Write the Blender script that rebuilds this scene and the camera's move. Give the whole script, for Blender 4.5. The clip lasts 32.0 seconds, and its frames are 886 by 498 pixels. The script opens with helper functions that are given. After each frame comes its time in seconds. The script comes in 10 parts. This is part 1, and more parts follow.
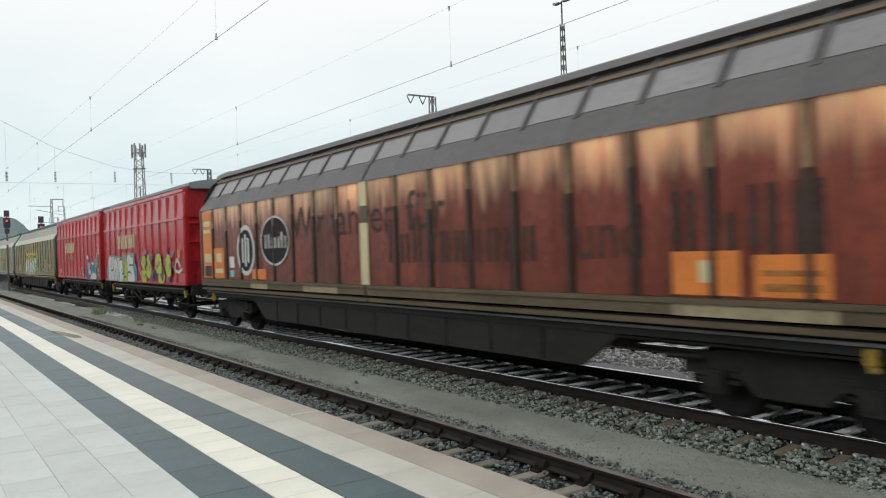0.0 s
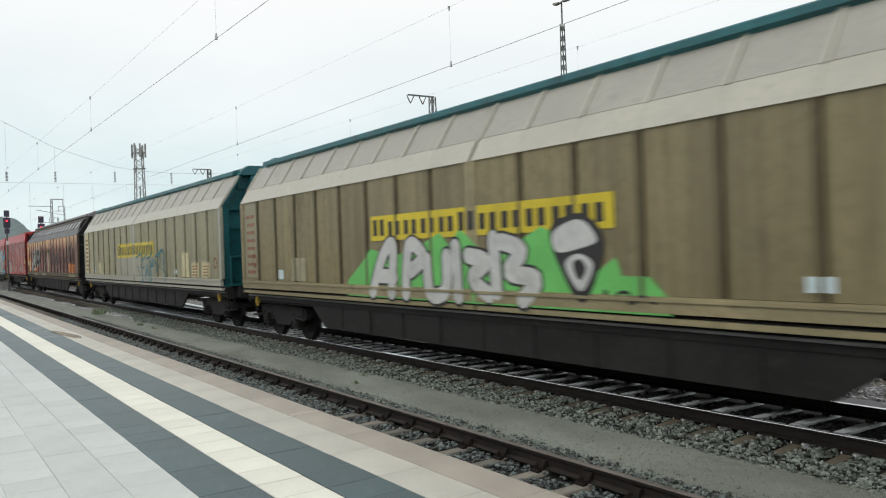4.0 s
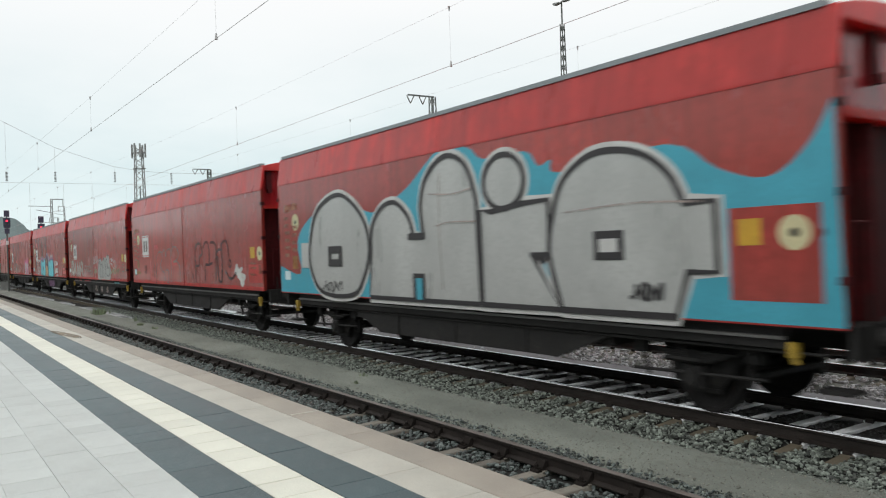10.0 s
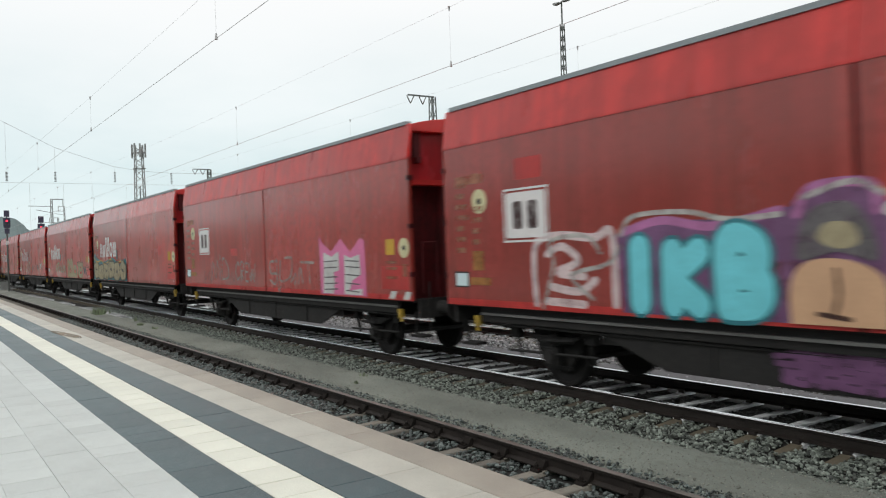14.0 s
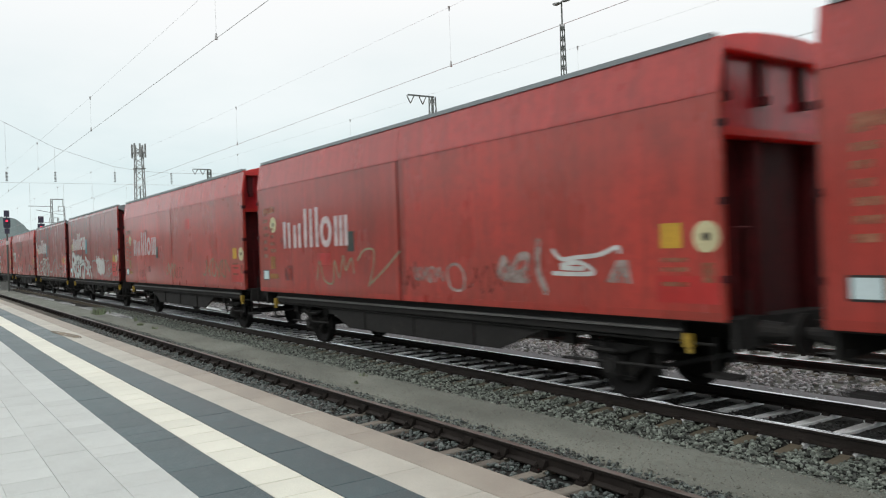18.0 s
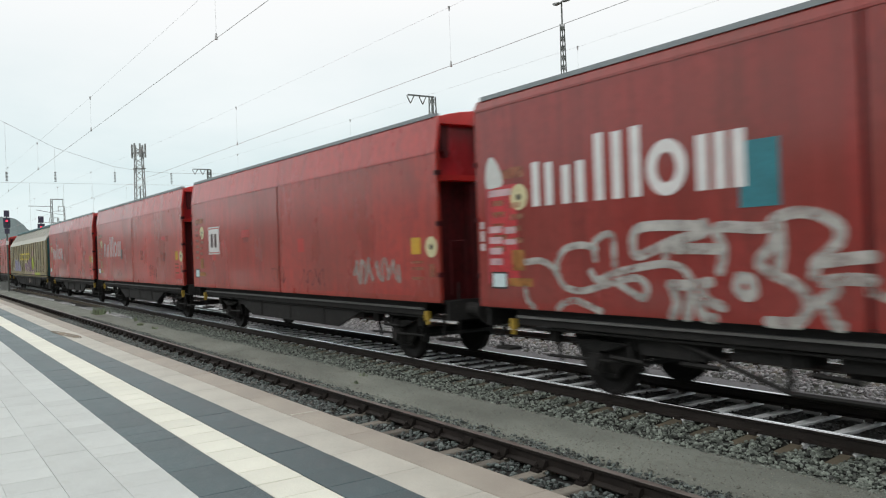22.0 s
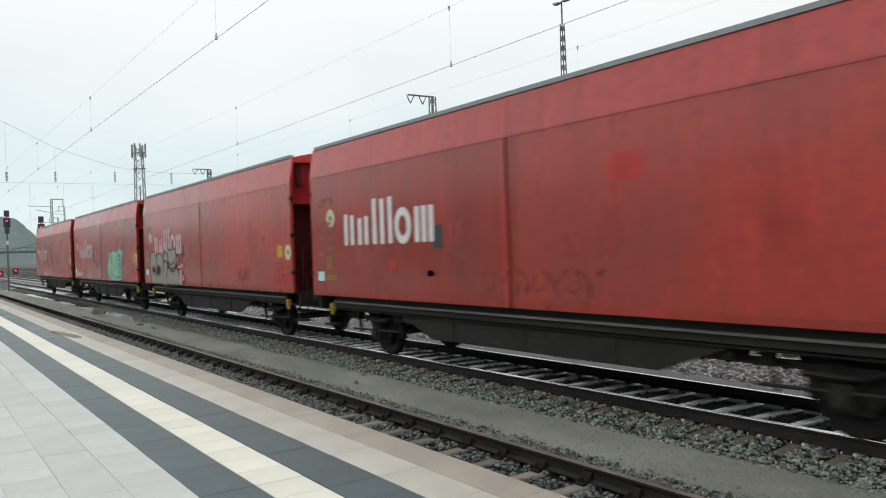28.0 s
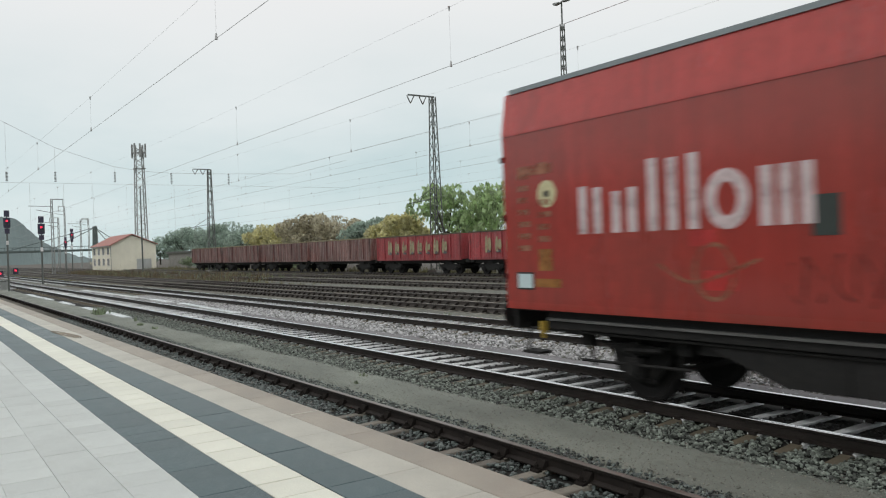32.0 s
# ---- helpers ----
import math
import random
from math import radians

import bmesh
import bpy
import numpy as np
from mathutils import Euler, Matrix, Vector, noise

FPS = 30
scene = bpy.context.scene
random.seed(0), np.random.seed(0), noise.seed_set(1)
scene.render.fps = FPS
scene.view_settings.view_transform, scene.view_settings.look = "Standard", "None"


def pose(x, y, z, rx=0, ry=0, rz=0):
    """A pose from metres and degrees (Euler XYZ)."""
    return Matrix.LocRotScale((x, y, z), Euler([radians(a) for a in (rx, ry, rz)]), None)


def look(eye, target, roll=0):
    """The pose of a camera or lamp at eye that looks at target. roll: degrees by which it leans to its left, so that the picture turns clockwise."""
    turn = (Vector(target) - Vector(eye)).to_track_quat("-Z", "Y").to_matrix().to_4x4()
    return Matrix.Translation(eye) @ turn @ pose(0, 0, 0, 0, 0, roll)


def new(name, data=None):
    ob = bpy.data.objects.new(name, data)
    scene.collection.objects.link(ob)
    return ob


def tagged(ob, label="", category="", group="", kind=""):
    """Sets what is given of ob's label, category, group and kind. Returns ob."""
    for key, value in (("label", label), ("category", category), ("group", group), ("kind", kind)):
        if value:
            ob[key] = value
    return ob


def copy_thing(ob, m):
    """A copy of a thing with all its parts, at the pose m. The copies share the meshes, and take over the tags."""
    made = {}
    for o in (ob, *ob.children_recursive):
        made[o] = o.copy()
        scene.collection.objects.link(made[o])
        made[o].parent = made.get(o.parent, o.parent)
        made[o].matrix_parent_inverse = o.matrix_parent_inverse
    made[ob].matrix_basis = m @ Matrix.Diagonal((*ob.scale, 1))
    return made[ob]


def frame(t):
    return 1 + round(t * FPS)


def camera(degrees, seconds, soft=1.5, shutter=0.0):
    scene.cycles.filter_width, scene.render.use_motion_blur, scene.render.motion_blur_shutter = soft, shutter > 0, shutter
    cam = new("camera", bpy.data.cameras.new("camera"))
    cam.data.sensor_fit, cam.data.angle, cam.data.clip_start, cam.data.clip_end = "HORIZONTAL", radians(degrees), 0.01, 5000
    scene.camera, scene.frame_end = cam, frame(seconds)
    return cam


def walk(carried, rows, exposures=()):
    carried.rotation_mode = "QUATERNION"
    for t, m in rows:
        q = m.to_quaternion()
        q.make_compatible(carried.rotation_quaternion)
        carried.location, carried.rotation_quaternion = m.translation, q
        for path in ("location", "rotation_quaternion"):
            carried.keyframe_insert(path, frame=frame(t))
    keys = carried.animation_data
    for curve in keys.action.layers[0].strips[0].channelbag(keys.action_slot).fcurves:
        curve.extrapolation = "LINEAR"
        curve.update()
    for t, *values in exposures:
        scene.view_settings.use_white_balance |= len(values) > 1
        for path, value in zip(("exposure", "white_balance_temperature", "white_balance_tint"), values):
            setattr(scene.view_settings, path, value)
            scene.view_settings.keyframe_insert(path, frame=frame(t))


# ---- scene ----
# ---------------------------------------------------------------- camera
# x runs along the tracks (the train rolls towards +x), y away from the platform, z = 0 is the rail top
EYE = Vector((0.0, 0.0, 2.088))
YAW, PITCH = radians(55.645), radians(-0.09)
VIEW = Vector((-math.sin(YAW) * math.cos(PITCH), math.cos(YAW) * math.cos(PITCH), math.sin(PITCH)))
cam = camera(58.85, 32.0, soft=1.15, shutter=0.3)
walk(cam, [(0.0, look(EYE, EYE + VIEW, -2.01)), (32.0, look(EYE, EYE + VIEW, -2.01))],
     exposures=[(0.0, 0.19), (31.2, 0.19), (31.7, 0.09), (32.0, -0.02)])

# ---------------------------------------------------------------- sky and sun: bright overcast
SUN_UP, SUN_TURN = radians(48), radians(200)
world = bpy.data.worlds.new("overcast_sky")
scene.world = world
world.use_nodes = True
wt = world.node_tree
wt.nodes.clear()


def wnode(kind, **values):
    n = wt.nodes.new(kind)
    for k, v in values.items():
        n.inputs[k].default_value = v
    return n


sky = wnode("ShaderNodeTexSky")
sky.sky_type, sky.sun_disc, sky.sun_elevation, sky.sun_rotation = "NISHITA", False, SUN_UP, SUN_TURN
coord = wnode("ShaderNodeTexCoord")
stretch = wnode("ShaderNodeMapping", Scale=(1.0, 1.0, 3.2))
cloud = wnode("ShaderNodeTexNoise", Scale=2.3, Detail=7.0, Roughness=0.55)
height = wnode("ShaderNodeSeparateXYZ")
low = wnode("ShaderNodeMapRange")
low.inputs["From Min"].default_value, low.inputs["From Max"].default_value = 0.02, 0.30
low.inputs["To Min"].default_value, low.inputs["To Max"].default_value = 0.0, 1.0
tone = wnode("ShaderNodeMapRange")
tone.inputs["From Min"].default_value, tone.inputs["From Max"].default_value = 0.34, 0.62
grey = wnode("ShaderNodeMix")
grey.data_type = "RGBA"
grey.inputs["A"].default_value = (0.45, 0.635, 0.665, 1)
grey.inputs["B"].default_value = (0.69, 0.805, 0.82, 1)
white = wnode("ShaderNodeMix")
white.data_type = "RGBA"
white.inputs["B"].default_value = (0.89, 0.895, 0.89, 1)
blue = wnode("ShaderNodeMix", Factor=0.93)
blue.data_type = "RGBA"
blue.inputs[0].default_value = 0.94
dim = wnode("ShaderNodeVectorMath")
dim.operation = "SCALE"
dim.inputs["Scale"].default_value = 0.1
back = wnode("ShaderNodeBackground", Strength=1.0)
wout = wnode("ShaderNodeOutputWorld")
for a, b in ((coord.outputs["Generated"], stretch.inputs["Vector"]), (stretch.outputs[0], cloud.inputs["Vector"]),
             (coord.outputs["Generated"], height.inputs[0]), (height.outputs["Z"], low.inputs["Value"]),
             (cloud.outputs["Fac"], tone.inputs["Value"]), (tone.outputs[0], grey.inputs["Factor"]),
             (grey.outputs["Result"], white.inputs["A"]), (low.outputs[0], white.inputs["Factor"]),
             (sky.outputs[0], dim.inputs[0]), (dim.outputs[0], blue.inputs["A"]), (white.outputs["Result"], blue.inputs["B"]),
             (blue.outputs["Result"], back.inputs["Color"]), (back.outputs[0], wout.inputs[0])):
    wt.links.new(a, b)
sun = new("sun", bpy.data.lights.new("sun", "SUN"))
sun.data.energy, sun.data.angle, sun.data.color = 0.6, radians(25), (1.0, 0.97, 0.93)
sun.matrix_world = look((0, 0, 50), Vector((0, 0, 50)) - Vector((math.cos(SUN_UP) * 0.45, -math.cos(SUN_UP) * 0.9, math.sin(SUN_UP))))


# ---------------------------------------------------------------- materials
def mat(name, base, rough=0.6, metal=0.0, vary=0.25, size=3.0, fine=40.0, bump=0.15, dirt=None, dirt_at=0.6, streak=None,
        each=0.0, island=0.0, spec=0.5, coat=0.0, wash=None, runs=None, worn=None, thin=False, grime=None):
    """A painted, stony or metal surface: grain and stains at two sizes, dirt patches, a bump, and a change from piece to piece."""
    m = bpy.data.materials.new(name)
    m.use_nodes = True
    t = m.node_tree
    bsdf = t.nodes["Principled BSDF"]

    def node(kind, **values):
        n = t.nodes.new(kind)
        for k, v in values.items():
            n.inputs[k].default_value = v
        return n

    def mixed(a, b, fac, blend="MIX"):
        n = t.nodes.new("ShaderNodeMix")
        n.data_type, n.blend_type = "RGBA", blend
        for socket, v in (("A", a), ("B", b), ("Factor", fac)):
            s = n.inputs[socket]
            if isinstance(v, bpy.types.NodeSocket):
                t.links.new(v, s)
            elif socket == "Factor":
                s.default_value = v
            else:
                s.default_value = (*v, 1)
        return n.outputs["Result"]

    def ranged(v, a, b, c=0.0, d=1.0):
        n = node("ShaderNodeMapRange")
        for k, x in (("From Min", a), ("From Max", b), ("To Min", c), ("To Max", d)):
            n.inputs[k].default_value = x
        t.links.new(v, n.inputs["Value"])
        return n.outputs[0]

    xyz = node("ShaderNodeTexCoord").outputs["Object"]
    place = xyz
    if streak:
        mp = node("ShaderNodeMapping", Scale=streak)
        t.links.new(xyz, mp.inputs[0])
        place = mp.outputs[0]
    big = node("ShaderNodeTexNoise", Scale=size, Detail=6.0, Roughness=0.6)
    small = node("ShaderNodeTexNoise", Scale=fine, Detail=4.0, Roughness=0.65)
    t.links.new(place, big.inputs["Vector"])
    t.links.new(xyz, small.inputs["Vector"])
    dark = tuple(c * (1 - vary) for c in base)
    light = tuple(min(1.0, c * (1 + vary * 0.8)) for c in base)
    colour = mixed(dark, light, ranged(big.outputs["Fac"], 0.3, 0.7))
    colour = mixed(colour, tuple(c * (1 - vary * 0.9) for c in base), ranged(small.outputs["Fac"], 0.45, 0.66, 0.0, 0.8))
    if dirt:
        spots = node("ShaderNodeTexNoise", Scale=size * 2.3, Detail=8.0, Roughness=0.7)
        t.links.new(place, spots.inputs["Vector"])
        colour = mixed(colour, dirt, ranged(spots.outputs["Fac"], dirt_at, dirt_at + 0.12, 0.0, 0.75))
    if wash:      # runs of another colour that hang down from a height: colour, height where they begin, where they end
        hue, z_hi, z_lo = wash
        sep = node("ShaderNodeSeparateXYZ")
        t.links.new(xyz, sep.inputs[0])
        hang = node("ShaderNodeMapping", Scale=(3.2, 1.0, 0.25))
        t.links.new(xyz, hang.inputs[0])
        wob = node("ShaderNodeTexNoise", Scale=1.6, Detail=5.0, Roughness=0.6)
        t.links.new(hang.outputs[0], wob.inputs["Vector"])
        shift = t.nodes.new("ShaderNodeMath")
        shift.operation = "MULTIPLY_ADD"
        t.links.new(wob.outputs["Fac"], shift.inputs[0])
        shift.inputs[1].default_value = 2.6 * (z_hi - z_lo)
        t.links.new(sep.outputs["Z"], shift.inputs[2])
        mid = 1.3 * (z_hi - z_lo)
        # each panel is pale in its middle and darker along the ribs
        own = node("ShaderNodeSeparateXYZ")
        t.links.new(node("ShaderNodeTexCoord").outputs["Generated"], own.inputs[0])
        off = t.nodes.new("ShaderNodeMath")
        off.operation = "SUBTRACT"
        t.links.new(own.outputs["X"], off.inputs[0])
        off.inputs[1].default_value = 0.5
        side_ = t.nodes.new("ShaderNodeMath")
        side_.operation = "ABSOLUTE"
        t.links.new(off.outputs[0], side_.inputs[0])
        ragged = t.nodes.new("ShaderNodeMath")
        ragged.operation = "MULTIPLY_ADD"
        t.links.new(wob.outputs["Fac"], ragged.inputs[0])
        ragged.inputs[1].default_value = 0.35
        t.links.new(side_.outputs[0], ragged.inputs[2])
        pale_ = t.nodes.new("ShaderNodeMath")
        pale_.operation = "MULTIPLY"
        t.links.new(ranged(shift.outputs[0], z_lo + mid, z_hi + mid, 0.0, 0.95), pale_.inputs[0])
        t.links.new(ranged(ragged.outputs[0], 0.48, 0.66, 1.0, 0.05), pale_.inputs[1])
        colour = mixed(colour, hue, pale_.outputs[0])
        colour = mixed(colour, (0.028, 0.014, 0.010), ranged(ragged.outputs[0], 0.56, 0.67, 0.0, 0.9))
    if runs:      # narrow streaks of dirt and rain down a wall: colour, amount
        mp2 = node("ShaderNodeMapping", Scale=(5.0, 1.0, 0.16))
        t.links.new(xyz, mp2.inputs[0])
        thin = node("ShaderNodeTexNoise", Scale=1.3, Detail=7.0, Roughness=0.7)
        t.links.new(mp2.outputs[0], thin.inputs["Vector"])
        colour = mixed(colour, runs[0], ranged(thin.outputs["Fac"], 0.46, 0.70, 0.0, runs[1]))
        colour = mixed(colour, tuple(min(0.9, c * 1.2 + 0.012) for c in base), ranged(thin.outputs["Fac"], 0.42, 0.26, 0.0, 0.55))
    if grime:     # broad clouds of brown brake dust, different on every wall: colour, amount
        cloudy = t.nodes.new("ShaderNodeTexNoise")
        cloudy.noise_dimensions = "4D"
        for k, v in (("Scale", 0.42), ("Detail", 5.0), ("Roughness", 0.55)):
            cloudy.inputs[k].default_value = v
        t.links.new(xyz, cloudy.inputs["Vector"])
        t.links.new(ranged(node("ShaderNodeObjectInfo").outputs["Random"], 0.0, 1.0, 0.0, 40.0), cloudy.inputs["W"])
        colour = mixed(colour, grime[0], ranged(cloudy.outputs["Fac"], 0.34, 0.68, 0.15 * grime[1], grime[1]))
    if each or island:
        rnd = node("ShaderNodeObjectInfo").outputs["Random"] if each else node("ShaderNodeNewGeometry").outputs["Random Per Island"]
        k = each or island
        f = ranged(rnd, 0.0, 1.0, 1 - k, 1 + k * 0.7)
        v = t.nodes.new("ShaderNodeVectorMath")
        v.operation = "SCALE"
        t.links.new(colour, v.inputs[0])
        t.links.new(f, v.inputs["Scale"])
        colour = v.outputs[0]
    t.links.new(colour, bsdf.inputs["Base Color"])
    t.links.new(ranged(big.outputs["Fac"], 0.3, 0.7, max(0.02, rough - 0.1), min(1.0, rough + 0.12)), bsdf.inputs["Roughness"])
    if worn:      # paint that has flaked or was sprayed thin: the least cover, and how far the wear goes
        flake = node("ShaderNodeTexNoise", Scale=5.0, Detail=9.0, Roughness=0.75)
        t.links.new(xyz, flake.inputs["Vector"])
        t.links.new(ranged(flake.outputs["Fac"], worn[1] - 0.1, worn[1] + 0.1, worn[0], worn[2]), bsdf.inputs["Alpha"])
    bsdf.inputs["Metallic"].default_value = metal
    bsdf.inputs["Specular IOR Level"].default_value = spec
    bsdf.inputs["Coat Weight"].default_value = coat
    bsdf.inputs["Coat Roughness"].default_value = 0.12
    if thin:      # leaves let light through
        through_leaf = node("ShaderNodeBsdfTranslucent")
        t.links.new(colour, through_leaf.inputs["Color"])
        both = t.nodes.new("ShaderNodeAddShader")
        t.links.new(bsdf.outputs[0], both.inputs[0])
        t.links.new(through_leaf.outputs[0], both.inputs[1])
        t.links.new(both.outputs[0], t.nodes["Material Output"].inputs["Surface"])
    if bump:
        b = node("ShaderNodeBump", Strength=bump, Distance=0.01)
        t.links.new(small.outputs["Fac"], b.inputs["Height"])
        t.links.new(b.outputs[0], bsdf.inputs["Normal"])
    return m


def glow(name, colour, strength):
    m = bpy.data.materials.new(name)
    m.use_nodes = True
    b = m.node_tree.nodes["Principled BSDF"]
    b.inputs["Base Color"].default_value = (*colour, 1)
    b.inputs["Emission Color"].default_value = (*colour, 1)
    b.inputs["Emission Strength"].default_value = strength
    return m


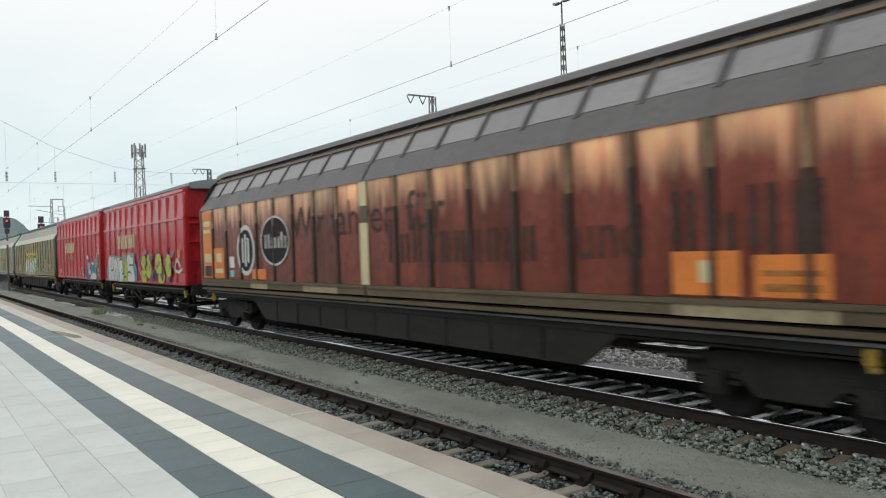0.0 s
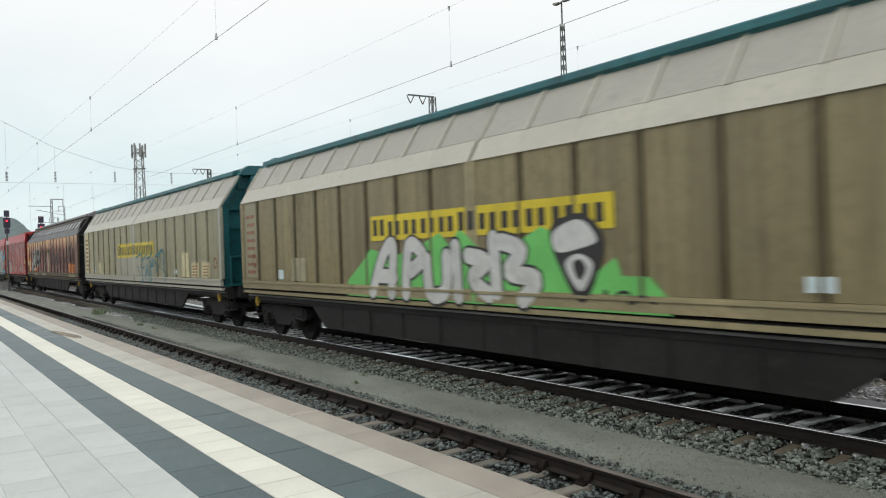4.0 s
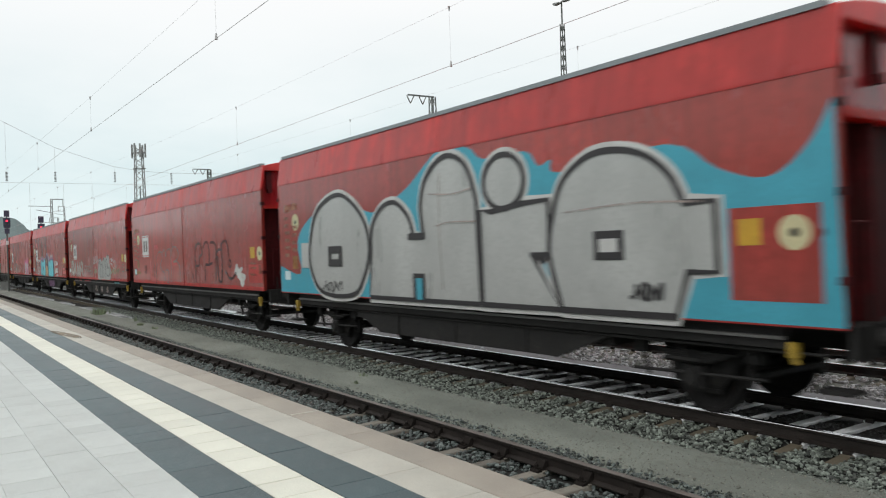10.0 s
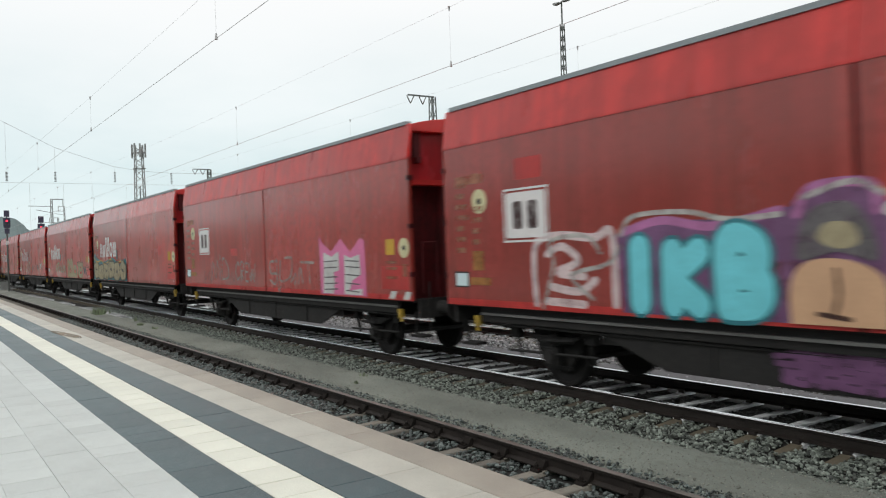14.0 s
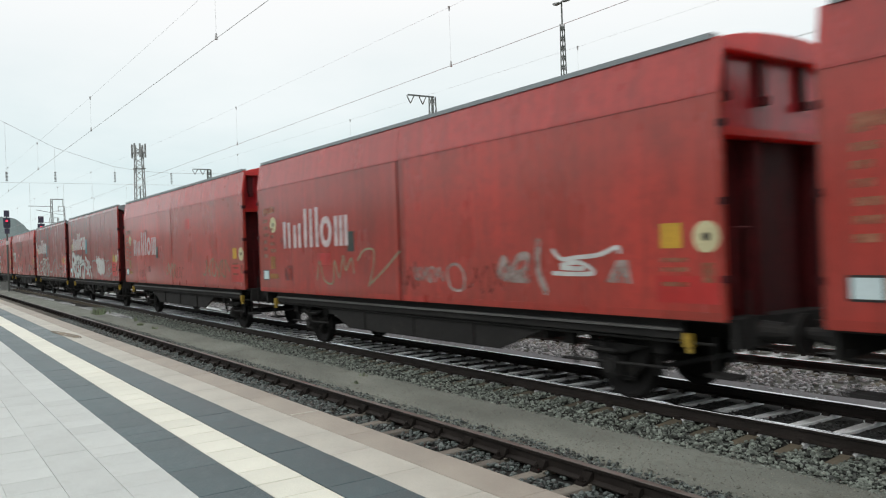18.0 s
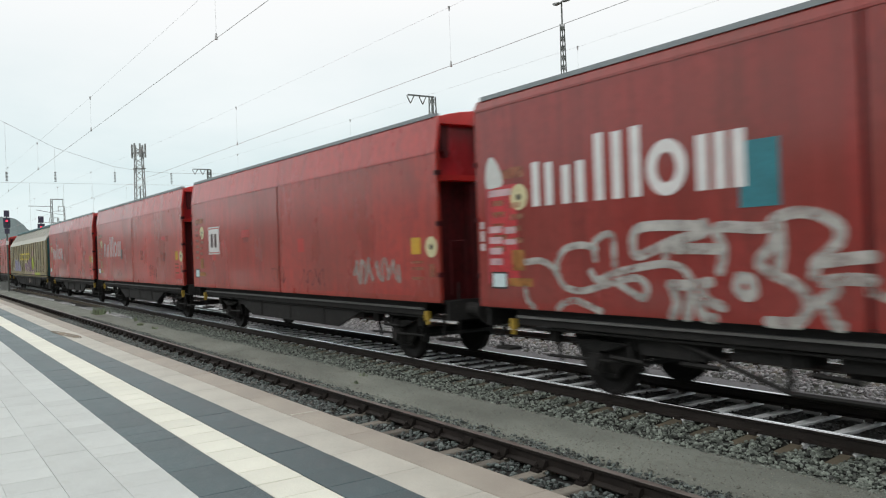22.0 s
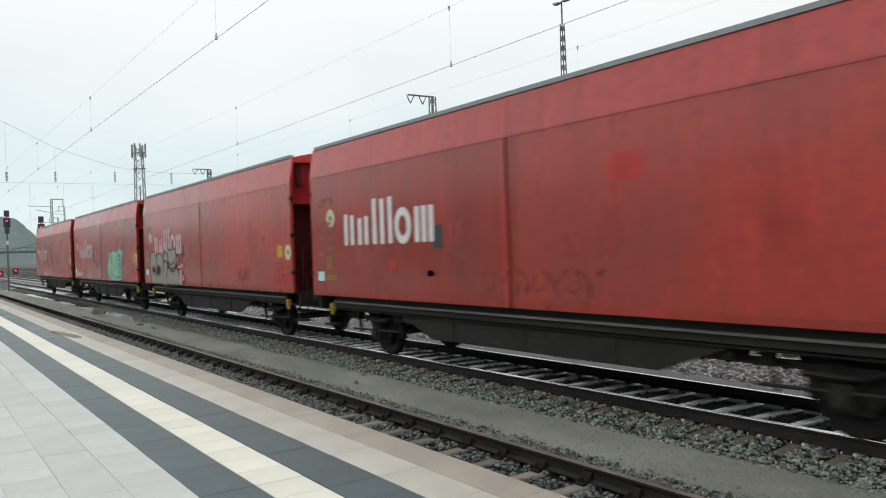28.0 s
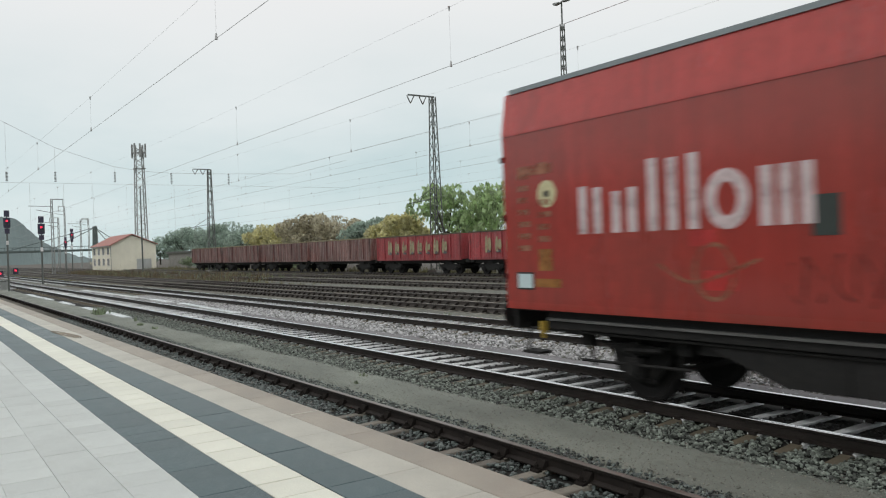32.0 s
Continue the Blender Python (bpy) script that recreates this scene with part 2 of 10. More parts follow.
M = dict(
    slab=mat("grey_slab", (0.575, 0.615, 0.59), 0.42, vary=0.30, size=0.7, fine=140, bump=0.2, dirt=(0.44, 0.46, 0.43), dirt_at=0.53, each=0.08),
    slab_white=mat("cream_tactile_slab", (0.78, 0.79, 0.68), 0.5, vary=0.16, size=1.2, fine=140, bump=0.2, dirt=(0.55, 0.53, 0.44), dirt_at=0.6, each=0.06),
    slab_dark=mat("dark_slab", (0.062, 0.108, 0.117), 0.40, vary=0.40, size=0.5, fine=120, bump=0.2, dirt=(0.12, 0.155, 0.155), dirt_at=0.53, each=0.10, spec=0.35),
    slab_edge=mat("pale_edge_slab", (0.515, 0.505, 0.44), 0.55, vary=0.3, size=1.0, fine=140, bump=0.25, dirt=(0.33, 0.31, 0.265), dirt_at=0.56, each=0.06),
    coping=mat("brown_coping", (0.375, 0.34, 0.285), 0.6, vary=0.34, size=1.0, fine=130, bump=0.3, dirt=(0.24, 0.20, 0.165), dirt_at=0.56, each=0.06),
    stain=mat("brown_slab_stain", (0.24, 0.19, 0.12), 0.6, vary=0.3, size=2, fine=30, bump=0.05, worn=(0.1, 0.45, 0.85)),
    joint=mat("joint_sand", (0.40, 0.40, 0.37), 0.8, vary=0.3, size=2, fine=80),
    joint_dark=mat("dark_joint_sand", (0.055, 0.065, 0.065), 0.8, vary=0.3, size=2, fine=80),
    joint_brown=mat("brown_joint_sand", (0.14, 0.12, 0.09), 0.85, vary=0.3, size=2, fine=80),
    concrete=mat("old_concrete", (0.33, 0.33, 0.31), 0.75, vary=0.3, size=1.0, fine=30, bump=0.3, dirt=(0.16, 0.15, 0.13), dirt_at=0.55),
    ground=mat("yard_gravel", (0.115, 0.105, 0.09), 0.9, vary=0.4, size=0.25, fine=14, bump=0.6, dirt=(0.09, 0.10, 0.05), dirt_at=0.60),
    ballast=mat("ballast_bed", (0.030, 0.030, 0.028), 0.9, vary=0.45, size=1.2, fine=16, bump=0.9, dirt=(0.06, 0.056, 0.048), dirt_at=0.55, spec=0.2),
    # stone_dark: shade beneath the train is put into the stone colour
    stone_dark=mat("shaded_ballast_stone", (0.034, 0.036, 0.035), 0.6, vary=0.3, size=20, fine=120, bump=0.2, island=0.7),
    stone=mat("ballast_stone", (0.185, 0.212, 0.182), 0.6, vary=0.3, size=20, fine=120, bump=0.2, island=0.9),
    stone_wet=mat("wet_green_ballast_stone", (0.105, 0.128, 0.120), 0.45, vary=0.3, size=20, fine=120, bump=0.2, island=0.9),
    strip=mat("smooth_grey_gravel_strip", (0.19, 0.185, 0.19), 0.85, vary=0.25, size=0.7, fine=50, bump=0.6, streak=(0.4, 1, 1)),
    rust_far=mat("rusty_siding_rail", (0.060, 0.050, 0.044), 0.55, 0.1, vary=0.4, size=3, fine=30, bump=0.1),
    roof_flap=mat("dull_grey_beige_flap", (0.36, 0.35, 0.305), 0.45, 0.1, vary=0.14, size=1.0, fine=10, bump=0.1, dirt=(0.27, 0.26, 0.22), dirt_at=0.58, each=0.05),
    cap_grey=mat("grey_ridge_cap", (0.21, 0.20, 0.20), 0.5, 0.1, vary=0.2, size=1.2, fine=10, bump=0.1, dirt=(0.14, 0.13, 0.125), dirt_at=0.58),
    cap_dark=mat("dark_cap_underside", (0.035, 0.03, 0.028), 0.7, vary=0.3, size=1.2, fine=10, bump=0.1),
    khaki_rail=mat("khaki_roof_rail", (0.15, 0.105, 0.06), 0.6, vary=0.35, size=1.6, fine=12, bump=0.1, streak=(0.4, 1, 1)),
    sill_olive=mat("cream_olive_sill", (0.31, 0.265, 0.15), 0.5, vary=0.3, size=1.0, fine=12, bump=0.08, dirt=(0.17, 0.14, 0.08), dirt_at=0.56, streak=(0.4, 1, 1)),
    faded_yellow=mat("faded_yellow_notice", (0.36, 0.15, 0.035), 0.5, vary=0.25, size=5, fine=30, bump=0.02, worn=(0.45, 0.44, 1.0)),
    grit=mat("path_grit", (0.25, 0.25, 0.21), 0.85, vary=0.3, size=20, fine=120, bump=0.1, island=0.55),
    ballast_far=mat("pale_ballast_bed", (0.16, 0.165, 0.145), 0.9, vary=0.4, size=0.8, fine=12, bump=0.9, dirt=(0.085, 0.085, 0.06), dirt_at=0.55, spec=0.2),
    stone_far=mat("pale_ballast_stone", (0.50, 0.50, 0.505), 0.8, vary=0.3, size=20, fine=120, bump=0.2, island=0.5),
    path=mat("cinder_path", (0.226, 0.246, 0.212), 0.85, vary=0.40, size=0.9, fine=75, bump=1.0, dirt=(0.125, 0.132, 0.108), dirt_at=0.57, streak=(0.5, 1, 1)),
    sleeper=mat("wet_concrete_sleeper", (0.72, 0.74, 0.74), 0.17, vary=0.3, size=2.5, fine=40, bump=0.2, dirt=(0.15, 0.14, 0.12), dirt_at=0.58, each=0.3),
    sleeper_end=mat("brown_stained_sleeper_end", (0.135, 0.115, 0.08), 0.75, vary=0.35, size=2.5, fine=40, bump=0.3, dirt=(0.08, 0.07, 0.05), dirt_at=0.55, each=0.3),
    weed_brown=mat("rusty_brown_weed", (0.15, 0.115, 0.065), 0.8, vary=0.3, size=2, fine=9, bump=0, island=0.5),
    beige_clean=mat("cleaned_beige_field", (0.37, 0.36, 0.28), 0.5, vary=0.14, size=0.9, fine=10, bump=0.03, streak=(1, 1, 0.3)),
    sleeper_old=mat("stained_sleeper", (0.23, 0.215, 0.18), 0.75, vary=0.35, size=2.5, fine=40, bump=0.3, dirt=(0.09, 0.075, 0.055), dirt_at=0.52, each=0.35),
    rust=mat("rusty_rail", (0.028, 0.023, 0.020), 0.6, 0.1, vary=0.4, size=3, fine=60, bump=0.2, dirt=(0.045, 0.032, 0.026), dirt_at=0.6, spec=0.3),
    chair=mat("sooty_rail_chair", (0.020, 0.017, 0.015), 0.9, vary=0.4, size=5, fine=60, bump=0.3, spec=0.08),
    shine=mat("polished_rail_head", (0.72, 0.72, 0.73), 0.14, 1.0, vary=0.1, size=2, fine=30, bump=0.03),
    dull=mat("dull_rail_head", (0.165, 0.145, 0.13), 0.42, 0.15, vary=0.3, size=2, fine=30, bump=0.05),
    red=mat("red_wagon_paint", (0.355, 0.046, 0.038), 0.22, vary=0.26, size=0.55, fine=7, bump=0.03, dirt=(0.19, 0.034, 0.025), dirt_at=0.58, streak=(1, 1, 0.35), each=0.13, spec=0.5, coat=0.18, runs=((0.17, 0.034, 0.026), 0.7), grime=((0.19, 0.048, 0.036), 0.5)),
    red_top=mat("red_tarnished_top", (0.39, 0.034, 0.031), 0.34, vary=0.22, size=0.9, fine=2.2, bump=0.5, dirt=(0.44, 0.075, 0.07), dirt_at=0.60, streak=(2.2, 1, 0.5), each=0.06, spec=0.45, runs=((0.24, 0.02, 0.018), 0.5)),
    red_warm=mat("crimson_wagon_paint", (0.385, 0.043, 0.033), 0.23, vary=0.18, size=0.5, fine=6, bump=0.03, dirt=(0.22, 0.029, 0.023), dirt_at=0.56, streak=(1, 1, 0.35), each=0.16, spec=0.5, coat=0.18, runs=((0.19, 0.032, 0.025), 0.5), grime=((0.185, 0.046, 0.033), 0.7)),
    # red_upper: the sky's pinkish sheen is put into the paler base red
    red_upper=mat("sky_paled_upper_red", (0.36, 0.048, 0.042), 0.24, vary=0.18, size=0.5, fine=6, bump=0.03, dirt=(0.22, 0.04, 0.034), dirt_at=0.58, streak=(1, 1, 0.35), each=0.1, coat=0.18, runs=((0.22, 0.04, 0.034), 0.5)),
    red_deep=mat("deep_crimson_wagon_paint", (0.29, 0.036, 0.031), 0.2, vary=0.24, size=0.55, fine=7, bump=0.03, dirt=(0.15, 0.026, 0.022), dirt_at=0.57, streak=(1, 1, 0.35), each=0.06, coat=0.18, runs=((0.13, 0.026, 0.022), 0.7), grime=((0.165, 0.048, 0.036), 0.5)),
    ghost=mat("ghost_of_old_paint", (0.21, 0.045, 0.035), 0.4, vary=0.25, size=2, fine=20, bump=0.02, worn=(0.0, 0.5, 0.7)),
    red_bright=mat("fresh_red_paint", (0.40, 0.024, 0.032), 0.32, vary=0.22, size=0.8, fine=8, bump=0.05, dirt=(0.24, 0.022, 0.025), dirt_at=0.56, streak=(1, 1, 0.35), coat=0.3, runs=((0.17, 0.022, 0.024), 0.75)),
    # red_dark: the shade at the wagon ends is put into this red
    red_dark=mat("shaded_grimy_red", (0.085, 0.009, 0.011), 0.6, vary=0.35, size=1.5, fine=12, bump=0.1, dirt=(0.03, 0.008, 0.008), dirt_at=0.50, streak=(1, 1, 0.3), spec=0.25),
    roof=mat("grey_roof_metal", (0.24, 0.27, 0.28), 0.45, 0.3, vary=0.2, size=1.2, fine=15, bump=0.1),
    black=mat("grimy_underframe", (0.026, 0.0255, 0.025), 0.7, 0.0, vary=0.4, size=2.0, fine=25, bump=0.2, dirt=(0.045, 0.042, 0.038), dirt_at=0.56, spec=0.25),
    sole=mat("worn_sole_bar", (0.20, 0.20, 0.195), 0.40, 0.3, vary=0.4, size=1.6, fine=20, bump=0.1, dirt=(0.05, 0.05, 0.05), dirt_at=0.60, streak=(0.4, 1, 1), spec=0.4),
    wheel=mat("wheel_steel", (0.021, 0.020, 0.020), 0.65, 0.0, vary=0.3, size=5, fine=40, bump=0.1, spec=0.2),
    olive=mat("grimy_olive_panel", (0.235, 0.20, 0.108), 0.5, vary=0.22, size=0.8, fine=8, bump=0.06, dirt=(0.10, 0.085, 0.05), dirt_at=0.57, streak=(1, 1, 0.22), each=0.1, runs=((0.105, 0.085, 0.045), 0.6)),
    beige=mat("dusty_beige_panel", (0.30, 0.285, 0.19), 0.5, vary=0.2, size=0.8, fine=8, bump=0.06, dirt=(0.19, 0.18, 0.11), dirt_at=0.56, streak=(1, 1, 0.22), each=0.1, runs=((0.13, 0.115, 0.07), 0.6)),
    roof_beige=mat("weathered_beige_roof", (0.44, 0.43, 0.36), 0.42, 0.1, vary=0.12, size=1.0, fine=10, bump=0.1, dirt=(0.33, 0.32, 0.26), dirt_at=0.6),
    teal=mat("teal_end_paint", (0.017, 0.125, 0.140), 0.42, vary=0.3, size=1.2, fine=12, bump=0.06, dirt=(0.012, 0.04, 0.04), dirt_at=0.55),
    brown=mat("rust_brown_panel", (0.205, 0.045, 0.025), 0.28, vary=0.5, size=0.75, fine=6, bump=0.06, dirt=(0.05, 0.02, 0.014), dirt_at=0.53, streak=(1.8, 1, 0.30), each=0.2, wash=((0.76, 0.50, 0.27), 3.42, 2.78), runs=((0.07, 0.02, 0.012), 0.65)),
    panel_grey=mat("pale_grey_roof_panel", (0.24, 0.235, 0.24), 0.38, 0.1, vary=0.2, size=1.2, fine=10, bump=0.1, dirt=(0.13, 0.125, 0.12), dirt_at=0.58, each=0.12),
    # olive and beige ribs are darker than their panels to draw their shading
    rib_olive=mat("shaded_olive_rib", (0.13, 0.108, 0.058), 0.5, vary=0.35, size=1.5, fine=10, bump=0.05),
    rib_beige=mat("shaded_beige_rib", (0.22, 0.205, 0.13), 0.5, vary=0.3, size=1.5, fine=10, bump=0.05),
    brown_dark=mat("sooty_grey_roof", (0.10, 0.095, 0.095), 0.5, 0.1, vary=0.25, size=1.2, fine=10, bump=0.1, dirt=(0.12, 0.112, 0.11), dirt_at=0.58, each=0.06),
    rib_tan=mat("tan_worn_rib", (0.33, 0.22, 0.12), 0.5, vary=0.5, size=1.5, fine=10, bump=0.05, dirt=(0.07, 0.04, 0.025), dirt_at=0.53, streak=(1, 1, 0.3)),
    sill=mat("khaki_sill", (0.12, 0.092, 0.052), 0.55, vary=0.35, size=1.4, fine=14, bump=0.1, dirt=(0.06, 0.05, 0.03), dirt_at=0.55, streak=(0.4, 1, 1)),
    # lighter copy for the upper end framing, coloured as lit
    end_lit=mat("lit_grey_end_post", (0.065, 0.068, 0.070), 0.5, vary=0.5, size=1.5, fine=14, bump=0.1, dirt=(0.03, 0.03, 0.03), dirt_at=0.5, streak=(1, 1, 0.4)),
    rib_dirty=mat("sooty_lower_rib", (0.05, 0.027, 0.018), 0.6, vary=0.5, size=1.5, fine=10, bump=0.05, streak=(1, 1, 0.3)),
    end_black=mat("sooty_end", (0.017, 0.0165, 0.0165), 0.7, vary=0.4, size=1.5, fine=14, bump=0.1, dirt=(0.04, 0.037, 0.035), dirt_at=0.6, spec=0.25),
    yellow=mat("yellow_paint", (0.56, 0.32, 0.03), 0.5, vary=0.15, size=4, fine=30, bump=0.03),
    lemon=mat("lemon_yellow_band", (0.68, 0.54, 0.03), 0.45, vary=0.2, size=2, fine=20, bump=0.03, dirt=(0.40, 0.31, 0.05), dirt_at=0.6, streak=(1, 1, 0.3)),
    handle=mat("worn_yellow_handle", (0.46, 0.31, 0.04), 0.6, vary=0.35, size=6, fine=30, bump=0.05, dirt=(0.10, 0.07, 0.02), dirt_at=0.55),
    orange=mat("orange_panel", (0.72, 0.22, 0.040), 0.5, vary=0.16, size=3, fine=30, bump=0.03, dirt=(0.60, 0.30, 0.11), dirt_at=0.60, worn=(0.8, 0.40, 1.0)),
    white=mat("white_lettering", (0.72, 0.70, 0.69), 0.5, vary=0.1, size=4, fine=30, bump=0.02),
    pink_white=mat("faded_white_lettering", (0.66, 0.53, 0.53), 0.5, vary=0.12, size=4, fine=30, bump=0.02, worn=(0.45, 0.42, 1.0)),
    cream=mat("cream_sign", (0.62, 0.56, 0.33), 0.5, vary=0.15, size=5, fine=30, bump=0.02),
    cream_faint=mat("faint_cream_paint", (0.52, 0.36, 0.24), 0.5, vary=0.2, size=5, fine=30, bump=0.02, worn=(0.15, 0.48, 0.85)),
    tan=mat("faded_label", (0.36, 0.14, 0.08), 0.5, vary=0.2, size=5, fine=30, bump=0.02, worn=(0.25, 0.48, 0.95)),
    pale=mat("pale_blue_label", (0.62, 0.75, 0.77), 0.4, vary=0.08, size=5, fine=30, bump=0.02),
    ink=mat("black_ink", (0.025, 0.023, 0.022), 0.5, vary=0.2, size=4, fine=30, bump=0.02),
    soot_ink=mat("faded_dark_lettering", (0.045, 0.025, 0.018), 0.55, vary=0.3, size=4, fine=30, bump=0.02, worn=(0.35, 0.47, 1.0)),
    green_block=mat("dark_green_square", (0.035, 0.045, 0.04), 0.5, vary=0.2, size=4, fine=30, bump=0.02),
    spray_silver=mat("silver_spray", (0.45, 0.465, 0.45), 0.33, 0.1, vary=0.16, size=1.2, fine=20, bump=0.03, dirt=(0.33, 0.33, 0.32), dirt_at=0.6, streak=(1, 1, 0.4)),
    spray_blue=mat("turquoise_spray", (0.06, 0.36, 0.47), 0.5, vary=0.15, size=2, fine=20, bump=0.02),
    spray_cyan=mat("light_cyan_spray", (0.16, 0.62, 0.70), 0.5, vary=0.12, size=2, fine=20, bump=0.02),
    spray_black=mat("black_spray", (0.03, 0.028, 0.03), 0.5, vary=0.2, size=2, fine=20, bump=0.02),
    spray_white=mat("white_spray", (0.60, 0.61, 0.59), 0.5, vary=0.16, size=1.5, fine=20, bump=0.02, worn=(0.72, 0.40, 1.0)),
    spray_pale=mat("pale_grey_spray", (0.50, 0.49, 0.46), 0.5, vary=0.2, size=2, fine=20, bump=0.02, worn=(0.25, 0.46, 0.95)),
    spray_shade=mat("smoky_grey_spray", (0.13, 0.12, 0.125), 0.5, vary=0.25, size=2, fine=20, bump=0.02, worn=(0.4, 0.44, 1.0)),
    spray_clay=mat("clay_grey_spray", (0.30, 0.285, 0.235), 0.5, vary=0.14, size=1.5, fine=20, bump=0.02),
    spray_peach=mat("peach_spray", (0.60, 0.37, 0.22), 0.5, vary=0.12, size=2, fine=20, bump=0.02),
    spray_rose=mat("pale_rose_spray", (0.62, 0.42, 0.45), 0.5, vary=0.15, size=2, fine=20, bump=0.02, worn=(0.5, 0.44, 1.0)),
    spray_orchid=mat("orchid_spray", (0.42, 0.15, 0.33), 0.5, vary=0.2, size=2, fine=20, bump=0.02, worn=(0.55, 0.42, 1.0)),
    spray_lilac=mat("lilac_spray", (0.34, 0.32, 0.50), 0.5, vary=0.15, size=2, fine=20, bump=0.02, worn=(0.5, 0.42, 1.0)),
    orange_faint=mat("faint_orange_spray", (0.50, 0.14, 0.06), 0.5, vary=0.2, size=2, fine=20, bump=0.02, worn=(0.1, 0.5, 0.85)),
    spray_pink=mat("pink_spray", (0.66, 0.17, 0.34), 0.5, vary=0.15, size=2, fine=20, bump=0.02),
    spray_lime=mat("lime_spray", (0.42, 0.52, 0.05), 0.5, vary=0.15, size=2, fine=20, bump=0.02),
    spray_green=mat("green_spray", (0.16, 0.56, 0.14), 0.5, vary=0.15, size=2, fine=20, bump=0.02),
    spray_violet=mat("violet_spray", (0.17, 0.075, 0.17), 0.5, vary=0.3, size=2, fine=20, bump=0.02, worn=(0.55, 0.42, 1.0)),
    spray_teal=mat("sea_green_spray", (0.17, 0.53, 0.46), 0.5, vary=0.2, size=3, fine=20, bump=0.02),
    spray_khaki=mat("khaki_spray", (0.36, 0.31, 0.19), 0.5, vary=0.2, size=2, fine=20, bump=0.02, worn=(0.5, 0.42, 1.0)),
    spray_grey=mat("grey_spray", (0.42, 0.35, 0.32), 0.5, vary=0.25, size=2, fine=20, bump=0.02, worn=(0.2, 0.47, 0.95)),
    spray_dark=mat("dark_red_spray", (0.05, 0.018, 0.018), 0.5, vary=0.2, size=2, fine=20, bump=0.02, worn=(0.45, 0.45, 0.95)),
    spray_petrol=mat("petrol_spray", (0.03, 0.19, 0.23), 0.5, vary=0.25, size=2, fine=20, bump=0.02),
    steel=mat("galvanised_lattice", (0.30, 0.31, 0.30), 0.5, 0.3, vary=0.2, size=1.5, fine=20, bump=0.05),
    mast=mat("grey_green_mast", (0.115, 0.125, 0.115), 0.55, 0.1, vary=0.25, size=1.5, fine=20, bump=0.05),
    wire=mat("contact_wire", (0.42, 0.42, 0.415), 0.5, 0.3, vary=0.2, size=1, fine=10, bump=0),
    insulator=mat("brown_insulator", (0.05, 0.035, 0.03), 0.25, vary=0.2, size=6, fine=30, bump=0),
    signal=mat("signal_black", (0.04, 0.034, 0.065), 0.4, vary=0.2, size=4, fine=30, bump=0.03),
    lamp_red=glow("red_signal_light", (1.0, 0.03, 0.07), 1.8),
    plaster=mat("yellow_plaster", (0.80, 0.77, 0.64), 0.8, vary=0.12, size=0.4, fine=8, bump=0.1, dirt=(0.38, 0.34, 0.22), dirt_at=0.62),
    tile_roof=mat("red_roof_tiles", (0.40, 0.18, 0.15), 0.7, vary=0.25, size=0.6, fine=5, bump=0.3),
    pane=mat("window_glass", (0.10, 0.12, 0.13), 0.12, vary=0.1, size=1, fine=5, bump=0),
    rust_wagon=mat("rusty_open_wagon", (0.165, 0.078, 0.068), 0.6, vary=0.5, size=0.8, fine=6, bump=0.1, dirt=(0.075, 0.05, 0.048), dirt_at=0.52, streak=(1, 1, 0.3), each=0.35, runs=((0.40, 0.35, 0.33), 0.8)),
    rust_wagon_red=mat("red_open_wagon", (0.27, 0.05, 0.055), 0.55, vary=0.3, size=0.8, fine=6, bump=0.1, dirt=(0.15, 0.06, 0.06), dirt_at=0.54, streak=(1, 1, 0.3), each=0.15, runs=((0.34, 0.18, 0.18), 0.5)),
    leaf=mat("green_leaf", (0.115, 0.145, 0.085), 0.6, vary=0.3, size=0.5, fine=4, bump=0, island=0.45, thin=True),
    # leaf_far: a paler, bluer copy of leaf with distance haze mixed in
    leaf_far=mat("haze_paled_green_leaf", (0.20, 0.25, 0.21), 0.7, vary=0.25, size=0.5, fine=4, bump=0, island=0.4, thin=True),
    leaf_big=mat("large_green_leaf", (0.20, 0.27, 0.13), 0.5, vary=0.3, size=0.5, fine=4, bump=0, island=0.45, thin=True),
    # yellow and rusty leaves are lightened for haze as well
    leaf_yellow=mat("yellow_leaf", (0.33, 0.315, 0.17), 0.6, vary=0.25, size=0.5, fine=4, bump=0, island=0.35, thin=True),
    leaf_rust=mat("autumn_leaf", (0.27, 0.25, 0.18), 0.6, vary=0.3, size=0.5, fine=4, bump=0, island=0.4, thin=True),
    bark=mat("bark", (0.07, 0.06, 0.05), 0.85, vary=0.3, size=3, fine=20, bump=0.4),
    weed=mat("dry_weed", (0.16, 0.15, 0.075), 0.8, vary=0.3, size=2, fine=9, bump=0, island=0.5),
    # distance haze is put into the hill's grey-blue base colour
    hill=mat("haze_tinted_hill", (0.165, 0.21, 0.21), 0.95, vary=0.12, size=0.02, fine=0.15, bump=0),
    bridge=mat("dark_bridge_steel", (0.10, 0.125, 0.12), 0.7, vary=0.2, size=0.5, fine=5, bump=0.05),
)


# ---------------------------------------------------------------- mesh helpers
def part(name, bm, material, parent=None, label="", smooth=False, at=None):
    me = bpy.data.meshes.new(name)
    bmesh.ops.recalc_face_normals(bm, faces=bm.faces)
    bm.to_mesh(me)
    bm.free()
    me.materials.append(M[material] if isinstance(material, str) else material)
    if smooth:
        me.polygons.foreach_set("use_smooth", [True] * len(me.polygons))
    ob = new(name, me)
    if at is not None:
        ob.matrix_basis = at
    if parent is not None:
        ob.parent = parent
    if label:
        tagged(ob, label)
    return ob


def shared(name, me, parent, m):
    ob = new(name, me)
    ob.parent = parent
    ob.matrix_basis = m
    return ob


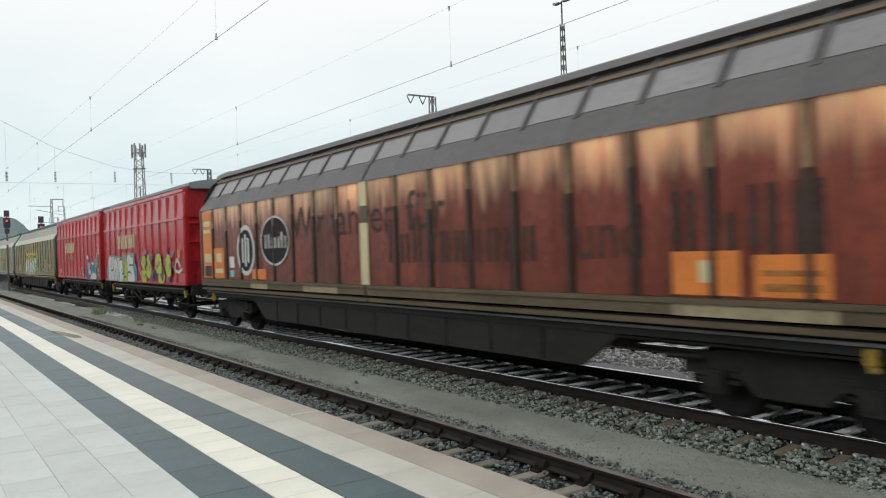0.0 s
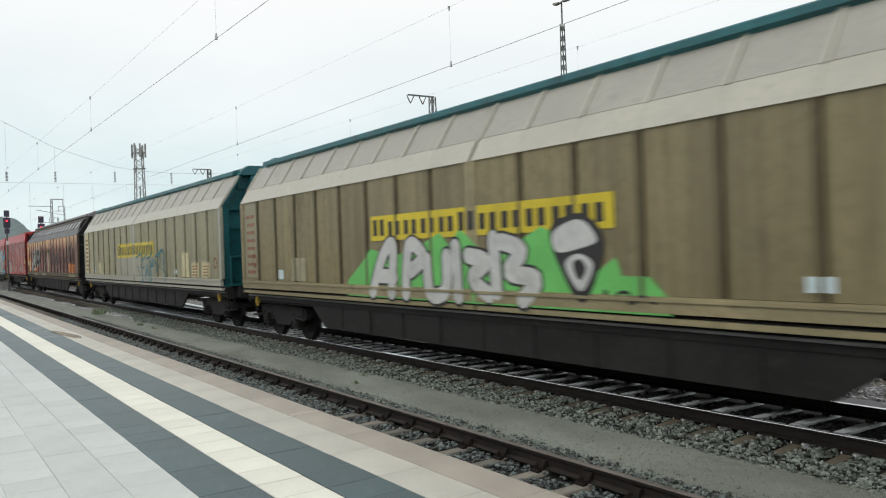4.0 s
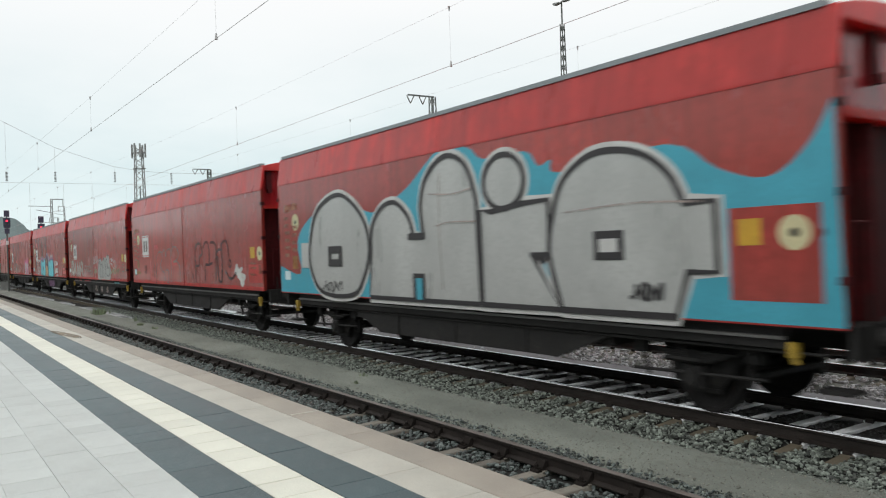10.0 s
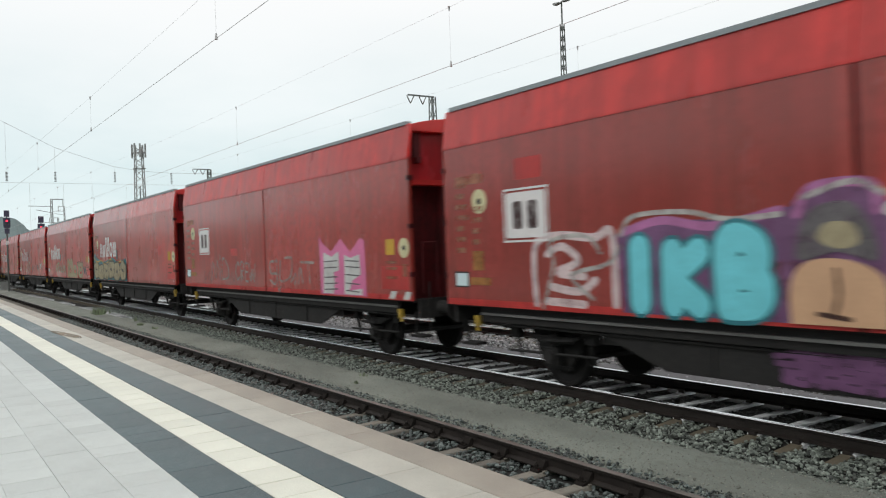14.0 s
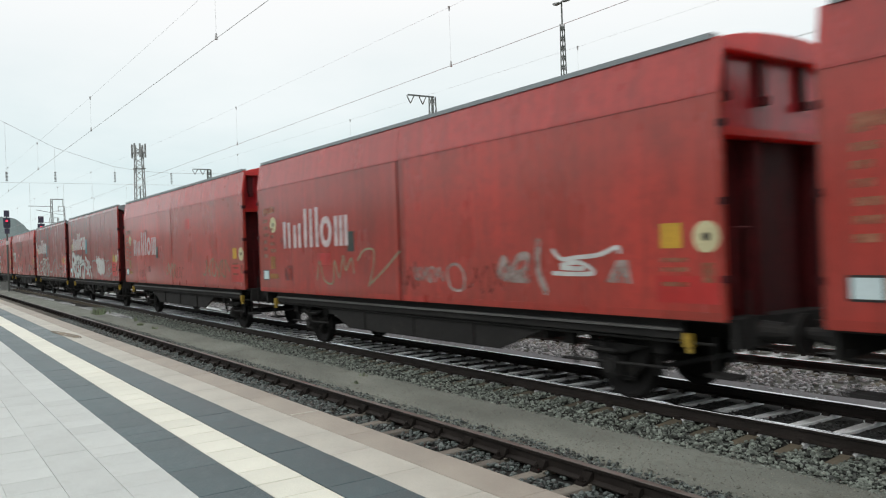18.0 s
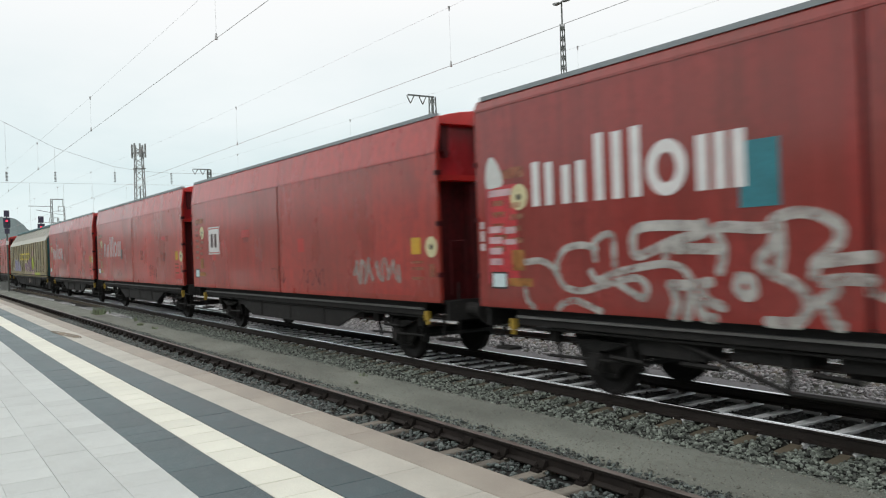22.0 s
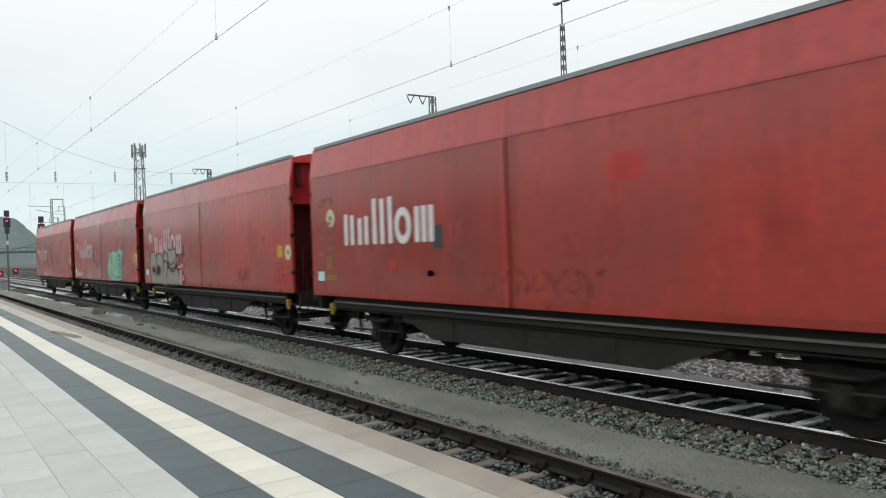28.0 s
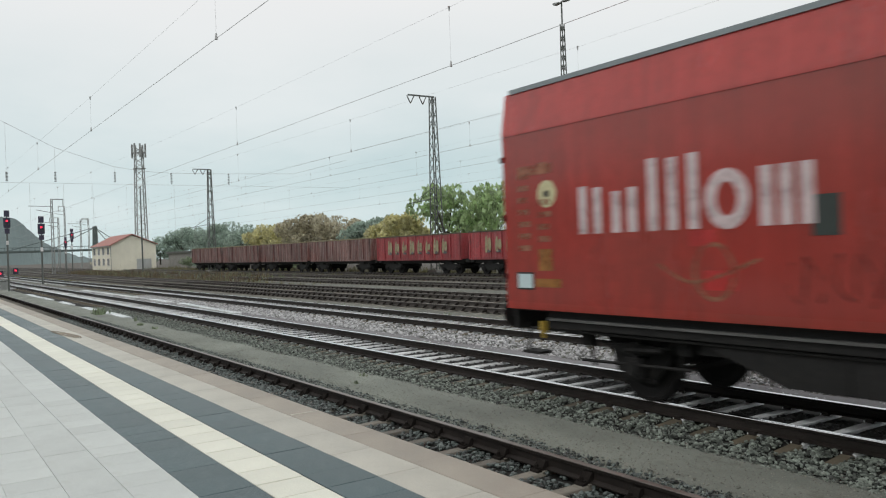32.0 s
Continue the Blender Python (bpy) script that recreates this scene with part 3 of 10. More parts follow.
def empty(name, label, category, group="", kind="", at=None):
    ob = new(name)
    ob.empty_display_size = 0.2
    if at is not None:
        ob.matrix_basis = at
    return tagged(ob, label, category, group, kind)


def box(bm, x0, x1, y0, y1, z0, z1):
    v = [bm.verts.new((x, y, z)) for x in (x0, x1) for y in (y0, y1) for z in (z0, z1)]
    for f in ((0, 1, 3, 2), (4, 6, 7, 5), (0, 4, 5, 1), (2, 3, 7, 6), (0, 2, 6, 4), (1, 5, 7, 3)):
        bm.faces.new([v[i] for i in f])
    return bm


def prism(bm, pts, a0, a1, axis="x"):
    """A polygon drawn out along one axis: axis x takes (y, z), y takes (x, z), z takes (x, y)."""
    def at(p, a):
        return {"x": (a, p[0], p[1]), "y": (p[0], a, p[1]), "z": (p[0], p[1], a)}[axis]
    lo, hi = [bm.verts.new(at(p, a0)) for p in pts], [bm.verts.new(at(p, a1)) for p in pts]
    n = len(pts)
    for i in range(n):
        bm.faces.new((lo[i], lo[(i + 1) % n], hi[(i + 1) % n], hi[i]))
    bm.faces.new(lo[::-1])
    bm.faces.new(hi)
    return bm


def tube(bm, a, b, r, n=8, r2=None):
    a, b = Vector(a), Vector(b)
    d = (b - a).normalized()
    s = d.cross(Vector((0, 0, 1)) if abs(d.z) < 0.9 else Vector((1, 0, 0))).normalized()
    t = d.cross(s)
    r2 = r if r2 is None else r2
    rings = [[bm.verts.new(c + (s * math.cos(k * math.tau / n) + t * math.sin(k * math.tau / n)) * q) for k in range(n)] for c, q in ((a, r), (b, r2))]
    for k in range(n):
        bm.faces.new((rings[0][k], rings[0][(k + 1) % n], rings[1][(k + 1) % n], rings[1][k]))
    bm.faces.new(rings[0][::-1])
    bm.faces.new(rings[1])
    return bm


def bar(bm, a, b, w):
    return tube(bm, a, b, w * 0.7071, 4)


def BM():
    return bmesh.new()


def mesh_of(bm, name, material):
    me = bpy.data.meshes.new(name)
    bmesh.ops.recalc_face_normals(bm, faces=bm.faces)
    bm.to_mesh(me)
    bm.free()
    me.materials.append(M[material])
    return me


# ---------------------------------------------------------------- ground
Z_BED = -0.19
bm = BM()
v = [bm.verts.new(p) for p in ((-1500, -700, -0.34), (1500, -700, -0.34), (1500, 1500, -0.34), (-1500, 1500, -0.34))]
bm.faces.new(v)
tagged(part("ground", bm, "ground"), "brown railway yard ground with patchy weeds", "ground", kind="structure")

# cinder path between the platform track and the line that the train takes
bm = BM()
n = 90
rows_ = []
for i in range(n + 1):
    x = -90 + 100 * i / n
    w = 0.05 * math.sin(x * 1.7) + 0.04 * math.sin(x * 4.1 + 1)
    rows_.append([bm.verts.new((x, y, z)) for y, z in ((5.55 + w, -0.22), (5.95 + w, -0.115), (6.65 - w, -0.11), (7.05 - w, -0.2))])
for a, b in zip(rows_, rows_[1:]):
    for k in range(3):
        bm.faces.new((a[k], b[k], b[k + 1], a[k + 1]))
tagged(part("cinder_path", bm, "path", smooth=True), "grey-brown cinder path trodden between two tracks", "path", kind="structure")

# smooth gravel strip beyond the main track
bm = BM()
rows_ = []
for i in range(101):
    x = -110 + 1.25 * i
    w = 0.06 * math.sin(x * 1.3) + 0.05 * math.sin(x * 3.7 + 2)
    rows_.append([bm.verts.new((x, y, z)) for y, z in ((9.75, -0.24), (10.0, -0.185), (10.75 + w, -0.18), (11.1 + w, -0.26))])
for a, b in zip(rows_, rows_[1:]):
    for k in range(3):
        bm.faces.new((a[k], b[k], b[k + 1], a[k + 1]))
tagged(part("gravel_strip", bm, "strip", smooth=True), "smooth grey gravel strip between two tracks", "path", kind="structure")

# ---------------------------------------------------------------- tracks
GAUGE = 1.435
TRACKS = [("track", 4.486, "dull", True, -70), ("track", 8.745, "shine", False, -150), ("track", 13.1, "shine", False, -150), ("track", 17.0, "dull", True, -130),
          ("track", 20.5, "dull", True, -130), ("track", 26.0, "dull", True, -150), ("track", 31.0, "dull", True, -150), ("track", 36.4, "dull", True, -150)]
LABELS = ["platform track with rusty rails on stained concrete sleepers", "main track with polished rails on pale concrete sleepers",
          "yard track with bright rails on concrete sleepers", "little-used siding track with dull rusty rails"]


def sleeper_mesh(name, material, ends, chair=False):
    """A concrete sleeper, narrower at its top and dipped between the rails; its ends outside the rails are stained."""
    bm = BM()
    prof = [(-1.3, -0.20), (-0.86, -0.16), (-0.45, -0.168), (0.45, -0.168), (0.86, -0.16), (1.3, -0.20)]
    for (ya, za), (yb, zb) in zip(prof, prof[1:]):
        v = [bm.verts.new(c) for c in ((-0.12, ya, -0.36), (0.12, ya, -0.36), (0.07, ya, za - 0.008), (0.058, ya, za), (-0.058, ya, za), (-0.07, ya, za - 0.008),
                                       (-0.12, yb, -0.36), (0.12, yb, -0.36), (0.07, yb, zb - 0.008), (0.058, yb, zb), (-0.058, yb, zb), (-0.07, yb, zb - 0.008))]
        stained = 1 if max(abs(ya), abs(yb)) > 1 else 0
        for k in range(1, 6):
            bm.faces.new((v[k], v[(k + 1) % 6], v[6 + (k + 1) % 6], v[6 + k])).material_index = stained
        if abs(ya) > 1:
            bm.faces.new(v[:6]).material_index = 1
        if abs(yb) > 1:
            bm.faces.new(v[6:]).material_index = 1
    for s in (-1, 1):   # rail pads and clips
        box(bm, -0.08, 0.08, s * 0.75 - 0.1, s * 0.75 + 0.1, -0.168, -0.15)
        for d in (-1, 1):
            n0 = len(bm.faces)
            box(bm, -0.045, 0.045, s * 0.75 + d * 0.105 - 0.025, s * 0.75 + d * 0.105 + 0.025, -0.165, -0.118)
            bm.faces.ensure_lookup_table()
            for f in bm.faces[n0:]:
                f.material_index = 2
        if chair:      # tall rusty rail chairs with their bolts
            for d in (-1, 1):
                n0 = len(bm.faces)
                y = s * 0.75
                prism(bm, [(y + d * 0.02, -0.16), (y + d * 0.16, -0.16), (y + d * 0.15, -0.14), (y + d * 0.09, -0.122), (y + d * 0.05, -0.06), (y + d * 0.02, -0.06)][::d], -0.06, 0.06)
                tube(bm, (0, y + d * 0.12, -0.14), (0, y + d * 0.12, -0.09), 0.02, 6)
                bm.faces.ensure_lookup_table()
                for f in bm.faces[n0:]:
                    f.material_index = 2
    me = mesh_of(bm, name, material)
    me.materials.append(M[ends])
    me.materials.append(M["chair" if chair else "rust"])
    return me


RAIL = [(-0.065, -0.150), (0.065, -0.150), (0.065, -0.138), (0.012, -0.118), (0.009, -0.045), (0.034, -0.034), (0.034, -0.006),
        (-0.034, -0.006), (-0.034, -0.034), (-0.009, -0.045), (-0.012, -0.118), (-0.065, -0.138)]
HEAD = [(-0.036, -0.007), (0.036, -0.007), (0.034, -0.002), (0.028, 0.0), (-0.028, 0.0), (-0.034, -0.002)]
SLEEPER = sleeper_mesh("sleeper", "sleeper", "sleeper_end")
SLEEPER_OLD = sleeper_mesh("sleeper_old", "sleeper_old", "sleeper_old", True)
track_things = []
for k, (nm, yc, head, old, far) in enumerate(TRACKS):
    step = (0.62, 0.546, 0.56)[k] if k < 3 else 0.62
    top = empty(nm, LABELS[min(k, 3)], "railway track", "tracks of the yard", kind="structure", at=pose(0, yc, 0))
    track_things.append((top, step, old, far, yc))
    # each rail: a rusty web with its running surface on it
    for s in (-1, 1):
        y = s * (GAUGE / 2 + 0.034)
        rail = part("rail", prism(BM(), [(y + a, b) for a, b in RAIL], -420, 60), "rust" if k < 3 else "rust_far", top)
        part("rail_head", prism(BM(), [(y + a, b) for a, b in HEAD], -420, 60), head, rail, "polished running surface" if head == "shine" else "")
    bm = BM()   # ballast bed, a flat-topped bank
    prof = [(-2.25, -0.36), (-1.65, -0.20), (-0.8, -0.205), (0.8, -0.205), (1.65, -0.20), (2.25, -0.36)]
    prism(bm, prof, -420, 60)
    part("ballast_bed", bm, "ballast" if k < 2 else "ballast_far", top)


# ---------------------------------------------------------------- platform
Z_P = 0.684
platform = empty("platform", "station platform paved with grey slabs and tactile strips", "platform", kind="structure")
part("platform_core", box(BM(), -260, 40, -14, 2.90, -0.36, Z_P - 0.046), "concrete", platform)
part("joint_bed", box(BM(), -260, 40, -14, 1.37, Z_P - 0.045, Z_P - 0.006), "joint", platform)
for y0, y1, m in ((1.371, 1.71, "joint_dark"), (1.711, 2.03, "joint_brown"), (2.031, 2.38, "joint_dark"), (2.381, 2.96, "joint_brown")):
    part("joint_bed", box(BM(), -260, 40, y0, y1, Z_P - 0.045, Z_P - 0.006), m, platform)


def slab_mesh(name, material, lx, ly):
    bm = BM()
    g, b, z1, z0 = {"slab_white": 0.006, "slab_dark": 0.0006, "slab": 0.0012}.get(material, 0.0018), 0.0012 if material in ("slab", "slab_dark") else 0.003, Z_P, Z_P - 0.035
    a = [bm.verts.new((x, y, z0)) for x, y in ((g, g), (lx - g, g), (lx - g, ly - g), (g, ly - g))]
    c = [bm.verts.new((x, y, z1 - b * 1.3)) for x, y in ((g, g), (lx - g, g), (lx - g, ly - g), (g, ly - g))]
    d = [bm.verts.new((x, y, z1)) for x, y in ((g + b, g + b), (lx - g - b, g + b), (lx - g - b, ly - g - b), (g + b, ly - g - b))]
    for i in range(4):
        j = (i + 1) % 4
        bm.faces.new((a[i], a[j], c[j], c[i]))
        bm.faces.new((c[i], c[j], d[j], d[i]))
    bm.faces.new(d)
    return mesh_of(bm, name, material)


# rows of slabs, from the edge inwards: y from, y to, slab length, material, name
ROWS = [(2.70, 2.985, 1.0, "coping", "coping_stone"), (2.38, 2.70, 0.66, "slab_edge", "edge_slab"), (2.03, 2.38, 0.33, "slab_dark", "dark_slab"),
        (1.71, 2.03, 0.33, "slab_white", "tactile_slab"), (1.37, 1.71, 0.33, "slab_dark", "dark_slab")]
ROWS += [(1.37 - 0.305 * (i + 1), 1.37 - 0.305 * i, 0.61 if i % 2 else 0.305, "slab", "grey_slab") for i in range(6)]


def lay_slabs():
    """Single slabs where the camera is near, one sheet of joined slabs further along."""
    for k, (y0, y1, lx, m, nm) in enumerate(ROWS):
        me = slab_mesh(nm, m, lx, y1 - y0)
        x_end, x_near = 1.0 if k else 0.61, (-16.0 if k < 5 else -11.0)
        x = x_end
        while x > x_near:
            tilt = random.uniform(-0.06, 0.06)
            shared(nm, me, platform, pose(x - lx, y0, random.uniform(-0.0012, 0.0012), tilt, tilt * 0.5, 0))
            x -= lx
        bm = BM()
        while x > -110:
            l = min(lx * (1 if x > -50 else 4), x + 110.001)
            box(bm, x - l + 0.004, x - 0.004, y0 + 0.004, y1 - 0.004, Z_P - 0.035, Z_P + random.uniform(-0.001, 0.001))
            x -= l
        x = x_end
        while x < 39:      # behind the camera
            box(bm, x + 0.004, x + lx - 0.004, y0 + 0.004, y1 - 0.004, Z_P - 0.035, Z_P + random.uniform(-0.001, 0.001))
            x += lx
        tagged(part(nm + "_run", bm, m, platform), kind="stuff")
    part("back_paving", box(BM(), -110, 40, -14, 1.37 - 0.305 * 6 - 0.004, Z_P - 0.035, Z_P), "slab", platform)
    bm = BM()
    bm.faces.new([bm.verts.new((x, y, Z_P + 0.004)) for x, y in smooth_path([(-17.6, 2.40), (-17.0, 2.52), (-15.9, 2.62), (-15.4, 2.56), (-15.7, 2.46), (-16.6, 2.36), (-17.3, 2.33)], True)])
    part("mortar_joint", box(BM(), -6.399, -6.381, 2.71, 2.975, Z_P - 0.03, Z_P + 0.0035), "slab_edge", platform, "pale mortar joint in the coping")
    part("stain", bm, "stain", platform, "brown stain across the edge slabs")
    # the platform's front wall, under its coping
    part("platform_wall", box(BM(), -260, 40, 2.84, 2.90, -0.36, Z_P - 0.06), "concrete", platform)


def lay_sleepers():
    for k, (top, step, old, far, yc) in enumerate(track_things):
        me = SLEEPER_OLD if old else SLEEPER
        count = 150 if k < 3 else 90
        x = (-3.49, 3.866, 4.0)[k] if k < 3 else -12.0
        x0 = x
        for i in range(count):
            shared("sleeper", me, top, pose(x + random.uniform(-0.015, 0.015), random.uniform(-0.02, 0.02), random.uniform(-0.008, 0.004), 0, 0, random.uniform(-0.6, 0.6)))
            x -= step
        bm = BM()
        q = x0 + step
        while q < 58:
            box(bm, q - 0.10, q + 0.10, -1.3, 1.3, -0.3, -0.165)
            q += step
        while x > -260:
            box(bm, x - 0.085, x + 0.085, -1.3, 1.3, -0.3, -0.165)
            x -= step
        tagged(part("far_sleepers", bm, "sleeper_old" if old else "sleeper", top), kind="stuff")


STONE = np.array([(0, 0, 1), (0.89, 0, 0.45), (0.28, 0.85, 0.45), (-0.72, 0.53, 0.45), (-0.72, -0.53, 0.45), (0.28, -0.85, 0.45),
                  (0.72, 0.53, -0.45), (-0.28, 0.85, -0.45), (-0.89, 0, -0.45), (-0.28, -0.85, -0.45), (0.72, -0.53, -0.45)])
STONE_F = [(0, 1, 2), (0, 2, 3), (0, 3, 4), (0, 4, 5), (0, 5, 1), (1, 6, 2), (2, 7, 3), (3, 8, 4), (4, 9, 5), (5, 10, 1), (2, 6, 7), (3, 7, 8), (4, 8, 9), (5, 9, 10), (1, 10, 6)]


def stones(name, label, material, spots, parent=None):
    """Loose stones: spots are rows of x, y, z, size."""
    rng = np.random.default_rng(5)
    k = len(spots)
    if not k:
        return
    p = np.repeat(STONE[None], k, 0) * rng.uniform(0.6, 1.25, (k, 11, 1)) * rng.uniform(0.6, 1.2, (k, 1, 3))
    a = rng.uniform(0, 6.283, k)
    c, s = np.cos(a)[:, None], np.sin(a)[:, None]
    x, y = p[..., 0] * c - p[..., 1] * s, p[..., 0] * s + p[..., 1] * c
    p = np.stack([x, y, p[..., 2] * 0.75], -1) * spots[:, 3][:, None, None] + spots[:, None, :3]
    f = (np.array(STONE_F)[None] + (np.arange(k) * 11)[:, None, None]).reshape(-1, 3)
    me = bpy.data.meshes.new(name)
    me.from_pydata(p.reshape(-1, 3).tolist(), [], f.tolist())
    me.materials.append(M[material])
    tagged(new(name, me), label, "ballast", kind="stuff")


def scatter(x0, x1, y0, y1, z, count, s0, s1, pull=1.0):
    rng = np.random.default_rng(int(abs(x0 * 7 + y0 * 131 + count)))
    x = x1 + (x0 - x1) * rng.random(count) ** pull
    y = rng.uniform(y0, y1, count)
    zz = z + rng.uniform(-0.015, 0.015, count)
    return np.stack([x, y, zz, rng.uniform(s0, s1, count)], 1)


def off_sleepers(spots, first, step, half=0.10):
    """Leaves out the stones that would lie on the sleepers' tops."""
    d = np.abs((spots[:, 0] - first + step / 2) % step - step / 2)
    return spots[d > half]


def lay_stones():
    near_x, main_x = (-3.49, 0.62), (3.866, 0.546)
    # stones between the main rails, blackened to stand for the train's shade
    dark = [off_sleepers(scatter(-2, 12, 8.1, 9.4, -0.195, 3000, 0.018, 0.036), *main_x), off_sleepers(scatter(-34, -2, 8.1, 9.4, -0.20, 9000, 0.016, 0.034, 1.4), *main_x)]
    stones("dark_ballast_stones", "ballast stones between the rails, coloured dark for shade", "stone_dark", np.concatenate(dark))
    wet = [off_sleepers(scatter(-2, 12, 3.15, 5.2, -0.185, 4500, 0.02, 0.042), *near_x), off_sleepers(scatter(-28, -2, 3.15, 5.2, -0.185, 15000, 0.016, 0.040, 1.5), *near_x),
           off_sleepers(scatter(-34, -2, 5.28, 5.62, -0.16, 5000, 0.014, 0.034, 1.5), *near_x), scatter(-34, -2, 5.56, 5.80, -0.135, 3400, 0.010, 0.026, 1.5)]
    wet += [scatter(-34, -10.2, 3.15, 3.56, -0.165, 7500, 0.018, 0.040, 1.3), scatter(-12, -8.6, 3.15, 3.5, -0.17, 450, 0.016, 0.034), scatter(-34, -10.2, 3.85, 5.15, -0.165, 9000, 0.018, 0.036, 1.3)]
    stones("wet_ballast_stones", "wet green-grey ballast stones of the platform track", "stone_wet", np.concatenate(wet))
    near = [scatter(-2, 12, 5.3, 5.8, -0.15, 1500, 0.014, 0.03), off_sleepers(scatter(-2, 12, 6.7, 7.9, -0.175, 5000, 0.014, 0.03), *main_x),
            scatter(-34, -2, 5.42, 5.86, -0.13, 1500, 0.008, 0.022, 1.5),         # thin fringe along the path
            scatter(-40, -2, 6.60, 7.42, -0.165, 15000, 0.012, 0.033, 1.5),       # near shoulder of the main track
            off_sleepers(scatter(-40, -2, 7.36, 7.93, -0.175, 12000, 0.012, 0.034, 1.5), *main_x)]
    stones("ballast_stones", "loose grey-green ballast stones beside the rails", "stone", np.concatenate(near))
    far = [scatter(-50, 2, 10.75, 12.3, -0.19, 9000, 0.024, 0.055, 1.3), scatter(-45, -6, 13.9, 15.2, -0.205, 3500, 0.025, 0.05, 1.2),
           scatter(-45, 0, 9.75, 10.7, -0.19, 900, 0.014, 0.035, 1.3)]
    stones("pale_ballast_stones", "pale grey ballast stones between yard tracks", "stone_far", np.concatenate(far))
    few = [scatter(-2, 12, 5.75, 6.85, -0.112, 1500, 0.003, 0.008), scatter(-26, -2, 5.75, 6.75, -0.112, 16000, 0.003, 0.009, 1.5), scatter(-30, -2, 5.8, 6.75, -0.105, 260, 0.008, 0.018, 1.4)]
    stones("path_pebbles", "small pebbles strewn over the cinder path", "grit", np.concatenate(few))


# ---------------------------------------------------------------- the goods train
Y_T = 8.745          # middle of the line that it takes
SPEED = 12.5084
DRIFT = [(0, -3.2), (1, -2.44), (2, -1.92), (4, -0.95), (7, -0.28), (10, 0.28), (13, 0.84), (16, 1.05), (19, 1.10), (22, 0.92), (25, 0.70), (28.5, 0.69), (32, 1.1)]
HALF = 1.45          # half of a wagon's width
WHEEL_R = 0.46


def wheelset_mesh():
    bm = BM()
    for s in (-1, 1):
        n = 28
        prof = [(0.05, 0.70), (0.10, 0.82), (0.14, 0.79), (0.30, 0.765), (0.40, 0.79), (0.415, 0.81), (0.46, 0.81), (0.462, 0.70), (0.485, 0.695), (0.485, 0.668), (0.40, 0.67), (0.36, 0.70), (0.14, 0.72)]
        rings = [[bm.verts.new((r * math.cos(a * math.tau / n), s * y, r * math.sin(a * math.tau / n))) for a in range(n)] for r, y in prof]
        for p, q in zip(rings, rings[1:] + rings[:1]):
            for i in range(n):
                bm.faces.new((p[i], p[(i + 1) % n], q[(i + 1) % n], q[i]))
        for a in range(6):   # balancing marks cast into the disc
            c = a * math.tau / 6
            tube(bm, (0.24 * math.cos(c), s * 0.76, 0.24 * math.sin(c)), (0.24 * math.cos(c), s * 0.785, 0.24 * math.sin(c)), 0.025, 8)
    tube(bm, (0, -1.05, 0), (0, 1.05, 0), 0.075, 12)
    return mesh_of(bm, "wheelset", "wheel")


WHEELSET = wheelset_mesh()


def gear_mesh():
    """Axle guards, boxes and leaf springs of a single axle; its zero is the axle's middle."""
    bm = BM()
    for s in (-1, 1):
        y0, y1 = sorted((s * 0.93, s * 1.10))
        prism(bm, [(-0.66, 0.50), (-0.42, 0.02), (-0.22, -0.16), (-0.10, -0.16), (-0.10, 0.40), (0.10, 0.40), (0.10, -0.16), (0.22, -0.16), (0.42, 0.02), (0.66, 0.50)], s * 0.90, s * 0.925, "y")
        box(bm, -0.24, 0.24, s * 0.92 - 0.02, s * 0.92 + 0.02, -0.20, -0.15)
        for d in (-0.85, 0.78):      # brake levers and pipes that hang beside the axle
            bar(bm, (d, s * 1.05, 0.55), (d * 0.9, s * 0.98, -0.05), 0.05)
            box(bm, d - 0.10, d + 0.10, s * 1.0 - 0.06, s * 1.0 + 0.06, 0.22, 0.46)
        tube(bm, (-0.95, s * 1.08, 0.02), (0.95, s * 1.08, 0.06), 0.022, 6)
        box(bm, -0.12, 0.12, y0, y1, -0.13, 0.13)
        tube(bm, (0, s * 1.10, 0), (0, s * 1.15, 0), 0.10, 12)
        for i in range(6):
            h = 0.58 - i * 0.075
            box(bm, -h, h, s * 1.02 - 0.05, s * 1.02 + 0.05, 0.14 + (5 - i) * 0.022 + 0.03, 0.14 + (5 - i) * 0.022 + 0.05)
        box(bm, -0.06, 0.06, s * 1.02 - 0.06, s * 1.02 + 0.06, 0.12, 0.32)
        for d in (-1, 1):
            bar(bm, (d * 0.57, s * 1.02, 0.29), (d * 0.68, s * 1.02, 0.48), 0.04)
            box(bm, d * 0.68 - 0.05, d * 0.68 + 0.05, s * 1.02 - 0.05, s * 1.02 + 0.05, 0.40, 0.56)
            # brake blocks and hangers
            box(bm, d * 0.50 - 0.03, d * 0.50 + 0.05, s * 0.75 - 0.05, s * 0.75 + 0.05, -0.12, 0.16)
            bar(bm, (d * 0.52, s * 0.75, 0.1), (d * 0.46, s * 0.75, 0.55), 0.03)
    box(bm, 0.50, 0.56, -0.8, 0.8, -0.03, 0.03)
    box(bm, -0.56, -0.50, -0.8, 0.8, -0.03, 0.03)
    return mesh_of(bm, "running_gear", "black")


GEAR = gear_mesh()


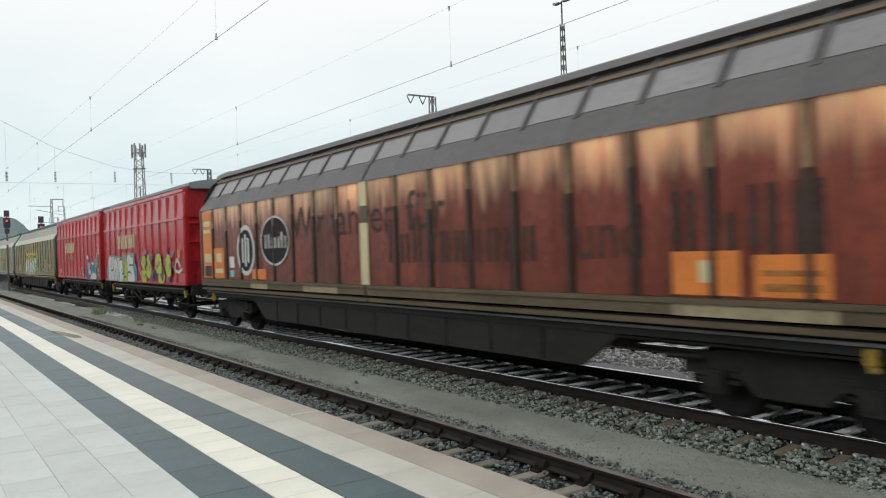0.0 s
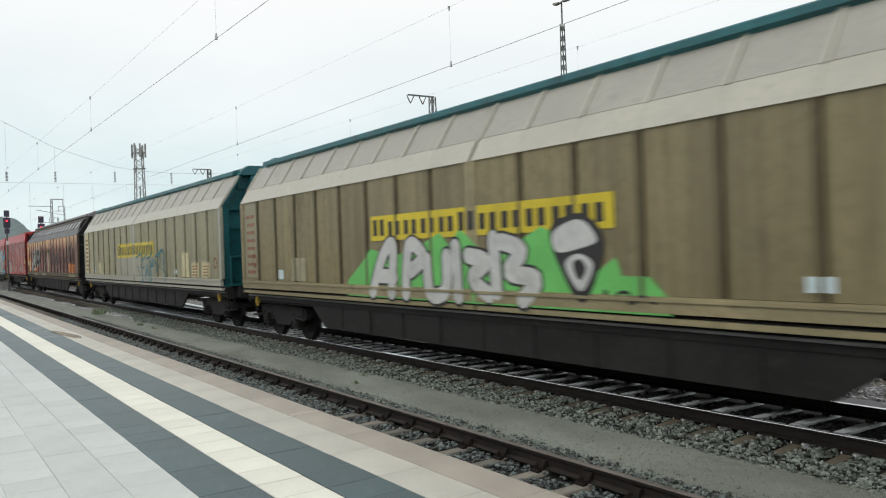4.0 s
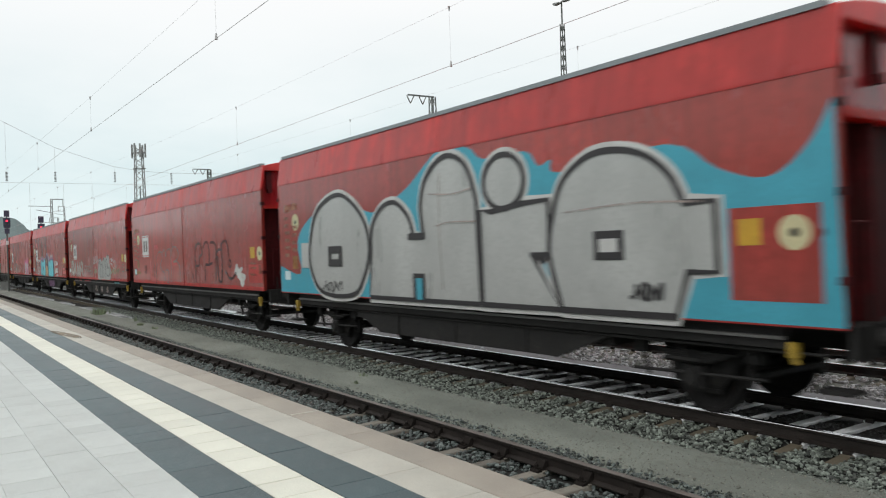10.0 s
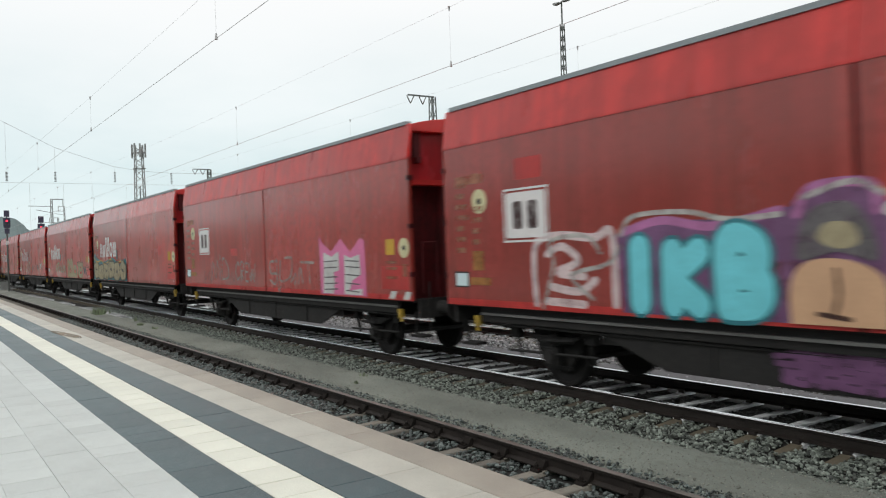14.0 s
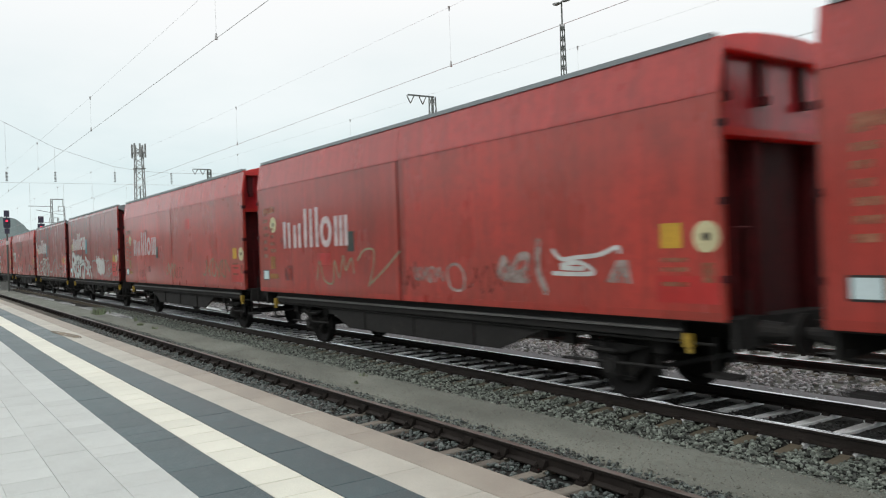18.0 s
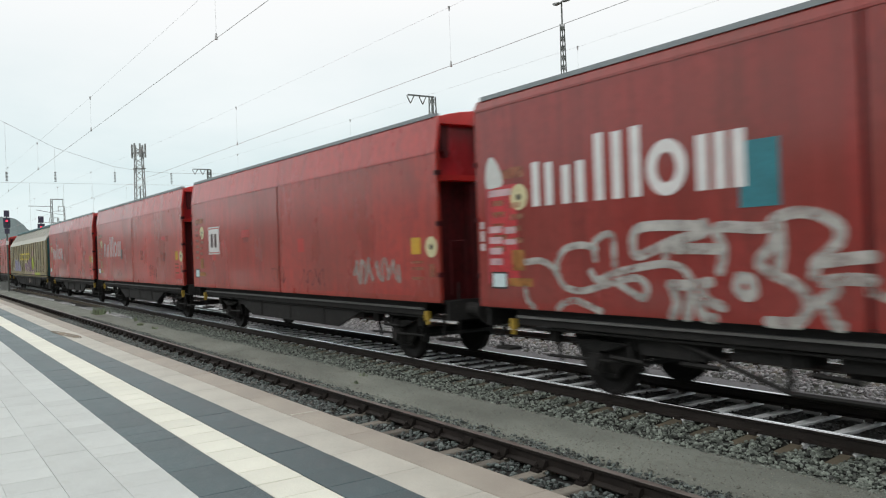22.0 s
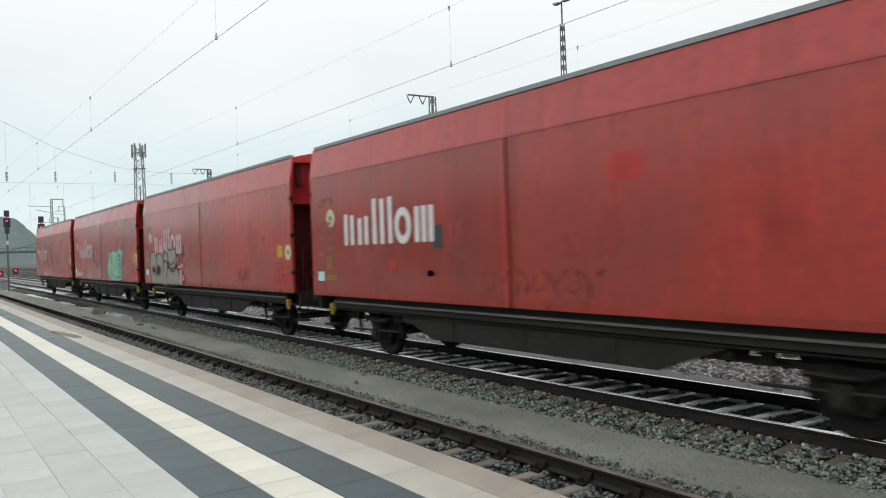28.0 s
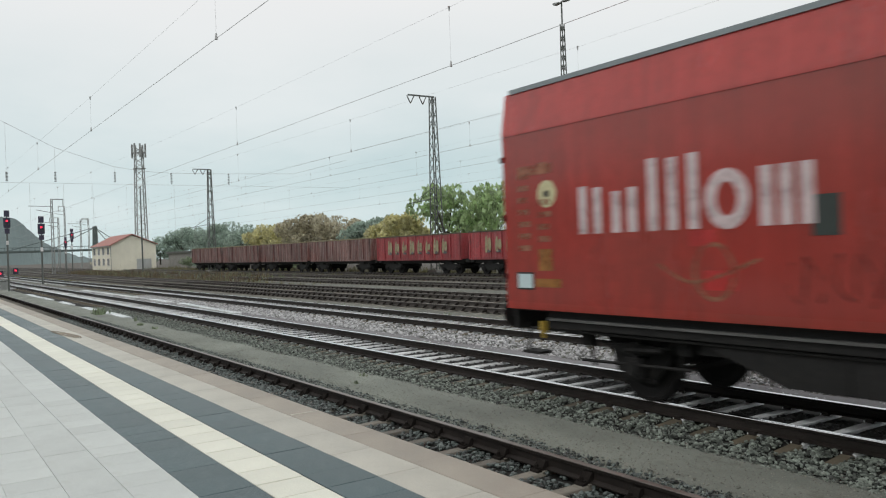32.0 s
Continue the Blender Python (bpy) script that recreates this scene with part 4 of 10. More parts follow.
def bogie_mesh():
    """A pressed-steel bogie frame with its axle boxes and springs; its zero is its middle at axle height."""
    bm = BM()
    for s in (-1, 1):
        prism(bm, [(-1.38, 0.05), (-1.38, 0.30), (-0.55, 0.36), (0.55, 0.36), (1.38, 0.30), (1.38, 0.05), (0.60, 0.05), (0.40, -0.14), (-0.40, -0.14), (-0.60, 0.05)], s * 0.94, s * 1.06, "y")
        for d in (-0.9, 0.9):
            box(bm, d - 0.13, d + 0.13, s * 1.02 - 0.12, s * 1.02 + 0.12, -0.15, 0.12)
            tube(bm, (d, s * 1.10, 0), (d, s * 1.17, 0), 0.10, 12)
            for q in (-0.22, 0.22):
                for c in range(3):
                    tube(bm, (d + q, s * 1.02, -0.04 + c * 0.08), (d + q, s * 1.02, 0.01 + c * 0.08), 0.07, 10)
        for d in (-1.42, -0.42, 0.42, 1.42):
            box(bm, d - 0.03, d + 0.03, s * 0.75 - 0.05, s * 0.75 + 0.05, -0.12, 0.2)
        box(bm, -0.35, 0.35, s * 0.95 - 0.2, s * 0.95 + 0.2, 0.36, 0.52)
    box(bm, -0.3, 0.3, -0.95, 0.95, 0.05, 0.32)
    for d in (-1.36, 1.36):
        box(bm, d - 0.06, d + 0.06, -0.95, 0.95, 0.1, 0.26)
    return mesh_of(bm, "bogie", "black")


BOGIE = bogie_mesh()


def buffer_mesh():
    bm = BM()
    tube(bm, (0, 0, 0), (0.30, 0, 0), 0.12, 14, 0.10)
    tube(bm, (0.30, 0, 0), (0.46, 0, 0), 0.075, 12)
    tube(bm, (0.46, 0, 0), (0.49, 0, 0), 0.22, 18)
    box(bm, -0.02, 0.01, -0.17, 0.17, -0.17, 0.17)
    return mesh_of(bm, "buffer", "black")


BUFFER = buffer_mesh()


def chassis(w, L, gap, long_, truss):
    """Underframe, running gear, buffers and couplings under a wagon of body length L, whose middle is the zero."""
    h = L / 2
    reach = gap / 2
    inset = 0.05 if long_ else 0.70
    for s in (-1, 1):      # sole bars as channels
        part("sole_bar", prism(BM(), [(s * 1.30, 1.17), (s * 1.30, 0.92), (s * 1.20, 0.92), (s * 1.20, 0.95), (s * 1.275, 0.95), (s * 1.275, 1.14), (s * 1.20, 1.14), (s * 1.20, 1.17)], -h + inset, h - inset), "black", w)
    for x in (-h * 0.5, 0, h * 0.5):
        part("cross_member", box(BM(), x - 0.08, x + 0.08, -1.2, 1.2, 0.96, 1.14), "black", w)
    part("centre_sill", box(BM(), -h + 0.1, h - 0.1, -0.16, 0.16, 0.80, 1.14), "black", w)
    # boxes, pipes and rods that hang below the floor
    rnd = random.Random(int(L * 10))
    for i in range(5):
        x = (-0.5 + (i + 0.5) / 5) * (L - 5.5)
        d = rnd.uniform(0.25, 0.5)
        part("equipment_box", box(BM(), x - d, x + d, -1.14, -0.75, 0.70 + rnd.uniform(-0.08, 0.1), 0.98), "black", w)
    for i in range(6):
        x = (-0.5 + (i + 0.5) / 6) * (L - 3.0) + rnd.uniform(-0.4, 0.4)
        bm = BM()
        z = rnd.uniform(0.52, 0.72)
        bar(bm, (x, -1.16, 1.0), (x + rnd.uniform(-0.2, 0.2), -1.14, z), 0.04)
        bar(bm, (x - 0.25, -1.14, z), (x + 0.3, -1.14, z + rnd.uniform(-0.04, 0.04)), 0.045)
        part("brake_rod", bm, "black", w)
    part("brake_pipe", tube(BM(), (-h + 0.3, -1.24, 0.88), (h - 0.3, -1.24, 0.88), 0.02, 6), "black", w)
    for s in (-1, 1):
        x0, x1 = sorted((s * (h - 0.05), s * (h + 0.02)))
        part("headstock", box(BM(), x0, x1, -1.30, 1.30, 0.86, 1.19), "black", w)
        part("draw_hook", box(BM(), min(s * h, s * (h + reach)), max(s * h, s * (h + reach)), -0.05, 0.05, 0.98, 1.10), "black", w)
        bm = tube(BM(), (s * h, 0.35, 1.0), (s * (h + reach * 0.6), 0.30, 0.62), 0.025, 6)
        tube(bm, (s * (h + reach * 0.6), 0.30, 0.62), (s * (h + reach), 0.2, 0.62), 0.025, 6)
        part("brake_hose", bm, "black", w)
        for y in (-1.12, 1.12):
            part("hand_rail", tube(BM(), (s * (h + 0.06), y, 0.62), (s * (h + 0.06), y, 1.5), 0.014, 6), "black", w)
            part("corner_step", box(BM(), s * (h - 0.25) - 0.2, s * (h - 0.25) + 0.2, y - 0.12, y + 0.12, 0.50, 0.54), "black", w)
            part("step_hanger", box(BM(), s * (h - 0.25) - 0.17, s * (h - 0.25) - 0.14, y - 0.02, y + 0.02, 0.54, 0.95), "black", w)
    for s in (-1, 1):
        bm = BM()
        box(bm, -h + inset + 0.03, h - inset - 0.03, min(s * 1.30, s * 1.345), max(s * 1.30, s * 1.345), 1.02, 1.055)
        part("guide_rail", bm, "sole", w, "worn grey sliding-door guide rail")
    floor_ = BM()
    box(floor_, -h + 0.05, h - 0.05, -1.38, 1.38, 1.14, 1.19)
    part("floor_plate", floor_, "black", w)
    for s in (-1, 1):
        for y in (-0.88, 0.88):
            b = shared("buffer", BUFFER, w, pose(s * (h + max(0.0, reach - 0.50)), y, 1.04, 0, 0, 0 if s > 0 else 180))
        for y in (-0.88, 0.88):
            part("buffer_block", box(BM(), min(s * h, s * (h + max(0.02, reach - 0.5))), max(s * h, s * (h + max(0.02, reach - 0.5))), y - 0.14, y + 0.14, 0.90, 1.18), "black", w)
    if long_:
        for s in (-1, 1):
            b = shared("bogie", BOGIE, w, pose(s * (h - 1.62), 0, WHEEL_R))
            for d in (-0.9, 0.9):
                ws = shared("wheelset", WHEELSET, b, pose(0, 0, 0))
                ws.matrix_parent_inverse = pose(d, 0, 0)
        q = h - 3.75
        for s in (-1, 1):
            bm = prism(BM(), [(-q, 1.05), (q, 1.05), (q - 0.12, 0.86), (q - 0.75, 0.44), (-q + 0.75, 0.44), (-q + 0.12, 0.86)], s * 1.22, s * 1.28, "y")
            for k in range(-4, 5):
                box(bm, k * q * 0.19 - 0.02, k * q * 0.19 + 0.02, min(s * 1.28, s * 1.30), max(s * 1.28, s * 1.30), 0.46, 1.0)
            part("side_girder", bm, "black", w, "deep black fish-belly girder")
    else:
        for s in (-1, 1):
            g = shared("running_gear", GEAR, w, pose(s * (h - 2.05), 0, WHEEL_R))
            shared("wheelset", WHEELSET, g, pose(0, 0, 0))
        q = h - 3.1
        for s in (-1, 1):
            bm = BM()
            if truss:
                for a, b in (((-q, 1.0), (-q * 0.35, 0.44)), ((-q * 0.35, 0.44), (q * 0.35, 0.44)), ((q * 0.35, 0.44), (q, 1.0))):
                    tube(bm, (a[0], s * 1.18, a[1]), (b[0], s * 1.18, b[1]), 0.028, 6)
                for x in (-q * 0.35, q * 0.35):
                    bar(bm, (x, s * 1.18, 0.44), (x, s * 1.18, 0.95), 0.07)
                box(bm, -q * 0.2, q * 0.05, s * 0.6 - 0.25, s * 0.6 + 0.25, 0.6, 0.95)
                tube(bm, (q * 0.45, s * 0.7, 0.75), (q * 0.8, s * 0.7, 0.75), 0.16, 12)
                part("truss_rod", bm, "black", w)
            else:
                prism(bm, [(-q, 1.0), (q, 1.0), (q - 0.15, 0.86), (q - 1.15, 0.50), (-q + 1.15, 0.50), (-q + 0.15, 0.86)], s * 1.16, s * 1.22, "y")
                for k in (-0.5, 0, 0.5):
                    box(bm, k * q - 0.03, k * q + 0.03, min(s * 1.22, s * 1.245), max(s * 1.22, s * 1.245), 0.52, 0.95)
                part("side_girder", bm, "black", w, "black trapezoid side girder")
    for s in (-1, 1):      # yellow brake handles at both ends of both sides
        for e in (-1, 1):
            bm = BM()
            box(bm, e * (h - 0.62) - 0.045, e * (h - 0.62) + 0.045, min(s * 1.27, s * 1.35), max(s * 1.27, s * 1.35), 0.84, 1.0)
            bar(bm, (e * (h - 0.62), s * 1.31, 0.84), (e * (h - 0.60), s * 1.31, 0.77), 0.06)
            part("brake_handle", bm, "handle", w, "yellow brake handle")


def smooth_wagon(L=13.5, gap=1.1, truss=False):
    """Red two-axle wagon with two smooth sliding walls a side and a low arched roof."""
    w = empty("freight_wagon", "", "freight wagon")
    h = L / 2
    chassis(w, L, gap, False, truss)
    zk, z1 = (3.70, 4.295) if not truss else (4.17, 4.31)
    yt = HALF - (0.08 if not truss else 0.05)
    for s in (-1, 1):
        for a, b in ((-h, -0.035), (0.035, h)):
            wall = part("sliding_wall", prism(BM(), [(s * HALF, 1.20), (s * HALF, zk), (s * (HALF - 0.06), zk), (s * (HALF - 0.06), 1.20)], a, b), "red_deep" if truss else "red", w)
            bm = prism(BM(), [(s * (HALF + 0.012), zk - 0.03), (s * (HALF + 0.012), zk + 0.004), (s * yt, z1), (s * (yt - 0.05), z1), (s * (HALF - 0.05), zk - 0.03)], min(a, 0.006) if a < 0 else 0.006, b if b > 0 else -0.006)
            part("upper_wall", bm, "red_deep" if truss else "red_top", wall, "red inclined upper wall")
            bm = box(BM(), a + 0.01, b - 0.01, min(s * (HALF + 0.0022), s * (HALF - 0.05)), max(s * (HALF + 0.0022), s * (HALF - 0.05)), 1.17, 1.27)
            part("bottom_rail", bm, "red_deep" if truss else "red_top", wall)
            for x in (a + 0.03, b - 0.03):
                bm = BM()
                wide = 0.03
                if abs(x) < 1:
                    x, wide = math.copysign(0.115, x), 0.08
                box(bm, x - wide, x + wide, min(s * (HALF - 0.01), s * (HALF + 0.004)), max(s * (HALF - 0.01), s * (HALF + 0.004)), 1.275, zk - 0.035)
                part("wall_edge", bm, "red_deep" if truss else "red", wall)
            for i in range(3):   # catches on the outer end
                x = a + 0.0 if a < -1 else b
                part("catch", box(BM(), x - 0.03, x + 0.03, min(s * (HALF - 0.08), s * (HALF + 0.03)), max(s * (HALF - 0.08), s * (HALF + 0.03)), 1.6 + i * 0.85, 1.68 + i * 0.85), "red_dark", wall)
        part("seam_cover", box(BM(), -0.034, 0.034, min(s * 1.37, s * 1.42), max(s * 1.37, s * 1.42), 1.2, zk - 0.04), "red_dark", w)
        bm = box(BM(), -h + 0.12, h - 0.12, min(s * (yt - 0.10), s * (yt + 0.025)), max(s * (yt - 0.10), s * (yt + 0.025)), z1 - 0.01, z1 + 0.055)
        part("gutter", bm, "roof", w, "grey metal roof gutter")
    bm = BM()
    arc = [(yt * math.sin(radians(a)) / math.sin(radians(60)), z1 - 0.02 + 0.17 * (math.cos(radians(a)) - 0.5) * 2) for a in range(-60, 61, 12)]
    prism(bm, arc + [(yt, z1 - 0.1), (-yt, z1 - 0.1)], -h + 0.06, h - 0.06)
    part("roof", bm, "roof" if truss else "red_top", w)
    for e in (-1, 1):
        x = e * (h - 0.30)
        bm = BM()
        prism(bm, [(-1.36, 1.19), (1.36, 1.19), (1.36, zk - 0.05), (yt - 0.08, z1 - 0.1), (0.08 - yt, z1 - 0.1), (-1.36, zk - 0.05)], x - 0.025, x + 0.025)
        # end wall coloured dark for shade, its upper plates bright as if lit
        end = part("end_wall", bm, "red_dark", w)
        if truss:      # open framing of posts, ledges and gussets below a deep grey gable
            for y in (-1.28, -0.42, 0.42, 1.28):
                part("end_post", box(BM(), min(x, x + e * 0.2), max(x, x + e * 0.2), y - 0.06, y + 0.06, 1.19, z1 - 0.2), "red_bright" if abs(y) < 1 else "red_dark", end, "red end post")
            for z, y0, y1 in ((1.73, -1.2, 1.2), (2.27, -1.2, 1.2), (2.80, -1.2, 1.2), (3.43, -1.2, 1.2)):
                part("end_ledge", box(BM(), min(x, x + e * 0.24), max(x, x + e * 0.24), y0, y1, z - 0.02, z + 0.02), "red_dark", end, "narrow ledge across the end wall")
            for y0, y1 in ((-1.2, -0.5), (-0.34, 0.34), (0.5, 1.2)):
                part("end_panel", box(BM(), min(x + e * 0.026, x + e * 0.07), max(x + e * 0.026, x + e * 0.07), y0, y1, 3.48, 3.98), "red_bright", end, "brighter red upper panel")
            for d in (-1, 1):
                part("gusset", bar(BM(), (x + e * 0.13, d * 1.26, 3.34), (x + e * 0.13, d * 0.44, 2.30), 0.10), "red_bright", end)
            bm = prism(BM(), arc + [(yt + 0.02, z1 - 0.10), (yt * 0.8, z1 - 0.24), (-yt * 0.8, z1 - 0.24), (-yt - 0.02, z1 - 0.10)], min(x - e * 0.1, e * (h + 0.01)), max(x - e * 0.1, e * (h + 0.01)))
            part("end_gable", bm, "roof", end, "grey sheet-metal gable of the roof")
        else:
            for y in (-0.62, 0.62):
                part("end_post", box(BM(), min(x, x + e * 0.2), max(x, x + e * 0.2), y - 0.06, y + 0.06, 1.19, 3.2), "red_dark", end, "dark red end post with shade in its colour")
            part("end_head", box(BM(), min(x + e * 0.03, x + e * 0.09), max(x + e * 0.03, x + e * 0.09), -1.30, 1.30, 3.32, z1 - 0.12), "red_bright", end, "red plated head of the end wall, coloured as lit")
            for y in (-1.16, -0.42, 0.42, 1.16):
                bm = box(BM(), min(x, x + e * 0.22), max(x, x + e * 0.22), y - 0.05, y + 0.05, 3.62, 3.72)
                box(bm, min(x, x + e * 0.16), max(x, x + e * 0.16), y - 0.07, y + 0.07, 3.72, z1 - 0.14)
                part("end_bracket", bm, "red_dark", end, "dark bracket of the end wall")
            bm = BM()
            for y in (-1.33, 1.33):
                box(bm, min(x, x + e * 0.08), max(x, x + e * 0.08), y - 0.04, y + 0.04, 1.19, zk - 0.06)
            box(bm, min(x, x + e * 0.28), max(x, x + e * 0.28), -1.36, 1.36, 3.22, 3.31)
            prism(bm, arc + [(yt, z1 - 0.12), (-yt, z1 - 0.12)], min(x, e * (h - 0.02)), max(x, e * (h - 0.02)))
            part("end_frame", bm, "red_top", end)
        bm = BM()
        for y in (-1.15, -0.85):
            tube(bm, (x + e * 0.22, y, 1.3), (x + e * 0.22, y, 2.2), 0.016, 6)
        tube(bm, (x + e * 0.22, -1.15, 2.2), (x + e * 0.22, -0.85, 2.2), 0.016, 6)
        part("grab_rail", bm, "red_dark", end)
    return w


def ribbed_wagon(L=12.0, gap=1.15):
    """Older red two-axle wagon with pressed ribs, a waist rail and a dark roof."""
    w = empty("freight_wagon", "", "freight wagon")
    h = L / 2
    chassis(w, L, gap, False, True)
    for s in (-1, 1):
        for a, b in ((-h, -0.03), (0.03, h)):
            wall = part("sliding_wall", prism(BM(), [(s * HALF, 1.19), (s * HALF, 3.34), (s * (HALF - 0.05), 4.24), (s * (HALF - 0.11), 4.24), (s * (HALF - 0.06), 3.34), (s * (HALF - 0.06), 1.19)], a, b), "red_bright", w)
            for i in range(7):
                x = a + (b - a) * i / 6
                x = min(max(x, a + 0.04), b - 0.04)
                bm = BM()
                prism(bm, [(x - 0.045, s * HALF), (x - 0.02, s * (HALF + 0.045)), (x + 0.02, s * (HALF + 0.045)), (x + 0.045, s * HALF)], 1.22, 3.30, "z")
                prism(bm, [(x - 0.04, s * (HALF - 0.05)), (x - 0.02, s * (HALF + 0.03)), (x + 0.02, s * (HALF + 0.03)), (x + 0.04, s * (HALF - 0.05))], 3.36, 4.10, "z")
                part("rib", bm, "red_bright", wall)
            for nm, inner, outer, z0, z1 in (("waist_rail", 0.02, 0.06, 3.29, 3.37), ("bottom_rail", 0.02, 0.04, 1.17, 1.27), ("top_rail", 0.06, 0.02, 4.16, 4.26)):
                part(nm, box(BM(), a, b, min(s * (HALF - inner), s * (HALF + outer)), max(s * (HALF - inner), s * (HALF + outer)), z0, z1), "red_bright", wall)
    bm = BM()
    arc = [(1.30 * math.sin(radians(a)) / math.sin(radians(60)), 4.43 + 0.14 * (math.cos(radians(a)) - 0.5) * 2) for a in range(-60, 61, 12)]
    prism(bm, arc + [(1.30, 4.34), (1.22, 4.25), (-1.22, 4.25), (-1.30, 4.34)], -h + 0.30, h + 0.1)
    part("roof", bm, "roof", w, "dark grey-green roof with a deep edge")
    for e in (-1, 1):
        x = e * (h - 0.22)
        end = part("end_wall", box(BM(), x - 0.025, x + 0.025, -1.37, 1.37, 1.19, 4.3), "red_bright", w)
        bm = BM()
        for y in (-0.48, 0.48):
            box(bm, min(x, x + e * 0.24), max(x, x + e * 0.24), y - 0.1, y + 0.1, 1.19, 4.3)
        for y in (-1.34, 1.34):
            box(bm, min(x, x + e * 0.16), max(x, x + e * 0.16), y - 0.06, y + 0.06, 1.19, 4.28)
        for z in (1.95, 2.55, 3.15):
            box(bm, min(x, x + e * 0.14), max(x, x + e * 0.14), -1.34, 1.34, z, z + 0.06)
        for y in (-1.05, 1.05):
            box(bm, min(x, x + e * 0.1), max(x, x + e * 0.1), y - 0.3, y + 0.3, 3.35, 4.28)
        part("end_frame", bm, "red_bright", end)
    return w


def closed_end(w, e, h, cap):
    """Flush sooty end of a brown wagon: arched outline, two leaning posts, thin rails and a short hood."""
    x = e * (h - 0.09)

    def out(a, b):
        return min(x + e * a, x + e * b), max(x + e * a, x + e * b)
    arch = [(1.39, 1.19), (1.41, 2.4), (1.41, 3.0), (1.40, 3.40), (1.34, 3.72), (1.23, 3.98), (1.08, 4.20), (0.86, 4.37)]
    end = part("end_wall", prism(BM(), arch + [(-y, z) for y, z in arch[::-1]], *out(-0.04, 0.03)), "end_black", w, "sooty black end wall with an arched top")
    part("end_backing", prism(BM(), [(-1.30, 1.19), (1.30, 1.19), (1.30, 3.4), (0.8, 4.3), (-0.8, 4.3), (-1.30, 3.4)], *out(-0.30, -0.05)), "end_black", end)
    # upper posts and rails are greyed as if lit, lower ones stay black
    for s in (-1, 1):
        part("end_post", prism(BM(), [(s * 0.66 - 0.08, 1.19), (s * 0.66 + 0.08, 1.19), (s * 0.60 + 0.08, 2.95), (s * 0.60 - 0.08, 2.95)], *out(0.03, 0.10)), "end_black", end)
        part("end_post", prism(BM(), [(s * 0.60 - 0.09, 2.955), (s * 0.60 + 0.09, 2.955), (s * 0.36 + 0.09, 4.36), (s * 0.36 - 0.09, 4.36)], *out(0.03, 0.12)), "end_lit", end, "leaning post in a lit grey")
    part("post_head", prism(BM(), [(-0.27, 4.16), (0.27, 4.16), (0.27, 4.365), (-0.27, 4.365)], *out(0.03, 0.10)), "end_lit", end)
    for z in (1.42, 2.10, 2.90, 3.42):
        part("end_rail", box(BM(), *out(0.03, 0.14), -1.34, 1.34, z - 0.02, z + 0.02), "end_lit" if z > 2.5 else "end_black", end)
    part("walkway", box(BM(), *out(0.03, 0.34), -1.2, 1.2, 1.22, 1.27), "end_black", end)
    bm = BM()
    for y in (-1.2, -0.75):
        tube(bm, (x + e * 0.22, y, 1.25), (x + e * 0.22, y, 2.05), 0.018, 6)
    tube(bm, (x + e * 0.22, -1.2, 2.05), (x + e * 0.22, -0.75, 2.05), 0.018, 6)
    part("grab_rail", bm, "end_black", end)
    part("end_cap", prism(BM(), [(-0.86, 4.376), (-0.84, 4.50), (-0.58, 4.635), (0.58, 4.635), (0.84, 4.50), (0.86, 4.376)], *out(-0.185, 0.24)), cap, end)


